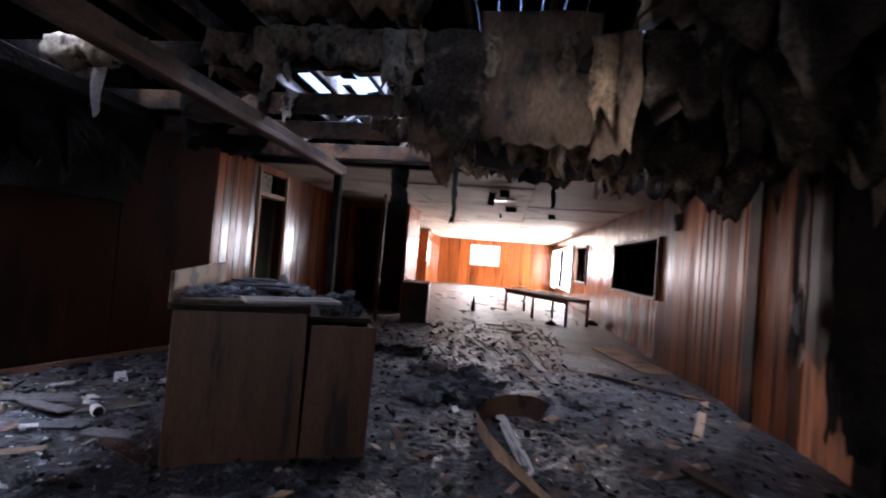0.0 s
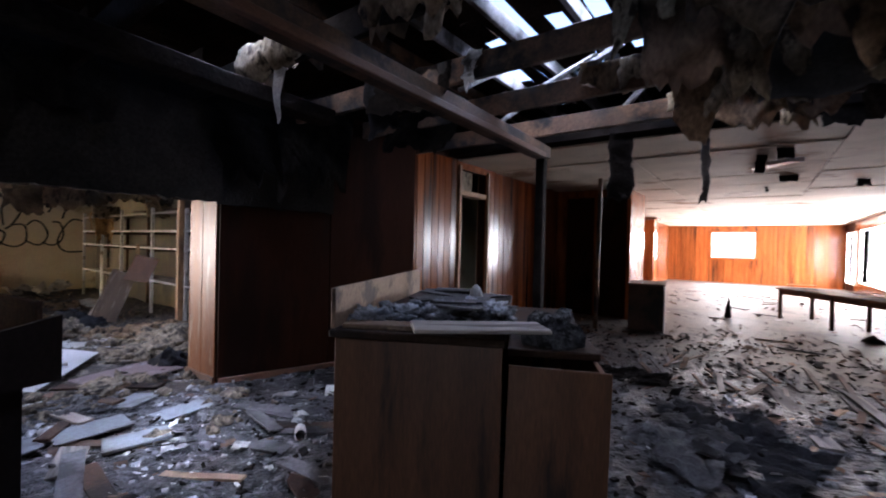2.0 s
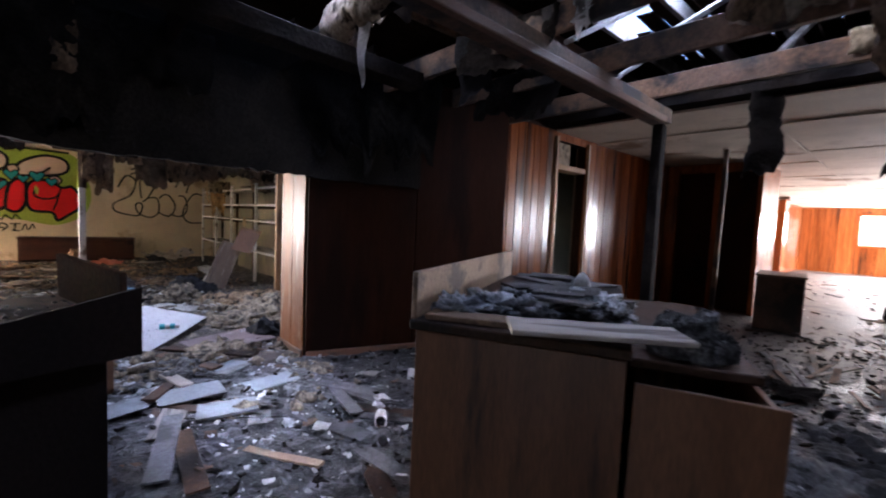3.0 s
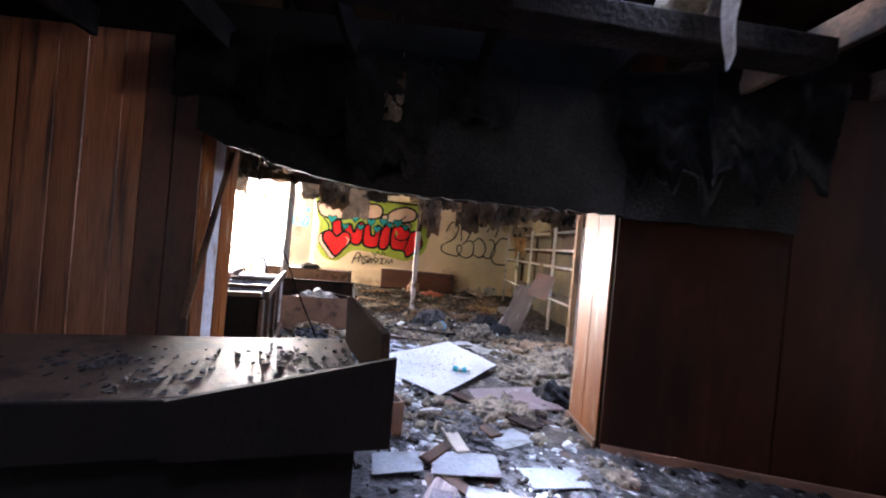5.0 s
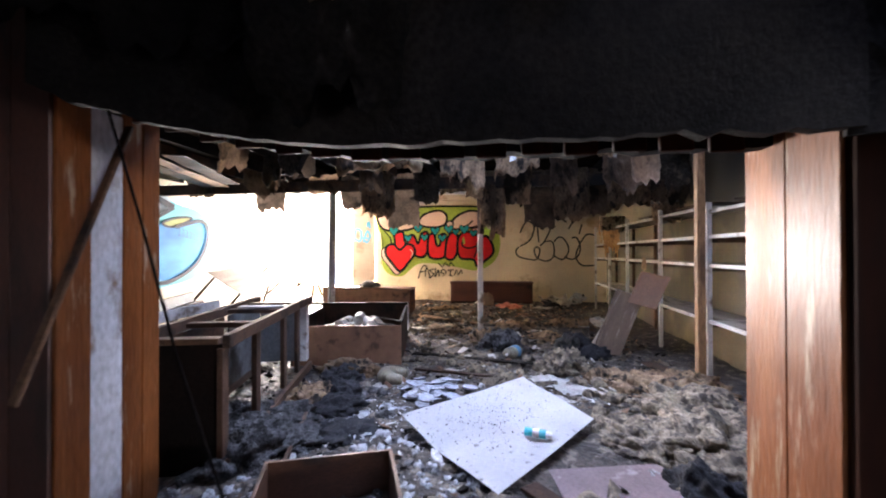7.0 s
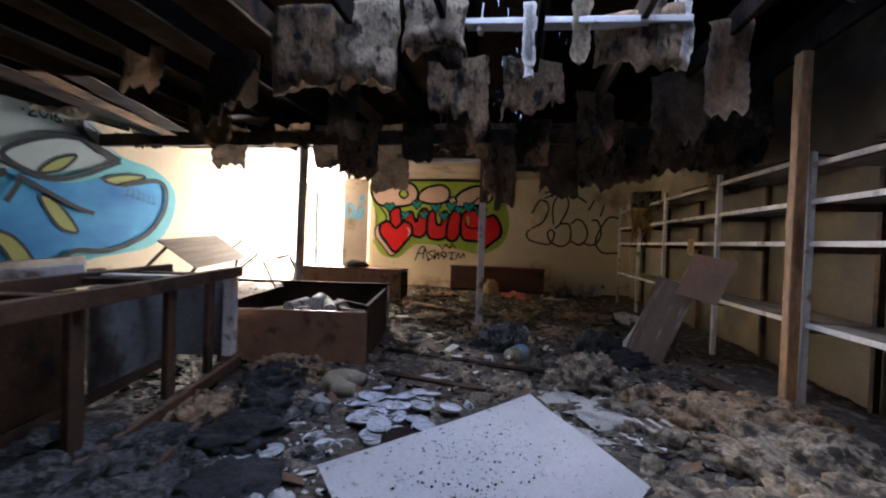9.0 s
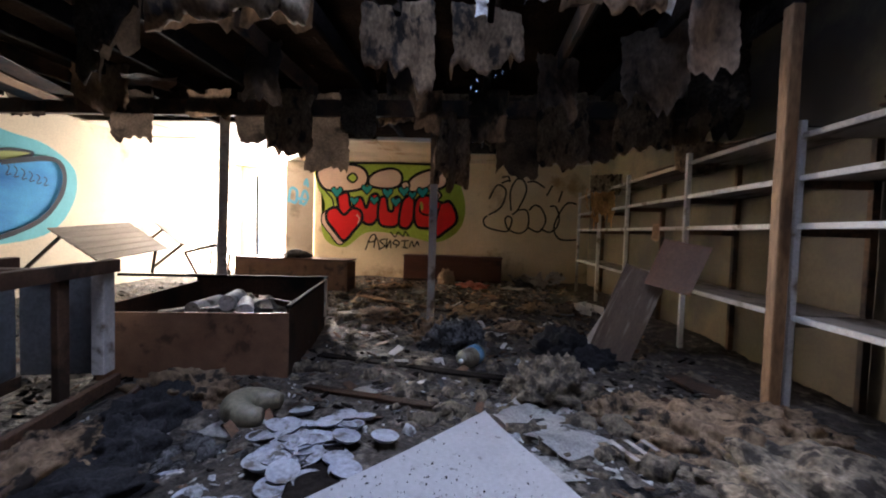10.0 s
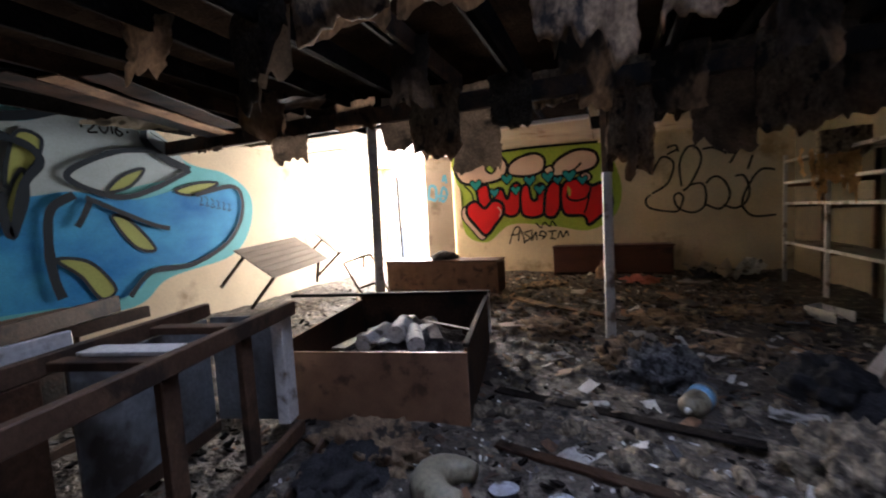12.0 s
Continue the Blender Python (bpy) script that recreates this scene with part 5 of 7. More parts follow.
curled_strip([(1.75, 3.4, 0.03, 0.7), (1.5, 3.75, 0.03, 0.5), (1.24, 4.15, 0.03, 0.25), (1.07, 4.6, 0.03, 0.1), (1.12, 4.95, 0.03, 0.0), (1.32, 5.12, 0.05, 0.1), (1.52, 5.0, 0.1, 0.3), (1.6, 4.8, 0.13, 0.6)], 0.2, 0.008, M_TANBOARD, "curled strip of tan laminate standing in the ash")
floor_plank((1.2, 5.3), (1.52, 3.85), 0.1, 0.025, M_PALEPLANK, "pale plank inside the curled strip", 0.04, 0, 21)
for i, (x, y, w, d, turn, m, lab) in enumerate(((0.55, 6.4, 0.9, 0.7, 20, M_CLOTH, "dark blue crumpled tarpaulin on the rubble"), (0.9, 5.7, 0.5, 1.0, -20, M_CLOTH, "dark blue crumpled tarpaulin on the rubble"),
                                               (0.35, 5.6, 0.7, 0.5, 50, M_ASHBOARD, "bent grey sheet of burnt felt"), (-0.33, 6.55, 0.2, 0.16, 10, M_PAPER, "crumpled white paper on the floor"),
                                               (2.0, 5.6, 0.8, 0.6, 40, M_ASHBOARD, "bent grey sheet of burnt felt"), (2.6, 3.6, 0.7, 0.5, 10, M_CLOTH, "dark cloth half buried in the ash"),
                                               (3.55, 5.2, 0.35, 0.4, 70, M_WOOLGREY, "grey wool scraps at the wall's foot"), (3.6, 6.0, 0.35, 0.3, 10, M_PAPER, "crumpled pale paper at the wall's foot"))):
    ob = part("crumpled_sheet", crumpled(w, d, 500 + i, 0.18 if w > 0.4 else 0.06, 0.006, 0.05), m)
    ob.matrix_basis = pose(x, y, 0.01, 0, 0, turn)
    tagged(ob, lab, "sheet")
# white paper tube on the ash
bm = bmesh.new()
bmesh.ops.create_cone(bm, cap_ends=False, segments=20, radius1=0.045, radius2=0.045, depth=0.2)
bmesh.ops.solidify(bm, geom=bm.faces[:], thickness=0.006)
ob = part("paper_tube", bm, M_PAPER)
ob.matrix_basis = pose(-2.06, 3.9, 0.06, 80, 0, 55)
tagged(ob, "white cardboard tube lying in the ash", "tube")
# small dark litter that stands on the hall floor
for i, (x, y, h) in enumerate(((0.25, 14.2, 0.42), (2.5, 12.6, 0.1), (3.72, 13.4, 0.12))):
    ob = part("scrap", lump(0.14 if i else 0.07, 0.12, h, 610 + i, 2, 0.5), M_CHAR)
    ob.matrix_basis = pose(x, y, 0)
    tagged(ob, "charred scrap lying on the hall floor", "scrap")

# grey felt and one black sheet crumpled on the floor beyond the reception counter
for i, (x, y, w, d, turn, m) in enumerate(((0.35, 6.3, 1.0, 0.5, 120, M_ASHBOARD), (-0.4, 7.3, 0.9, 0.6, 10, M_CHAR), (0.5, 5.4, 0.6, 0.4, 70, M_ASHBOARD), (2.3, 5.9, 0.9, 0.5, 20, M_ASHBOARD))):
    ob = part("scorched_sheet", crumpled(w, d, 950 + i, 0.16, 0.006, 0.035, 0.5), m, m=pose(x, y, 0.02, 0, 0, turn))
    tagged(ob, "scorched grey felt crumpled on the ash" if m is M_ASHBOARD else "black scorched sheet crumpled on the ash", "sheet", "scorched sheets")


# ---- things in the back room ----
# shelving along the wall: bays of uprights and boards
UPRIGHTS = (-13.68, -12.2, -10.8, -9.02, -7.45, -5.9, -4.6)
for i, (x0, x1) in enumerate(zip(UPRIGHTS, UPRIGHTS[1:])):
    sh = thing("shelf_unit", "white-edged wooden shelves against the wall, nearly empty" if i != 5 else "dim empty shelves in the corner by the opening", "shelf", group="wall shelves")
    top = 2.06 if i < 4 else 2.0
    for x in ((x0, x1) if i == 5 else (x0,)):
        part("upright", box_bm((x - 0.025, 5.2, 0.0), (x + 0.025, 5.25, top + 0.12), 0.004), M_WHITE, sh)
        part("upright", box_bm((x - 0.025, 5.72, 0.0), (x + 0.025, 5.775, top), 0.004), M_JOIST, sh, "bare rear upright")
        for z in (0.7, 1.36, 1.7):
            part("bearer", box_bm((x - 0.022, 5.25, z - 0.06), (x + 0.022, 5.72, z - 0.002), 0.003), M_JOIST, sh)
    for z in (0.7, 1.36, 1.7, top):
        part("shelf_board", box_bm((x0 + 0.026, 5.235, z), (x1 - 0.026, 5.775, z + 0.022), 0.003), M_SHELF, sh)
        part("edge_strip", box_bm((x0 + 0.026, 5.212, z - 0.012), (x1 - 0.026, 5.233, z + 0.03), 0.003), M_WHITE if z < 2 else M_GREYPOST, sh)
# burnt boards and scraps on the top shelf
for i, (x, w, t) in enumerate(((-6.4, 1.1, 4), (-5.4, 0.9, -6), (-8.2, 0.8, 3), (-10.1, 0.6, -4))):
    for k in range(3):
        ob = part("charred_board", box_bm((-w / 2, -0.18, 0), (w / 2, 0.18, 0.018), 0.003, 0.006, random.Random(i * 5 + k)), M_CHAR_BROWN if k else M_GREYPLANK, m=pose(x + 0.05 * k, 5.48, (2.025 if x > -7.4 else 2.085) + 0.024 * k, 0, 0, t + 5 * k))
        tagged(ob, "burnt board fallen onto the top shelf", "board", "boards on the shelf")
ob = part("cloth", rag(0.2, 0.22, 0.012, 71.3, 0.2, 0.06, 0.03, 0.004), M_TANBOARD, m=pose(-9.7, 5.19, 1.43, 0, 0, 0))
tagged(ob, "tan cloth hanging over a shelf edge", "cloth")
for i in range(5):
    ob = part("insulation_strip", rag(0.1 + 0.03 * i, 0.5 + 0.2 * (i % 3), 0.03, 90 + i, 0.4, 0.08, 0.04, 0.03), M_INS_TAN, m=pose(-12.9 + 0.35 * i, 5.16, 2.2 - 0.05 * i, 0, 0, 10 * i))
    tagged(ob, "tan strip of glass wool hanging over the shelves", "insulation", "wool on the shelves")

# leaning panels by the shelves
def leaning(br, bl, tr, thick, material, label):
    br, bl, tr = Vector(br), Vector(bl), Vector(tr)
    x, z = br - bl, tr - br
    n = z.cross(x).normalized()
    m = Matrix((x.normalized(), n, z.normalized())).transposed().to_4x4()
    m.translation = bl
    ob = part("leaning_board", box_bm((0, 0, 0), (x.length, thick, z.length), 0.003, 0.006, random.Random(2)), material, m=m)
    return tagged(ob, label, "board")


leaning((-8.36, 4.42, 0.06), (-8.66, 4.12, 0.06), (-8.08, 4.87, 0.9), 0.012, M_PLYGREY, "weathered plywood sheet leaning on the shelves, delaminating")
leaning((-8.1, 4.86, 0.82), (-8.4, 4.56, 0.82), (-8.14, 5.12, 1.25), 0.01, M_PLYBROWN, "brown hardboard panel leaning against the shelves")
leaning((-8.6, 4.3, 0.05), (-8.85, 4.1, 0.05), (-8.4, 4.75, 0.62), 0.01, M_PALEPLANK, "pale split plywood behind the leaning sheet")

# long chest by the graffiti wall
ch = thing("chest", "long reddish-brown chest against the graffiti wall", "chest", pose(-14.9, 1.24, 0))
part("body", box_bm((0.0, 0.02, 0.0), (0.44, 2.4, 0.62), 0.006), M_REDBROWN, ch)
part("lid", box_bm((-0.02, 0.0, 0.622), (0.47, 2.42, 0.662), 0.006), M_REDBROWN, ch)
part("plinth", box_bm((0.44, 0.04, 0.0), (0.455, 2.38, 0.09), 0.003), M_CHAR_BROWN, ch)
part("front_panel", box_bm((0.441, 0.05, 0.1), (0.455, 2.37, 0.6), 0.003), M_REDBROWN, ch)
bn = thing("low_cabinet", "low brown cabinet lying on its side", "cabinet", pose(-12.3, -1.75, 0, 0, 0, -3))
part("front_panel", box_bm((0.0, 0.0, 0.02), (0.02, 2.3, 0.62), 0.004), M_TAN, bn)
part("carcass", box_bm((-0.5, 0.01, 0.0), (-0.002, 2.29, 0.6), 0.006), M_BROWN, bn)
part("top", box_bm((-0.52, 0.0, 0.622), (0.03, 2.3, 0.65), 0.004), M_BROWN, bn)
ob = part("bag", lump(0.3, 0.25, 0.14, 700, 3, 0.3), M_WOOLGREY, m=pose(-12.55, -0.6, 0.645))
tagged(ob, "grey crumpled bag on the low cabinet", "bag")

# large open box with a tan front
bx = thing("display_case", "large open wooden case with a tan front and black inside", "case", pose(-7.48, 1.47, 0, 0, 0, 10.3))
part("front_board", box_bm((-0.022, -1.42, 0.04), (0.0, 0.0, 0.57), 0.004), M_TAN, bx, "tan wood-grain front board")
part("side_board", box_bm((-1.74, -0.022, 0.02), (-0.023, 0.0, 0.6), 0.004), M_CHAR_BROWN, bx)
part("side_board", box_bm((-1.74, -1.45, 0.02), (-0.023, -1.425, 0.6), 0.004), M_CHAR_BROWN, bx)
part("back_board", box_bm((-1.765, -1.46, 0.02), (-1.742, 0.0, 0.64), 0.004), M_CHAR_BROWN, bx)
part("rim", box_bm((-1.78, -2.3, 0.642), (-1.71, 0.03, 0.672), 0.004), M_CHAR, bx)
part("rim", box_bm((-1.705, -0.03, 0.602), (-0.02, 0.012, 0.632), 0.004), M_CHAR, bx)
part("corner_strip", box_bm((-1.77, 0.001, 0.2), (-1.68, 0.02, 0.66), 0.003), M_WHITE, bx, "white corner strip")
part("bottom", box_bm((-1.72, -1.42, 0.1), (-0.025, -0.025, 0.12), 0.002), M_CHAR, bx)
inside = pose(-7.48, 1.47, 0.12, 0, 0, 10.3)
for i, (x, y, l) in enumerate(((-0.55, -0.85, 0.4), (-0.62, -0.65, 0.36), (-0.5, -0.5, 0.42))):
    bm = bmesh.new()
    bmesh.ops.create_cone(bm, cap_ends=True, segments=18, radius1=0.075, radius2=0.07, depth=l)
    ob = part("paper_roll", bm, M_PAPER)
    ob.matrix_basis = inside @ pose(x, y, 0.4 + 0.05 * (i == 1), 90, 0, 80 + 14 * i)
    tagged(ob, "dirty white paper roll lying in the case", "roll", "paper rolls")
ob = part("rubble_heap", lump(0.7, 0.6, 0.36, 720, 5, 0.22, 3), M_ASH, m=inside @ pose(-0.85, -0.7, 0.0))
tagged(ob, "black burnt rubble filling the case", "rubble", kind="stuff")
for i in range(6):
    ob = part("scrap_board", box_bm((-0.22, -0.05, 0), (0.22, 0.05, 0.012), 0.002, 0.006, random.Random(i)), M_PAPER if i % 2 else M_GREYPLANK, m=inside @ pose(-0.35 - 0.1 * i, -1.0 + 0.15 * i, 0.4, 8 * (i % 3), -6, 50 * i))
    tagged(ob, "pale scrap of board on the rubble in the case", "board", "scraps in the case")


def stud_frame(name, label, m, length, depth, low, high, posts, backs=()):
    """A shelf frame on its back: rails, studs and pale back boards."""
    t = thing(name, label, "shelf frame", m, "tipped shelf frames")
    for y in (0.0, -depth):
        part("rail", bar((0, y, high), (length, y, high), 0.09, 0.05, 1.57, 0.005, 6, 0.004, 3 + y), M_RAIL, t)
        part("rail", bar((0, y, low), (length, y, low), 0.09, 0.045, 1.57, 0.005, 6, 0.004, 5 + y), M_RAIL, t)
    for x in posts:
        part("stud", box_bm((x - 0.05, -0.06, low + 0.05), (x + 0.05, -0.02, high - 0.046), 0.004), M_RAIL, t)
        part("tie", box_bm((x - 0.045, -depth + 0.05, high - 0.02), (x + 0.045, -0.05, high + 0.02), 0.004), M_RAIL, t)
    for a, b in backs:
        pale = b < 1.05
        part("back_board", box_bm((a, -depth + 0.01, low + 0.05), (b, -depth + 0.028, high - 0.05), 0.003), M_PEELDIM if pale else M_CHAR_BROWN, t, "grimy pale back board" if pale else "dark brown back board")
    return t


u = stud_frame("tipped_rack", "tipped brown timber shelf frame with pale back boards", pose(-7.06, 0.4, 0.0, 0, 0, 13.5), 2.55, 0.62, 0.13, 0.95, (0.5, 1.05, 1.85, 2.5), ((0.05, 0.98), (1.1, 2.45)))
part("end_board", box_bm((-0.01, -0.1, 0.2), (0.12, -0.02, 0.9), 0.005), M_WHITE, u, "white painted end board")
part("end_panel", box_bm((-0.006, -0.6, 0.18), (0.012, -0.105, 0.9), 0.003), M_PEELDIM, u, "grimy pale end panel")
part("end_panel", box_bm((2.5, -0.6, 0.0), (2.53, -0.03, 0.93), 0.005), M_BLACKBROWN, u, "dark end panel")
part("cross_board", box_bm((0.9, -0.5, 0.97), (1.02, -0.04, 0.99), 0.003), M_WHITE, u)
stud_frame("tipped_rack", "tipped timber shelf frame lying farther back", pose(-7.15, -1.16, 0.0, 0, 0, 12), 2.9, 0.8, 0.1, 0.86, (0.6, 1.5, 2.4), ((0.1, 2.3),))
ob = part("plank", bar((-4.7, -0.4, 0.94), (-6.9, -1.1, 0.98), 0.12, 0.035, 1.57, 0.004, 5, 0.004, 8), M_RAIL)
tagged(ob, "loose brown board lying across the frames", "plank")
ob = part("plank", bar((-4.8, -0.25, 0.94), (-6.1, -0.15, 0.99), 0.1, 0.025, 1.57, 0.004, 5, 0.004, 9), M_WHITE)
tagged(ob, "white painted board lying across the frames", "plank")
ob = part("plank", bar((-4.6, 1.35, 0.05), (-7.1, 0.62, 0.1), 0.1, 0.03, 1.57, 0.004, 5, 0.004, 10), M_RAIL)
tagged(ob, "broken floor rail lying before the frame", "plank")

# tipped tables and chair frame by the sunlit wall
def low_table(m, label):
    t = thing("folding_table", label, "table", m, "tipped tables")
    for i in range(6):
        part("slat", box_bm((-0.8, -0.42 + i * 0.14, 0.0), (0.8, -0.29 + i * 0.14, 0.02), 0.003), M_TABLETOP, t)
    part("frame_rail", box_bm((-0.66, -0.34, -0.05), (-0.6, 0.34, -0.002), 0.004), M_RAIL, t)
    part("frame_rail", box_bm((0.6, -0.34, -0.05), (0.66, 0.34, -0.002), 0.004), M_RAIL, t)
    for x, d in ((-0.6, -0.34), (0.6, 0.3)):
        for y in (-0.32, 0.32):
            part("leg", bar((x, y, -0.02), (x + d, y, -0.62), 0.05, 0.035), M_RAIL, t)
    return t


low_table(pose(-10.75, -2.9, 0.95, -33, 4, 4), "grey slatted table standing tilted on its legs")
low_table(pose(-12.9, -2.9, 0.9, -28, -12, -14), "slatted table toppled against the sunlit wall")
cf = thing("chair_frame", "bare brown chair frame lying tipped over", "chair", pose(-11.2, -1.75, 0.3, 20, 35, 25))
for a, b in (((0, 0, 0), (0.5, 0, 0)), ((0, 0.5, 0), (0.5, 0.5, 0)), ((0, 0, 0), (0, 0.5, 0)), ((0.5, 0, 0), (0.5, 0.5, 0)), ((0, 0, 0), (-0.1, 0, 0.55)), ((0, 0.5, 0), (-0.1, 0.5, 0.55)), ((-0.1, 0, 0.55), (-0.1, 0.5, 0.55))):
    part("rail", bar(a, b, 0.04, 0.03), M_RAIL, cf)
for a in ((0.48, 0.02), (0.48, 0.48), (0.02, 0.02), (0.02, 0.48)):
    part("leg", bar((a[0], a[1], 0), (a[0] + 0.05, a[1], -0.42), 0.035, 0.035), M_RAIL, cf)

# white board on the floor, corners a little raised
bm = bmesh.new()
n = 18
grid = []
for i in range(n + 1):
    row = []
    for j in range(n + 1):
        u, v = i / n, j / n
        p = Vector((-4.53, 2.77, 0)) * (1 - u) * (1 - v) + Vector((-5.42, 1.97, 0)) * u * (1 - v) + Vector((-5.72, 3.55, 0)) * (1 - u) * v + Vector((-6.87, 3.02, 0)) * u * v
        z = 0.115 + 0.1 * max(0, u - 0.55) * (1 - v) * 2 + 0.05 * max(0, v - 0.6) + 0.02 * noise.noise(Vector((u * 2, v * 2, 5)))
        row.append(bm.verts.new((p.x, p.y, z)))
    grid.append(row)
WHITE_TOP = [[v.co.copy() + Vector((0, 0, 0.002)) for v in row] for row in grid]
fs = [bm.faces.new((grid[i][j], grid[i][j + 1], grid[i + 1][j + 1], grid[i + 1][j])) for i in range(n) for j in range(n)]
bmesh.ops.solidify(bm, geom=fs, thickness=0.012)
bmesh.ops.recalc_face_normals(bm, faces=bm.faces)
tagged(part("white_board", bm, M_GYPSUM), "large white board lying on the rubble, specked with soot", "board")
rng = random.Random(63)
specks = bmesh.new()
for k in range(420):
    i, j = int(min(n - 1, max(0, rng.gauss(11, 4)))), int(min(n - 1, max(0, rng.gauss(8, 4))))
    u, v = rng.random(), rng.random()
    p = WHITE_TOP[i][j] * (1 - u) * (1 - v) + WHITE_TOP[i + 1][j] * u * (1 - v) + WHITE_TOP[i][j + 1] * (1 - u) * v + WHITE_TOP[i + 1][j + 1] * u * v
    w = 0.0016 + 0.006 * rng.random() ** 4
    box(specks, (p.x - w, p.y - w * 0.7, p.z), (p.x + w, p.y + w * 0.7, p.z + 0.004), 0, w * 0.4, rng)
tagged(part("soot_specks", specks, M_CHAR), "black soot flakes on the white board", "soot", kind="stuff")
can = thing("spray_can", "turquoise and white spray can lying on the white board", "can", pose(-5.3, 3.05, 0.165, 0, 90, 75))
for nm, r, a, b, m in (("body", 0.033, -0.09, 0.07, M_TEAL), ("band", 0.0336, -0.03, 0.02, M_WHITE), ("shoulder", 0.026, 0.07, 0.085, M_STEEL), ("cap", 0.03, 0.085, 0.115, M_WHITE)):
    bm = bmesh.new()
    bmesh.ops.create_cone(bm, cap_ends=True, segments=20, radius1=r, radius2=r * (0.85 if nm in ("shoulder", "cap") else 1), depth=b - a, matrix=Matrix.Translation((0, 0, (a + b) / 2)))
    part(nm, bm, m, can)
ob = part("board", box_bm((-0.36, -0.4, 0), (0.36, 0.4, 0.014), 0.003, 0.01, random.Random(3)), M_PURPLEBOARD, m=pose(-4.72, 3.55, 0.06, 2, -2, 8))
tagged(ob, "square dark brown board lying on the wool", "board")
for i, (a, b, w, m) in enumerate((((-4.75, 2.95), (-3.95, 3.6), 0.14, M_CHAR_BROWN), ((-4.55, 2.85), (-3.75, 3.2), 0.12, M_JOIST), ((-4.1, 2.75), (-3.45, 2.9), 0.11, M_GREYPLANK), ((-3.95, 3.05), (-3.3, 2.6), 0.1, M_CHAR_BROWN),
                                  ((-8.1, 1.5), (-7.6, 3.2), 0.1, M_CHAR), ((-7.3, 1.7), (-7.0, 2.7), 0.08, M_CHAR_BROWN), ((-6.55, 2.1), (-5.7, 2.3), 0.24, M_CHAR), ((-10.2, 3.3), (-9.4, 3.95), 0.04, M_PALEPLANK),
                                  ((-7.4, 4.3), (-6.4, 4.8), 0.16, M_CHAR_BROWN), ((-8.0, 4.7), (-6.9, 4.9), 0.2, M_JOIST), ((-11.5, 1.2), (-10.4, 2.6), 0.16, M_JOIST), ((-12.5, 3.2), (-11.2, 3.5), 0.2, M_JOIST),
                                  ((-11.8, 0.9), (-11.0, 1.6), 0.18, M_TANBOARD), ((-6.1, 4.9), (-5.0, 5.05), 0.14, M_GREYPLANK), ((-10.4, 2.0), (-9.9, 1.1), 0.2, M_PALEPLANK))):
    floor_plank(a, b, w, 0.022, m, "broken board half buried in the rubble", 0.05, 0.03, 700 + i)


def heap(x, y, sx, sy, sz, material, label, seed, name="wool_clump", category="insulation", group="wool heaps", turn=0.0, rough=0.45, detail=5):
    ob = part(name, lump(sx, sy, sz, seed, detail, rough, 2.6), material, m=pose(x, y, -0.005, 0, 0, turn))
    return tagged(ob, label, category, group)


PALE = "pale matted heap of glass wool on the floor"
for i, (x, y, sx, sy, sz, m) in enumerate(((-5.5, 4.35, 0.55, 0.45, 0.24, M_INS_FLOOR), (-6.2, 4.55, 0.6, 0.4, 0.22, M_INS_FLOOR), (-6.75, 4.35, 0.5, 0.4, 0.2, M_INS), (-4.9, 4.2, 0.35, 0.3, 0.2, M_INS_FLOOR),
                                           (-4.35, 3.3, 0.4, 0.3, 0.12, M_INS_FLOOR), (-4.0, 3.0, 0.35, 0.3, 0.1, M_WOOLGREY), (-5.5, 3.9, 0.4, 0.3, 0.16, M_INS_FLOOR), (-7.45, 3.55, 0.3, 0.35, 0.26, M_INS_FLOOR), (-7.1, 3.95, 0.3, 0.25, 0.16, M_INS),
                                           (-8.6, 2.75, 0.35, 0.3, 0.28, M_WOOLGREY), (-8.95, 2.55, 0.3, 0.28, 0.24, M_INS), (-9.4, 3.6, 0.4, 0.3, 0.14, M_INS), (-7.0, 0.95, 0.4, 0.25, 0.2, M_INS), (-5.4, 0.7, 0.45, 0.35, 0.2, M_WOOLGREY),
                                           (-4.9, 0.9, 0.4, 0.35, 0.24, M_WOOLGREY), (-6.1, 0.85, 0.35, 0.25, 0.16, M_INS), (-4.7, 1.6, 0.3, 0.25, 0.12, M_WOOLGREY), (-6.9, 4.7, 0.5, 0.4, 0.18, M_INS), (-5.9, 5.0, 0.5, 0.3, 0.2, M_INS_FLOOR), (-10.6, 3.0, 0.5, 0.4, 0.12, M_INS),
                                           (-10.0, 1.7, 0.5, 0.4, 0.12, M_INS), (-3.6, 3.3, 0.3, 0.25, 0.08, M_WOOLGREY), (-11.0, 4.2, 0.5, 0.4, 0.14, M_INS), (-13.0, 1.2, 0.5, 0.4, 0.1, M_INS), (-5.2, 1.1, 0.3, 0.3, 0.12, M_WOOLGREY))):
    heap(x, y, sx, sy, sz, m, PALE if m is M_INS_FLOOR else "grey matted heap of glass wool on the floor", 800 + i, turn=i * 37, rough=0.42)
BLACK = "black bag of clothes lying in the rubble"
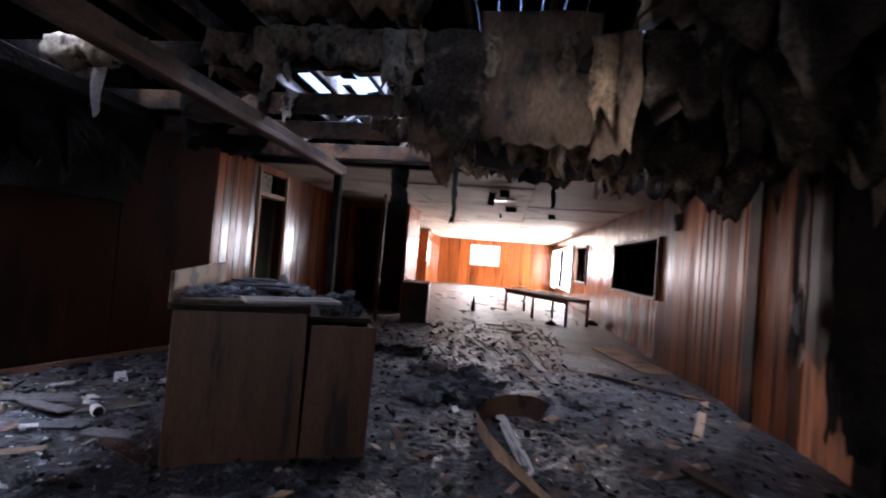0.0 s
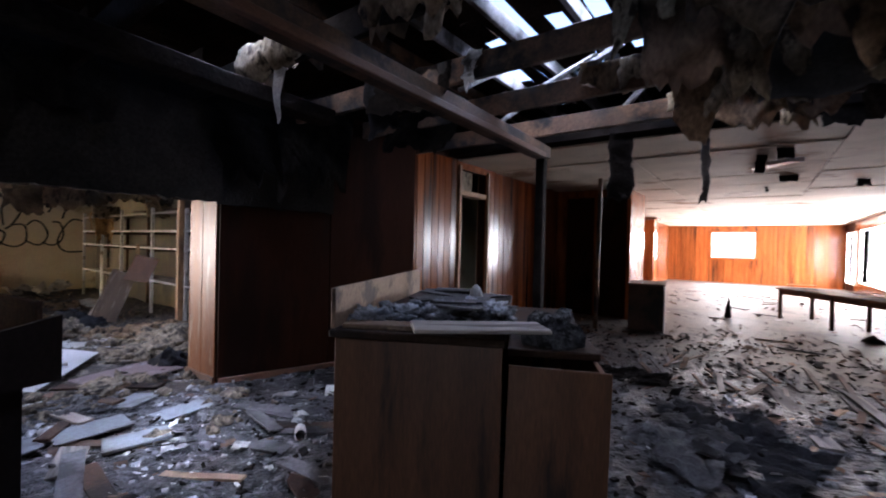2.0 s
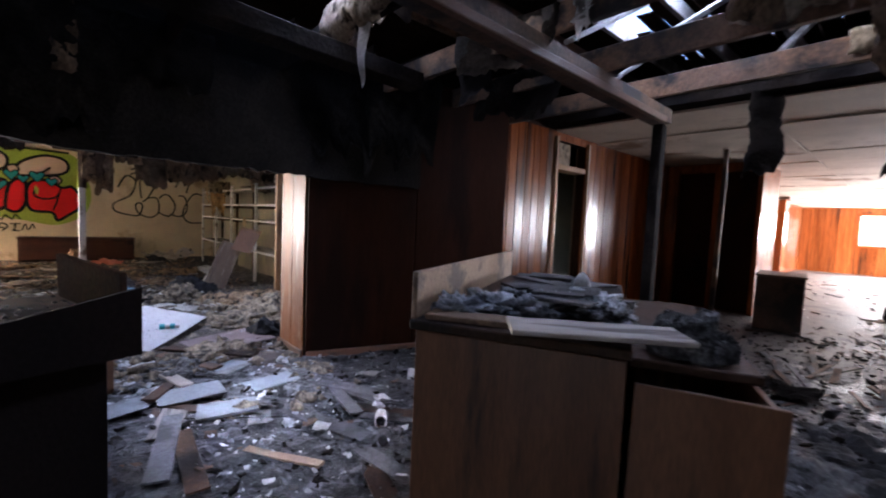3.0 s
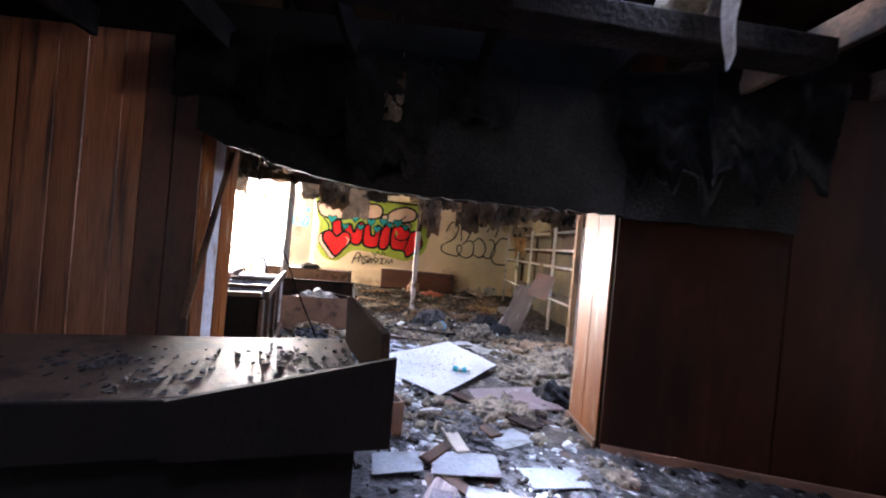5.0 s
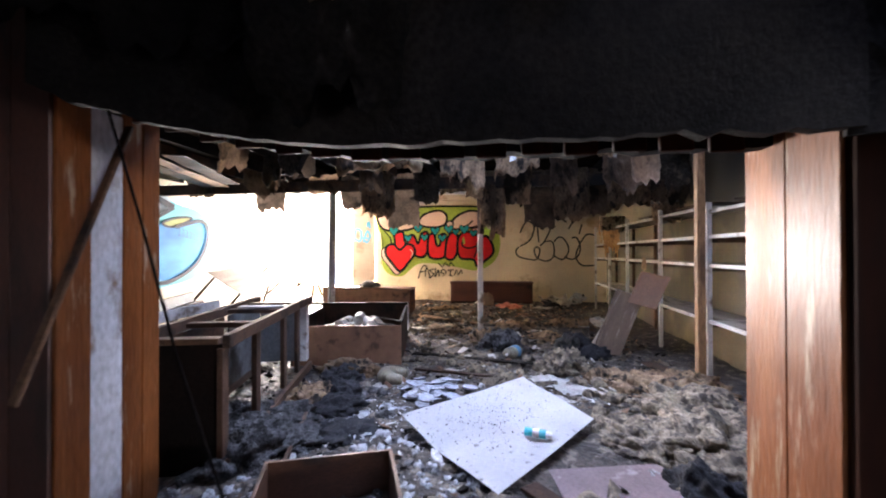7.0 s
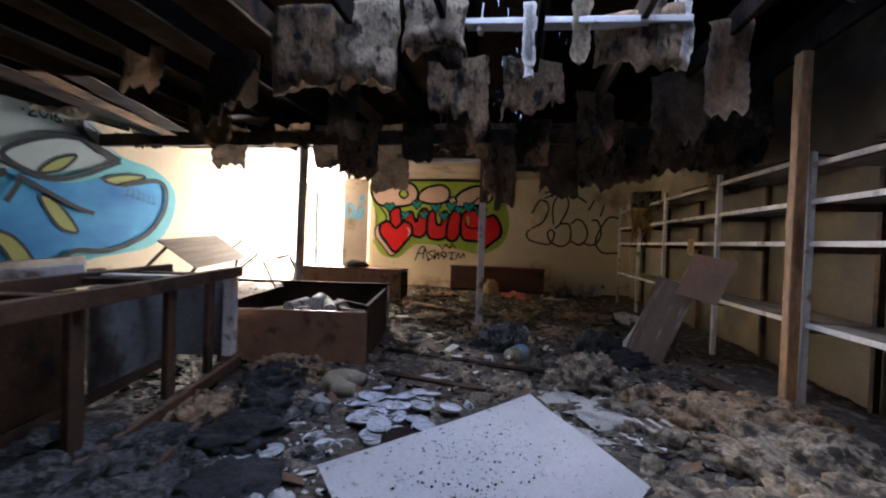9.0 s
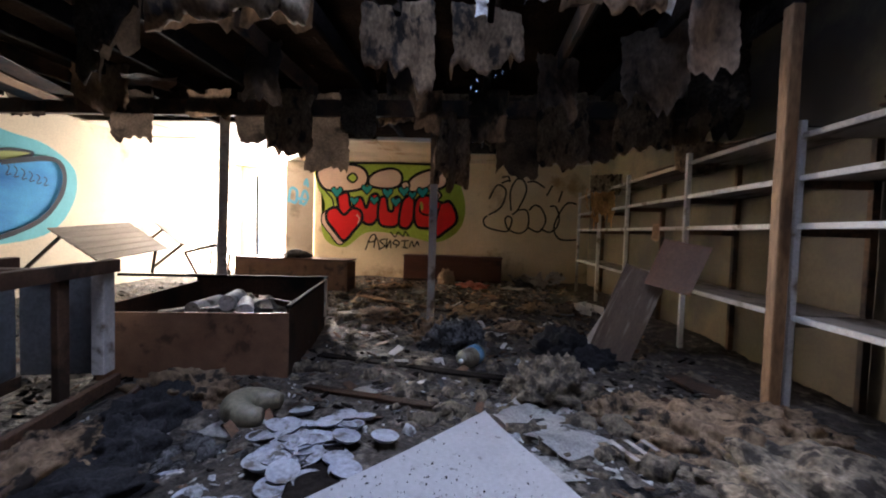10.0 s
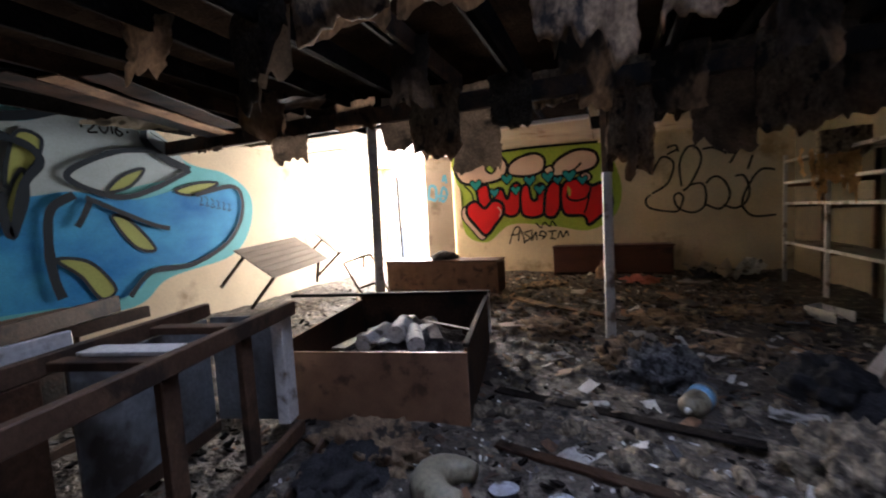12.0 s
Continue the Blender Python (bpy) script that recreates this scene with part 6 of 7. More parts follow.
for i, (x, y, sx, sy, sz) in enumerate(((-6.75, 0.95, 0.36, 0.24, 0.2), (-6.35, 1.05, 0.28, 0.2, 0.16), (-5.9, 1.15, 0.34, 0.26, 0.14), (-5.4, 1.5, 0.3, 0.3, 0.1), (-8.6, 3.85, 0.36, 0.26, 0.26), (-8.3, 4.05, 0.24, 0.2, 0.18), (-4.75, 4.0, 0.16, 0.24, 0.22), (-14.2, 4.2, 0.4, 0.3, 0.22))):
    heap(x, y, sx, sy, sz, M_CLOTH, BLACK, 860 + i, "bag", "bag", "black bags", i * 50, 0.3)
for i, (x, y, sx, sy, sz) in enumerate(((-3.95, 4.45, 0.12, 0.1, 0.1), (-13.8, 2.35, 0.22, 0.2, 0.36))):
    heap(x, y, sx, sy, sz, M_TANBOARD, "crumpled brown carton on the floor", 880 + i, "carton", "carton", "", 20, 0.25)
heap(-13.6, 2.95, 0.3, 0.3, 0.14, M_PINK, "pink rag on the rubble", 890, "rag", "rag", "", 0, 0.5)
# shirt with pale printed lines
ob = part("black_shirt", crumpled(0.5, 0.42, 910, 0.08, 0.01, 0.04), M_CLOTH)
ob.matrix_basis = pose(-6.5, 3.82, 0.03, 0, 0, 20)
tagged(ob, "folded black shirt with faded print in the rubble", "shirt")
for i in range(3):
    part("print", box_bm((-0.12 + 0.02 * i, -0.1 + 0.09 * i, 0.101), (0.1 - 0.03 * i, -0.07 + 0.09 * i, 0.104), 0.0), M_GREYPOST, ob, "faded print on black cloth")
# pile of white plates
plate_bm = bmesh.new()
bmesh.ops.create_cone(plate_bm, cap_ends=True, segments=20, radius1=0.055, radius2=0.08, depth=0.026)
for f in plate_bm.faces:
    f.smooth = False
bmesh.ops.inset_region(plate_bm, faces=[max(plate_bm.faces, key=lambda f: f.calc_center_median().z * 100 + f.calc_area())], thickness=0.022, depth=-0.008)
plate = part("plate", plate_bm, M_PLATE, m=pose(-6.5, 2.0, 0.06, 4, 3, 0))
tagged(plate, "white plate in a spilled heap on the floor", "plate", "white plates")
rng = random.Random(44)
for i in range(74):
    a, r = rng.uniform(0, 6.28), abs(rng.gauss(0, 0.28))
    x, y = -6.42 + r * math.cos(a) * 0.9, 2.02 + r * math.sin(a) * 0.8
    copy_thing(plate, pose(x, y, 0.06 + rng.uniform(0, 0.04), rng.uniform(-11, 11), rng.uniform(-11, 11), rng.uniform(0, 360)))
for i in range(12):
    copy_thing(plate, pose(-5.9 + rng.gauss(0, 0.25), 1.75 + rng.gauss(0, 0.2), 0.035, rng.uniform(-10, 10), rng.uniform(-10, 10), 0))


def tube(points, radius, segments=14):
    bm = bmesh.new()
    rings = []
    for k, p in enumerate(points):
        p = Vector(p)
        q = Vector(points[min(k + 1, len(points) - 1)]) - Vector(points[max(k - 1, 0)])
        f = q.to_track_quat('Z', 'Y').to_matrix()
        r = radius[k] if isinstance(radius, (list, tuple)) else radius
        rings.append([bm.verts.new(p + f @ Vector((math.cos(t) * r, math.sin(t) * r, 0))) for t in [2 * math.pi * s / segments for s in range(segments)]])
    for a, b in zip(rings, rings[1:]):
        for s in range(segments):
            bm.faces.new((a[s], a[(s + 1) % segments], b[(s + 1) % segments], b[s]))
    bm.faces.new(rings[0][::-1])
    bm.faces.new(rings[-1])
    for f in bm.faces:
        f.smooth = True
    return bm


arc = [(-6.78 + 0.13 * math.cos(a), 1.62 + 0.16 * math.sin(a), 0.11) for a in [math.radians(-200 + 20 * k) for k in range(12)]]
tagged(part("cushion", tube(arc, [0.05 + 0.05 * math.sin(math.pi * k / 11) for k in range(12)]), M_CREAMBAG), "cream U-shaped neck cushion on the floor", "cushion")
bt = thing("bottle", "clear plastic bottle with a blue label lying on the rubble", "bottle", pose(-8.25, 3.0, 0.11, 0, 0, -25))
part("body", tube([(0, 0, 0), (0.02, 0, 0), (0.2, 0, 0), (0.3, 0, 0.01), (0.36, 0, 0.01)], [0.05, 0.09, 0.09, 0.085, 0.03]), M_CREAMBAG, bt)
part("label", tube([(0.06, 0, 0), (0.1, 0, 0), (0.16, 0, 0)], [0.0925, 0.0925, 0.0925]), M_BLUELABEL, bt, "blue paper label")
part("cap", tube([(0.362, 0, 0.01), (0.385, 0, 0.01)], 0.022), M_WHITE, bt)
bk = part("wet_document", crumpled(0.62, 0.4, 930, 0.1, 0.02, 0.05), M_PAPER)
bk.matrix_basis = pose(-6.75, 3.4, 0.07, 0, 0, 40)
tagged(bk, "soggy white document spread on the floor", "document")
rng = random.Random(52)
PAPERS = [(-6.5, 3.55, 0.4), (-6.95, 3.72, 0.45), (-6.35, 3.3, 0.35), (-7.1, 3.35, 0.4), (-11.0, 4.6, 0.4), (-10.7, 4.3, 0.35), (-9.2, 3.2, 0.3), (-9.9, 2.7, 0.35), (-11.5, 2.2, 0.3), (-7.0, 1.25, 0.35), (-6.6, 1.5, 0.25), (-5.2, 2.3, 0.25), (-4.2, 2.6, 0.2),
          (-7.3, 2.2, 0.25), (-7.9, 2.3, 0.3), (-8.1, 3.5, 0.3), (-9.0, 1.9, 0.25), (-12.3, 1.9, 0.35), (-13.4, 3.8, 0.5), (-3.2, 3.4, 0.2), (-2.6, 3.2, 0.22), (-2.9, 4.3, 0.2), (-3.4, 2.6, 0.25), (-2.2, 3.5, 0.15)]
for i, (x, y, s) in enumerate(PAPERS):
    ob = part("paper_scrap", crumpled(s, s * 0.7, 940 + i, 0.06, 0.003, 0.04), M_PAPER)
    ob.matrix_basis = pose(x, y, 0.055, 0, 0, i * 53)
    tagged(ob, "crumpled dirty white paper on the rubble", "paper", "paper scraps")
ob = part("bent_sheet", crumpled(1.0, 0.7, 970, 0.5, 0.008, 0.06), M_PALEPLANK)
ob.matrix_basis = pose(-14.1, 4.35, 0.03, 0, 0, 30)
tagged(ob, "bent sheet of pale board by the graffiti wall", "sheet")
ob = part("white_sheet", crumpled(0.35, 0.4, 971, 0.35, 0.01, 0.05), M_PAPER)
ob.matrix_basis = pose(-13.9, 4.8, 0.2, 30, 20, 60)
tagged(ob, "white torn board with a round hole in the corner", "sheet")
cb = thing("carton", "crushed white carton on the rubble", "carton", pose(-11.0, 4.55, 0.03, 4, 3, 30))
part("side", box_bm((0, 0, 0), (0.36, 0.01, 0.16), 0.002), M_PAPER, cb)
part("side", box_bm((0, 0.25, 0), (0.36, 0.26, 0.14), 0.002), M_PAPER, cb)
part("end", box_bm((0, 0.01, 0), (0.01, 0.25, 0.16), 0.002), M_PAPER, cb)
part("flap", box_bm((0, 0, 0), (0.36, 0.14, 0.006), 0.001), M_PAPER, cb, m=pose(0, 0.0, 0.16, -35, 0, 0))
for i, (x, y, w, d, turn) in enumerate(((-3.28, 2.42, 0.3, 0.34, 6), (-3.3, 2.9, 0.32, 0.46, -5), (-3.2, 3.5, 0.26, 0.42, 8), (-3.75, 3.3, 0.3, 0.36, 30), (-2.85, 3.05, 0.28, 0.4, -14))):
    ob = part("floor_panel", box_bm((-w / 2, -d / 2, 0), (w / 2, d / 2, 0.01), 0.002, 0.01, random.Random(70 + i)), M_PEELDIM, m=pose(x, y, 0.07, 2, -2, turn))
    tagged(ob, "pale flat board lying in the opening", "board", "pale floor boards")
# stick and cable by the opening's jamb
ob = part("stick", bar((-4.05, 0.8, 2.22), (-3.5, 0.8, 0.9), 0.05, 0.02), M_JOIST)
tagged(ob, "thin lath leaning against the opening's side", "lath")
ob = part("cable", tube([(-3.62, 1.12, 2.15), (-3.55, 1.35, 1.65), (-3.42, 1.62, 1.15), (-3.32, 1.9, 0.65), (-3.2, 2.15, 0.05)], 0.006, 8), M_CHAR)
tagged(ob, "black cable hanging by the opening", "cable")


# ---- painting on the walls ----
def smooth_line(points, closed, per=10):
    n = len(points)
    out = []
    spans = n if closed else n - 1
    for i in range(spans):
        p = [Vector(points[(i + k) % n] if closed else points[min(max(i + k, 0), n - 1)]) for k in (-1, 0, 1, 2)]
        for s in range(per):
            t = s / per
            out.append(0.5 * (2 * p[1] + (p[2] - p[0]) * t + (2 * p[0] - 5 * p[1] + 4 * p[2] - p[3]) * t * t + (3 * p[1] - p[0] - 3 * p[2] + p[3]) * t ** 3))
    if not closed:
        out.append(Vector(points[-1]))
    return out


class Spray:
    """Paint on one wall. put(u, v, d) gives the place of wall point (u, v) at d off the wall."""

    def __init__(self, parent, put):
        self.parent, self.put, self.level = parent, put, 0

    def off(self):
        self.level += 1
        return 0.0015 + 0.0008 * self.level

    def fill(self, points, material, label="", soft=True):
        d = self.off()
        line = smooth_line([(*p, 0) for p in points], True, 7) if soft else [Vector((*p, 0)) for p in points]
        bm = bmesh.new()
        f = bm.faces.new([bm.verts.new(self.put(p.x, p.y, d)) for p in line])
        bmesh.ops.triangulate(bm, faces=[f])
        return part("paint", bm, material, self.parent, label)

    def line(self, points, width, material, closed=False, label=""):
        d = self.off()
        line = smooth_line([(*p, 0) for p in points], closed, 9)
        bm = bmesh.new()
        n = len(line)
        rows = []
        for i, p in enumerate(line):
            a = line[(i - 1) % n] if closed or i else p
            b = line[(i + 1) % n] if closed or i < n - 1 else p
            t = (b - a).normalized() if (b - a).length > 1e-6 else Vector((1, 0, 0))
            s = Vector((-t.y, t.x, 0)) * width * 0.5 * (1 + 0.15 * noise.noise(p * 5))
            rows.append((bm.verts.new(self.put(p.x + s.x, p.y + s.y, d)), bm.verts.new(self.put(p.x - s.x, p.y - s.y, d))))
        for a, b in zip(rows, rows[1:] + (rows[:1] if closed else [])):
            bm.faces.new((a[0], a[1], b[1], b[0]))
        return part("paint_line", bm, material, self.parent, label)


def shifted(points, dx, dy, k=1.0):
    return [(x * k + dx, y * k + dy) for x, y in points]


HEART = [(0, -0.5), (-0.28, -0.22), (-0.48, 0.05), (-0.45, 0.3), (-0.22, 0.38), (0, 0.2), (0.22, 0.38), (0.45, 0.3), (0.48, 0.05), (0.28, -0.22)]
wall_g = bpy.data.objects["wall_graffiti"]
g = Spray(wall_g, lambda u, v, d: (-15.0 + d, u, v))
# green ground
g.fill([(-1.1, 2.95), (0.25, 2.96), (1.42, 2.94), (2.32, 2.88), (2.63, 2.28), (2.71, 1.72), (2.52, 1.24), (1.98, 0.97), (1.23, 1.1), (0.24, 1.18), (-0.35, 0.78), (-0.85, 0.91), (-1.01, 1.35), (-0.92, 1.91), (-1.13, 2.35)], P_GREEN)
# pale upper row of round letters
for pts in ([(-1.15, 2.63), (-1.02, 2.79), (-0.6, 2.9), (-0.03, 2.86), (0.19, 2.62), (0.08, 2.32), (-0.35, 2.21), (-0.93, 2.26)], [(0.23, 2.57), (0.44, 2.74), (0.84, 2.82), (1.07, 2.67), (1.02, 2.4), (0.69, 2.3), (0.26, 2.37)],
            [(1.22, 2.44), (1.41, 2.65), (1.79, 2.8), (2.15, 2.73), (2.24, 2.51), (2.08, 2.34), (1.59, 2.25), (1.21, 2.26)]):
    g.fill(pts, P_BLUSH)
    g.line(pts, 0.07, P_BLACK, True)
g.fill([(-0.34, 2.56), (-0.2, 2.68), (-0.08, 2.56), (-0.2, 2.44)], P_GREEN)
g.line([(-0.34, 2.56), (-0.2, 2.68), (-0.08, 2.56), (-0.2, 2.44)], 0.05, P_BLACK, True)
g.line([(1.88, 2.5), (1.72, 2.36), (1.5, 2.3)], 0.05, P_BLACK)
for pts in ([(1.06, 2.42), (1.2, 2.5), (1.28, 2.38), (1.16, 2.27)], [(1.85, 2.22), (2.0, 2.28), (2.1, 2.16), (1.98, 2.06)]):
    g.fill(pts, P_BLUSH)
    g.line(pts, 0.05, P_BLACK, True)
# red lower row
REDS = ([(-0.57, 2.09), (-0.32, 2.17), (-0.25, 1.86), (-0.12, 1.62), (-0.5, 1.58), (-0.57, 1.88)], [(-0.16, 1.99), (0.04, 2.06), (0.17, 1.8), (0.28, 2.1), (0.46, 2.15), (0.52, 1.81), (0.4, 1.43), (0.15, 1.4), (-0.1, 1.65)],
        [(0.52, 2.03), (0.68, 2.09), (0.75, 1.77), (0.87, 1.76), (0.9, 2.07), (1.05, 2.06), (1.12, 1.7), (0.96, 1.36), (0.58, 1.36), (0.48, 1.61)], [(1.11, 1.99), (1.27, 2.14), (1.41, 2.03), (1.4, 1.56), (1.26, 1.31), (1.05, 1.36), (1.04, 1.64)],
        [(1.5, 2.08), (1.83, 2.15), (2.1, 1.98), (2.3, 2.02), (2.47, 1.78), (2.49, 1.49), (2.23, 1.25), (2.01, 1.1), (1.9, 1.3), (1.5, 1.36), (1.41, 1.75)])
for pts in REDS:
    g.fill(pts, P_RED)
    g.line(pts, 0.075, P_BLACK, True)
g.line([(1.6, 1.96), (1.56, 1.75), (1.72, 1.66), (1.95, 1.7), (2.04, 1.82)], 0.05, P_BLACK)
g.fill([(1.58, 2.0), (1.64, 1.9), (1.62, 1.76), (1.57, 1.86)], P_GREEN)
g.line([(2.08, 1.96), (2.0, 1.6), (1.92, 1.36)], 0.045, P_BLACK)
HEARTBIG = shifted(HEART, -0.4, 1.42, 0.96)
g.fill(shifted(HEART, -0.5, 1.34, 1.02), P_BLUSH)
g.line(shifted(HEART, -0.5, 1.34, 1.02), 0.035, P_BLACK, True)
g.fill(HEARTBIG, P_RED)
g.line(HEARTBIG, 0.08, P_BLACK, True)
g.line([(-0.08, 1.62), (0.0, 1.52), (-0.04, 1.38)], 0.03, P_BLUSH)
g.line([(-0.9, 2.2), (-0.72, 2.0), (-0.68, 1.8)], 0.04, P_BLACK)
for x, y, k in ((-0.6, 2.2, 0.3), (0.18, 2.28, 0.28), (-0.14, 1.98, 0.24), (0.38, 2.0, 0.24), (0.72, 2.2, 0.28), (1.14, 2.25, 0.28), (0.94, 1.98, 0.26), (1.62, 2.24, 0.3), (1.9, 2.12, 0.24), (1.36, 2.16, 0.22)):
    g.fill(shifted(HEART, x, y, k), P_TEAL)
    g.line(shifted(HEART, x, y, k), 0.03, P_BLACK, True)
g.line([(-0.3, 2.93), (0.9, 2.95), (2.25, 2.92)], 0.06, P_BLACK)
# black tags
for pts in ([(0.18, 0.72), (0.32, 1.08), (0.44, 1.1), (0.4, 0.95), (0.22, 0.92)], [(0.4, 0.78), (0.46, 1.05), (0.56, 0.72)], [(0.7, 1.02), (0.55, 0.96), (0.68, 0.84), (0.52, 0.74)], [(0.74, 1.05), (0.72, 0.78), (0.82, 0.98), (0.84, 0.78)], [(1.0, 0.88), (0.9, 0.9), (0.96, 1.0), (1.06, 0.92), (0.96, 0.8)],
            [(0.82, 1.2), (0.95, 1.08), (1.02, 1.2), (1.15, 1.1), (1.2, 1.22), (1.3, 1.1)], [(1.1, 0.98), (1.3, 0.99)], [(1.2, 0.99), (1.19, 0.8)], [(1.14, 0.82), (1.28, 0.8)], [(1.32, 0.82), (1.38, 0.98), (1.44, 0.84), (1.52, 0.98), (1.56, 0.86)]):
    g.line(pts, 0.035, P_BLACK)
# grey outline letters
for pts in ([(3.6, 2.64), (3.76, 2.67), (3.81, 2.53)], [(3.6, 2.5), (3.78, 2.58)], [(3.27, 1.68), (3.18, 1.57), (3.26, 1.4), (3.59, 1.31), (3.8, 1.32), (3.89, 1.58), (3.8, 1.68), (3.72, 1.59), (3.8, 1.37), (4.06, 1.26), (4.27, 1.38), (4.3, 1.67), (4.22, 1.85), (3.99, 1.83)],
            [(3.86, 1.82), (3.83, 2.29), (3.97, 2.6), (4.14, 2.58), (4.22, 2.31), (4.03, 1.86), (3.89, 1.72)], [(4.3, 1.84), (4.44, 1.97), (4.6, 1.9), (4.72, 1.64), (4.66, 1.41), (4.52, 1.31), (4.3, 1.41)],
            [(4.81, 1.95), (4.96, 1.94), (5.05, 1.67), (4.99, 1.42), (4.81, 1.31), (4.6, 1.39)], [(5.47, 2.02), (5.24, 2.04), (5.05, 1.78), (4.93, 1.4), (5.1, 1.14), (5.49, 1.14)], [(4.24, 2.54), (4.44, 2.55), (4.67, 2.41)],
            [(4.72, 2.21), (4.86, 2.47)], [(5.02, 2.06), (5.1, 2.34)], [(3.3, 2.1), (3.5, 2.45), (3.72, 2.3), (3.6, 1.9), (3.3, 1.7)]):
    g.line(pts, 0.045, P_GREYLINE)

wall_b = bpy.data.objects["wall_blue"]
b = Spray(wall_b, lambda u, v, d: (u, -3.95 + d, v))
b.fill([(-5.2, 2.9), (-6.6, 3.1), (-8.49, 3.27), (-9.2, 3.15), (-9.86, 2.6), (-10.61, 2.46), (-11.12, 2.1), (-11.06, 1.5), (-10.57, 1.0), (-9.37, 0.78), (-8.8, 0.45), (-7.4, 0.5), (-5.2, 0.6)], P_AQUA)
b.fill([(-5.4, 2.75), (-7.61, 2.84), (-8.29, 3.1), (-9.2, 3.13), (-9.85, 2.48), (-9.02, 2.17), (-8.19, 2.0), (-7.4, 1.9), (-5.4, 1.9)], P_PALEGREY)
b.fill([(-5.4, 1.95), (-7.52, 1.98), (-8.23, 2.07), (-8.99, 1.98), (-9.71, 2.16), (-10.59, 2.24), (-10.92, 2.04), (-10.87, 1.62), (-10.53, 1.23), (-9.99, 0.99), (-9.21, 0.95), (-8.72, 0.62), (-7.4, 0.66), (-5.4, 0.7)], P_BLUE)
for pts in ([(-8.63, 2.08), (-8.84, 2.31), (-9.16, 2.43), (-8.94, 2.17)], [(-8.65, 1.73), (-8.88, 1.68), (-9.2, 1.25), (-8.92, 1.3)], [(-9.61, 2.13), (-10.03, 2.27), (-10.42, 2.28), (-9.9, 2.07)],
            [(-7.96, 1.23), (-8.32, 1.15), (-8.59, 0.76), (-8.4, 0.65), (-8.2, 0.98)], [(-7.58, 2.11), (-7.87, 2.39), (-7.96, 2.7), (-7.72, 2.72)], [(-7.55, 1.9), (-7.6, 1.58), (-7.76, 1.99), (-7.74, 2.32)], [(-6.4, 2.4), (-6.8, 2.7), (-7.1, 2.3), (-6.7, 2.0)]):
    b.fill(pts, P_OLIVE)
    b.line(pts, 0.045, P_NAVY, True)
for pts, w in (([(-8.76, 0.61), (-9.12, 0.92), (-9.77, 0.94), (-10.47, 1.22), (-10.83, 1.63), (-10.91, 2.04), (-10.69, 2.24), (-9.95, 2.07)], 0.06), ([(-6.0, 2.7), (-7.62, 2.9), (-8.29, 3.12), (-9.13, 3.19), (-9.21, 2.84), (-9.49, 2.62), (-9.9, 2.47)], 0.09),
               ([(-9.9, 2.47), (-9.26, 2.14), (-8.77, 2.01), (-8.25, 2.18), (-8.23, 2.35), (-8.76, 2.63), (-9.32, 2.73)], 0.06), ([(-8.23, 2.03), (-7.97, 1.85), (-7.9, 1.45), (-7.91, 1.03), (-7.97, 0.74)], 0.08), ([(-8.35, 2.0), (-9.12, 1.64), (-9.45, 1.54)], 0.05),
               ([(-8.4, 1.95), (-8.3, 1.75), (-8.22, 1.62)], 0.06), ([(-7.3, 2.75), (-7.6, 2.68), (-7.84, 2.58), (-7.92, 2.4), (-7.73, 2.12), (-7.57, 1.54), (-7.5, 2.05)], 0.07), ([(-7.4, 1.2), (-6.9, 1.6), (-6.4, 1.3), (-6.0, 0.9)], 0.07), ([(-9.3, 2.98), (-9.6, 2.85), (-9.85, 2.95), (-9.9, 2.7)], 0.012)):
    b.line(pts, w * 1.35, P_NAVY)
# the year and a small tag, in black
for pts in ([(-8.48, 3.0), (-8.54, 3.04), (-8.57, 2.98), (-8.47, 2.86), (-8.59, 2.87)], [(-8.66, 3.02), (-8.61, 2.94), (-8.67, 2.87), (-8.72, 2.95)], [(-8.76, 3.03), (-8.77, 2.87)], [(-8.87, 3.02), (-8.81, 2.92), (-8.85, 2.86), (-8.9, 2.9), (-8.83, 2.94)]):
    b.line(pts, 0.028, P_BLACK, pts[0] == (-8.66, 3.02))
for u, v in ((-8.4, 2.92), (-8.97, 2.93)):
    b.fill([(u, v - 0.02), (u + 0.02, v), (u, v + 0.02), (u - 0.02, v)], P_BLACK)
for i in range(6):
    u = -10.0 - 0.11 * i
    b.line([(u, 2.08 - 0.03 * i), (u - 0.05, 2.0 - 0.02 * i), (u - 0.01, 1.9 - 0.02 * i), (u - 0.08, 1.92 - 0.02 * i)], 0.014, P_NAVY)
wall_s = bpy.data.objects["wall_shelves"]
s = Spray(wall_s, lambda u, v, d: (u, 5.8 - d, v))
for pts in ([(-10.4, 2.6), (-10.15, 2.75), (-10.2, 2.45), (-10.0, 2.65)], [(-9.8, 2.7), (-9.6, 2.75), (-9.65, 2.4), (-9.5, 2.35)], [(-9.4, 2.6), (-9.3, 2.4), (-9.2, 2.6)]):
    s.line(pts, 0.035, P_BLACK)
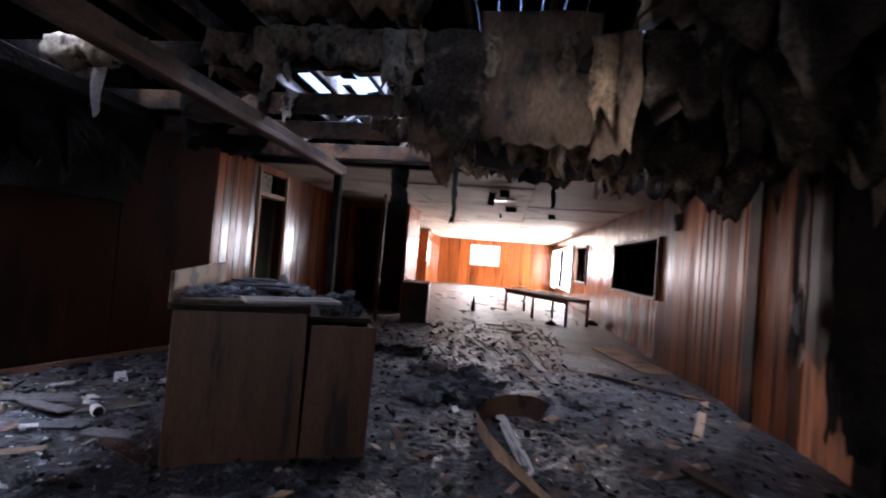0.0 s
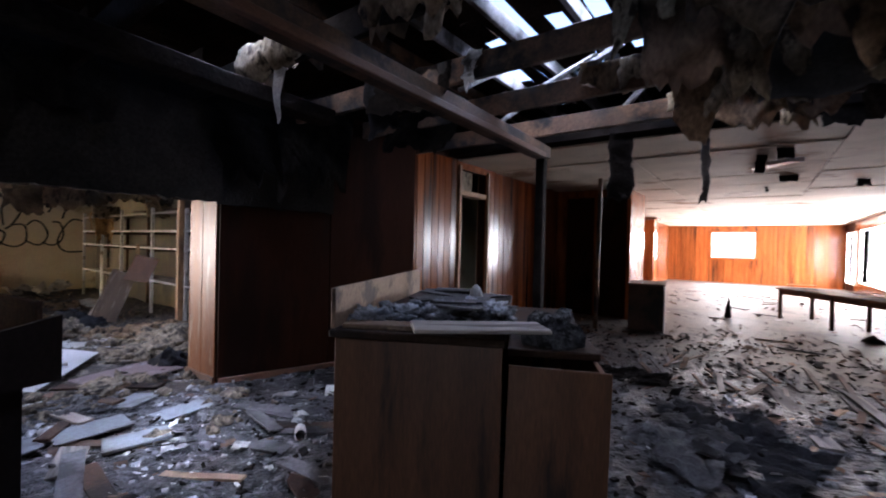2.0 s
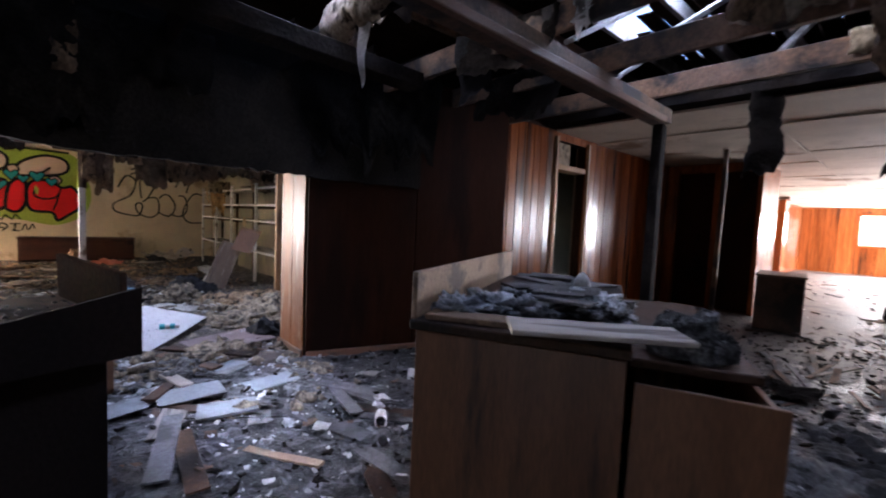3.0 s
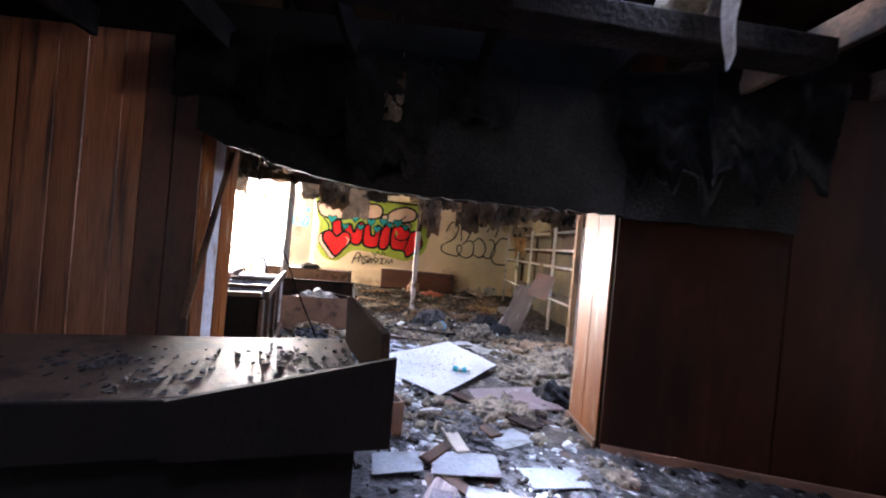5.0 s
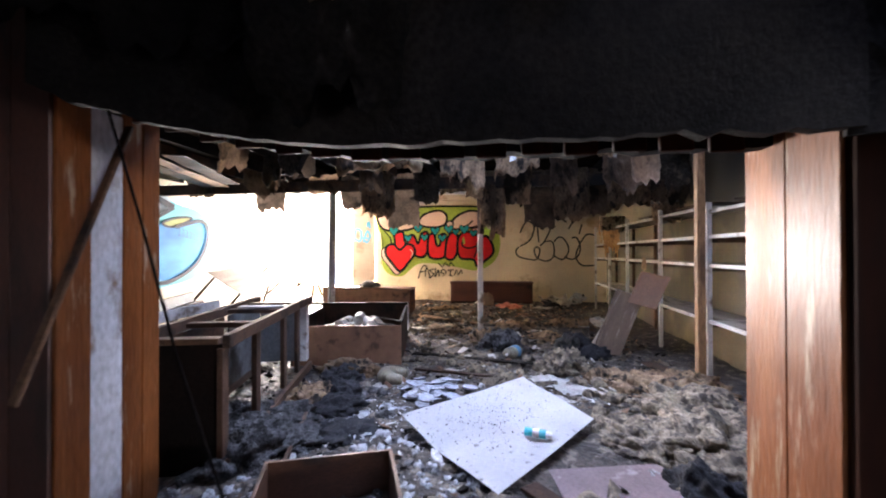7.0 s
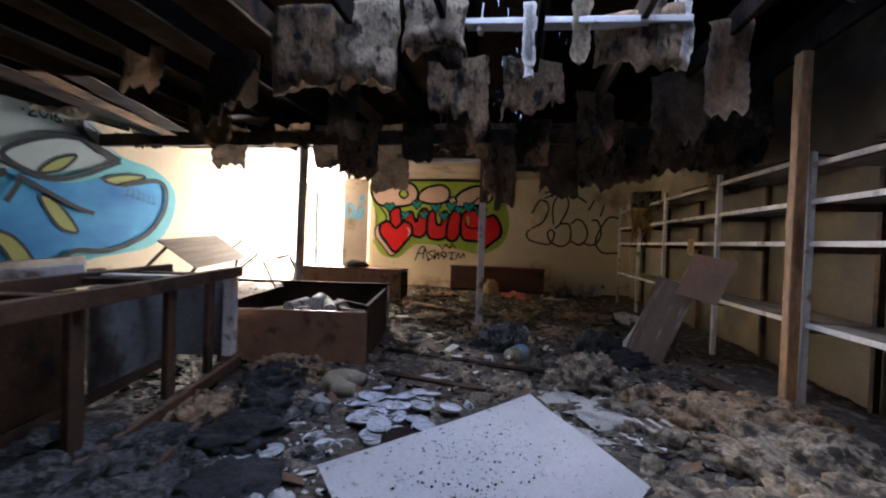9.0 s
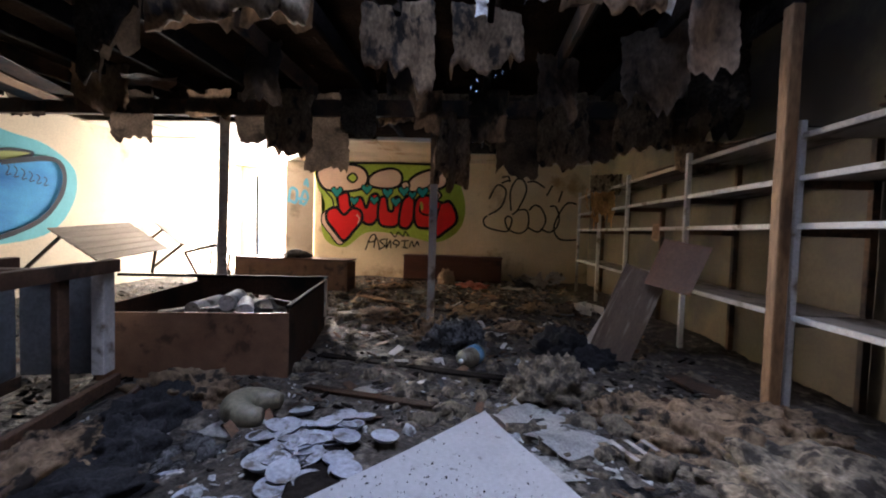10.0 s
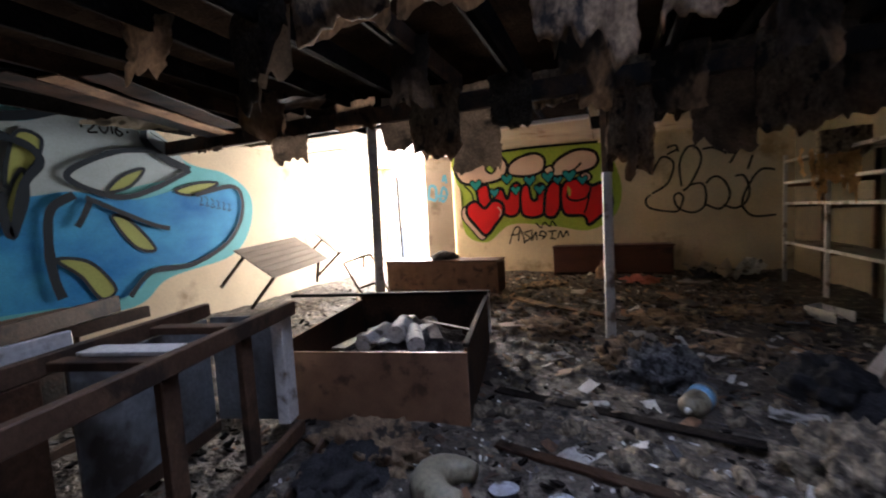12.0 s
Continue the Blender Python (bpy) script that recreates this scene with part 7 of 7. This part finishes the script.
# grey partition stub that closes half the passage to the outside door
stub = part("wall_passage", box_bm((-15.14, -1.98, 0), (-15.06, -1.25, 2.97), 0.004), M_GREYCREAM)
tagged(stub, "grey partition stub with a blue spray tag", "wall", kind="structure")
s = Spray(stub, lambda u, v, d: (-15.06 + d, u, v))
for pts in ([(-1.92, 1.9), (-1.86, 2.25), (-1.7, 2.2), (-1.72, 1.9), (-1.88, 1.95)], [(-1.62, 1.85), (-1.5, 2.2), (-1.4, 2.05), (-1.5, 1.85), (-1.6, 1.95)], [(-1.5, 2.35), (-1.44, 2.5), (-1.4, 2.3)], [(-1.66, 2.0), (-1.46, 1.98)]):
    s.line(pts, 0.07, P_SKYBLUE)



# ---- loose litter too small to count ----
def litter(name, label, material, places, seed, size, flat):
    """Chips scattered over rectangles (x0, x1, y0, y1, count), joined in one mesh."""
    r = np.random.RandomState(seed)
    cube = np.array([(-1, -1, 0), (1, -1, 0), (1, 1, 0), (-1, 1, 0), (-1, -1, 1), (1, -1, 1), (1, 1, 1), (-1, 1, 1)], float)
    quads = np.array([(0, 3, 2, 1), (4, 5, 6, 7), (0, 1, 5, 4), (1, 2, 6, 5), (2, 3, 7, 6), (3, 0, 4, 7)])
    pts, faces = [], []
    total = 0
    for x0, x1, y0, y1, count in places:
        xy = r.uniform((x0, y0), (x1, y1), (count, 2))
        xy = xy[~on_board(xy[:, 0], xy[:, 1])]
        count = len(xy)
        s = size * np.clip(np.exp(r.normal(0, 0.5, (count, 1))), 0.3, 2.2)
        a = r.uniform(0, 6.283, count)
        aspect = r.uniform(0.35, 1.0, count)
        v = np.repeat(cube[None], count, 0)
        v = v + r.uniform(-0.35, 0.35, v.shape)
        v[:, :, 0] *= s
        v[:, :, 1] *= s * aspect[:, None]
        v[:, :, 2] *= s * flat
        tilt = r.normal(0, 0.3, count)
        v[:, :, 2] += v[:, :, 0] * tilt[:, None]
        x = v[:, :, 0] * np.cos(a)[:, None] - v[:, :, 1] * np.sin(a)[:, None]
        y = v[:, :, 0] * np.sin(a)[:, None] + v[:, :, 1] * np.cos(a)[:, None]
        z = v[:, :, 2] - v[:, :, 2].min(1, keepdims=True) + ground_height(xy[:, 0], xy[:, 1])[:, None] - 0.004
        p = np.stack((x + xy[:, :1], y + xy[:, 1:], z), 2)
        pts.append(p.reshape(-1, 3))
        faces.append((quads[None] + 8 * np.arange(count)[:, None, None]).reshape(-1, 4) + total)
        total += 8 * count
    me = bpy.data.meshes.new(name)
    me.from_pydata(np.concatenate(pts).tolist(), [], np.concatenate(faces).tolist())
    me.materials.append(material)
    return tagged(new(name, me), label, "debris", kind="stuff")


def on_board(x, y):
    """Whether a place lies on the white board."""
    u, v = (x + 5.62) * 0.79 + (y - 2.83) * 0.61, -(x + 5.62) * 0.61 + (y - 2.83) * 0.79
    return (np.abs(u) < 1.0) & (np.abs(v) < 0.62)


def ground_height(x, y):
    """Uneven rubble height over the front and back rooms."""
    h = (np.sin(x * 2.1 + 1.3 * np.sin(y * 1.7)) * np.cos(y * 2.6 + 0.8 * np.sin(x * 2.3)) * 0.5 + 0.5) * 0.045
    h = h + (np.sin(x * 7.3 + y * 3.1) * np.sin(y * 6.7 - x * 2.2) * 0.5 + 0.5) * 0.022 + (np.sin(x * 17 + y * 11) * np.sin(y * 19 - x * 7) * 0.5 + 0.5) * 0.01
    fade = np.clip((8.6 - y) / 1.6, 0, 1)
    return h * fade


def rubble_sheet(name, x0, x1, y0, y1, step, material, label):
    nx, ny = int((x1 - x0) / step), int((y1 - y0) / step)
    gx, gy = np.meshgrid(np.linspace(x0, x1, nx + 1), np.linspace(y0, y1, ny + 1), indexing='ij')
    gz = ground_height(gx, gy)
    rr = np.random.RandomState(7)
    gz = gz + rr.uniform(0, 0.016, gz.shape) * np.clip((8.6 - gy) / 1.6, 0, 1) + 0.003
    v = np.stack((gx, gy, gz), 2).reshape(-1, 3)
    i, j = np.meshgrid(np.arange(nx), np.arange(ny), indexing='ij')
    a = (i * (ny + 1) + j).reshape(-1)
    f = np.stack((a, a + ny + 1, a + ny + 2, a + 1), 1)
    me = bpy.data.meshes.new(name)
    me.from_pydata(v.tolist(), [], f.tolist())
    me.materials.append(material)
    return tagged(new(name, me), label, "debris", kind="stuff")


rubble_sheet("ash_layer", -3.66, 3.96, -2.9, 8.6, 0.06, M_ASH, "uneven layer of wet black ash and grey dust on the floor")
rubble_sheet("ash_layer", -14.98, -3.66, -3.9, 5.78, 0.06, M_ASH_PALE, "uneven layer of burnt rubble and wool dust on the floor")
FRONT = (-3.5, 3.8, 2.0, 7.6)
litter("black_char", "small lumps of black char on the floor", M_CHAR, [(*FRONT, 4200), (-2.4, 2.4, 7.4, 11, 800), (-14.8, -4.0, -3.0, 5.1, 5200)], 1, 0.014, 0.6)
litter("ash_flakes", "grey flakes of ash and felt on the floor", M_ASHBOARD, [(-3.5, -0.6, 2.0, 7.6, 1600), (-0.6, 3.8, 2.0, 7.6, 800), (-14.8, -4.0, -2.0, 5.1, 3600), (-2.5, 2.2, 7.6, 12, 380), (-2.5, 3.6, 12, 22, 160)], 2, 0.02, 0.2)
litter("plaster_crumbs", "white crumbs of plaster and paper on the floor", M_PAPER, [(-3.6, -1.0, 2.6, 5.4, 3800), (-1.0, 3.5, 2.5, 7.0, 900), (-7.6, -3.6, 0.6, 4.8, 6000), (-6.4, -4.6, 1.1, 2.5, 2600), (-14.5, -7.6, -1.0, 5.0, 3500)], 3, 0.008, 0.4)
litter("paper_bits", "pale torn scraps of paper on the floor", M_PAPER, [(-3.5, -1.2, 2.4, 5.2, 110), (-0.8, 3.4, 3.0, 7.0, 30), (-7.8, -3.6, 0.7, 4.9, 420), (-14.5, -7.8, -0.5, 5.0, 420), (-2.4, 3.4, 9, 22, 120)], 4, 0.028, 0.05)
litter("wood_splinters", "brown splinters of burnt wood on the floor", M_JOIST, [(*FRONT, 900), (-14.8, -4.0, -1.5, 5.1, 2600), (-2.5, 2.2, 7.6, 12, 420), (-2.5, 3.6, 12, 22, 200)], 5, 0.024, 0.15)
litter("tan_scraps", "tan scraps of board on the floor", M_TANBOARD, [(-14.6, -8.5, -1.5, 5.0, 900), (-0.8, 3.0, 3.0, 7.4, 120)], 6, 0.03, 0.12)


def tufts(name, label, material, places, seed, size):
    """Soft little wool tufts, joined in one mesh."""
    r = random.Random(seed)
    kinds = []
    for k in range(5):
        bm = lump(1.0, 1.0, 0.75, seed * 10 + k, 2, 0.7, 2.4)
        bm.verts.index_update()
        kinds.append((np.array([v.co[:] for v in bm.verts]), [[v.index for v in f.verts] for f in bm.faces]))
        bm.free()
    pts, faces, total = [], [], 0
    for x0, x1, y0, y1, count in places:
        for _ in range(count):
            v, f = kinds[r.randrange(5)]
            s = size * min(2.4, math.exp(r.gauss(0, 0.5)))
            a, x, y = r.uniform(0, 6.28), r.uniform(x0, x1), r.uniform(y0, y1)
            if on_board(x, y):
                continue
            c, d = math.cos(a) * s, math.sin(a) * s
            h = float(ground_height(np.array(x), np.array(y)))
            pts.append(np.stack((v[:, 0] * c - v[:, 1] * d * 0.7 + x, v[:, 0] * d + v[:, 1] * c * 0.7 + y, v[:, 2] * s + h - 0.006), 1))
            faces += [[i + total for i in q] for q in f]
            total += len(v)
    me = bpy.data.meshes.new(name)
    me.from_pydata(np.concatenate(pts).tolist(), [], faces)
    me.materials.append(material)
    me.shade_smooth()
    return tagged(new(name, me), label, "debris", kind="stuff")


tufts("wool_tufts", "tufts of pale glass wool on the floor", M_INS_FLOOR, [(-7.4, -3.7, 2.4, 5.0, 520), (-12, -7.4, 0.5, 5.0, 420), (-3.6, -2.6, 2.8, 4.2, 30)], 7, 0.045)
tufts("grey_tufts", "tufts of blue-grey wool on the floor", M_WOOLGREY, [(-6.5, -3.6, 0.8, 3.2, 300), (-3.6, 3.4, 2.4, 7.0, 120)], 8, 0.04)
tufts("white_tufts", "whitish tufts of wool and pulp on the floor", M_PULP, [(-5.4, -3.5, 1.0, 3.9, 620), (-3.6, -2.2, 2.8, 4.2, 40), (-7.4, -5.6, 1.2, 4.0, 60)], 9, 0.028)
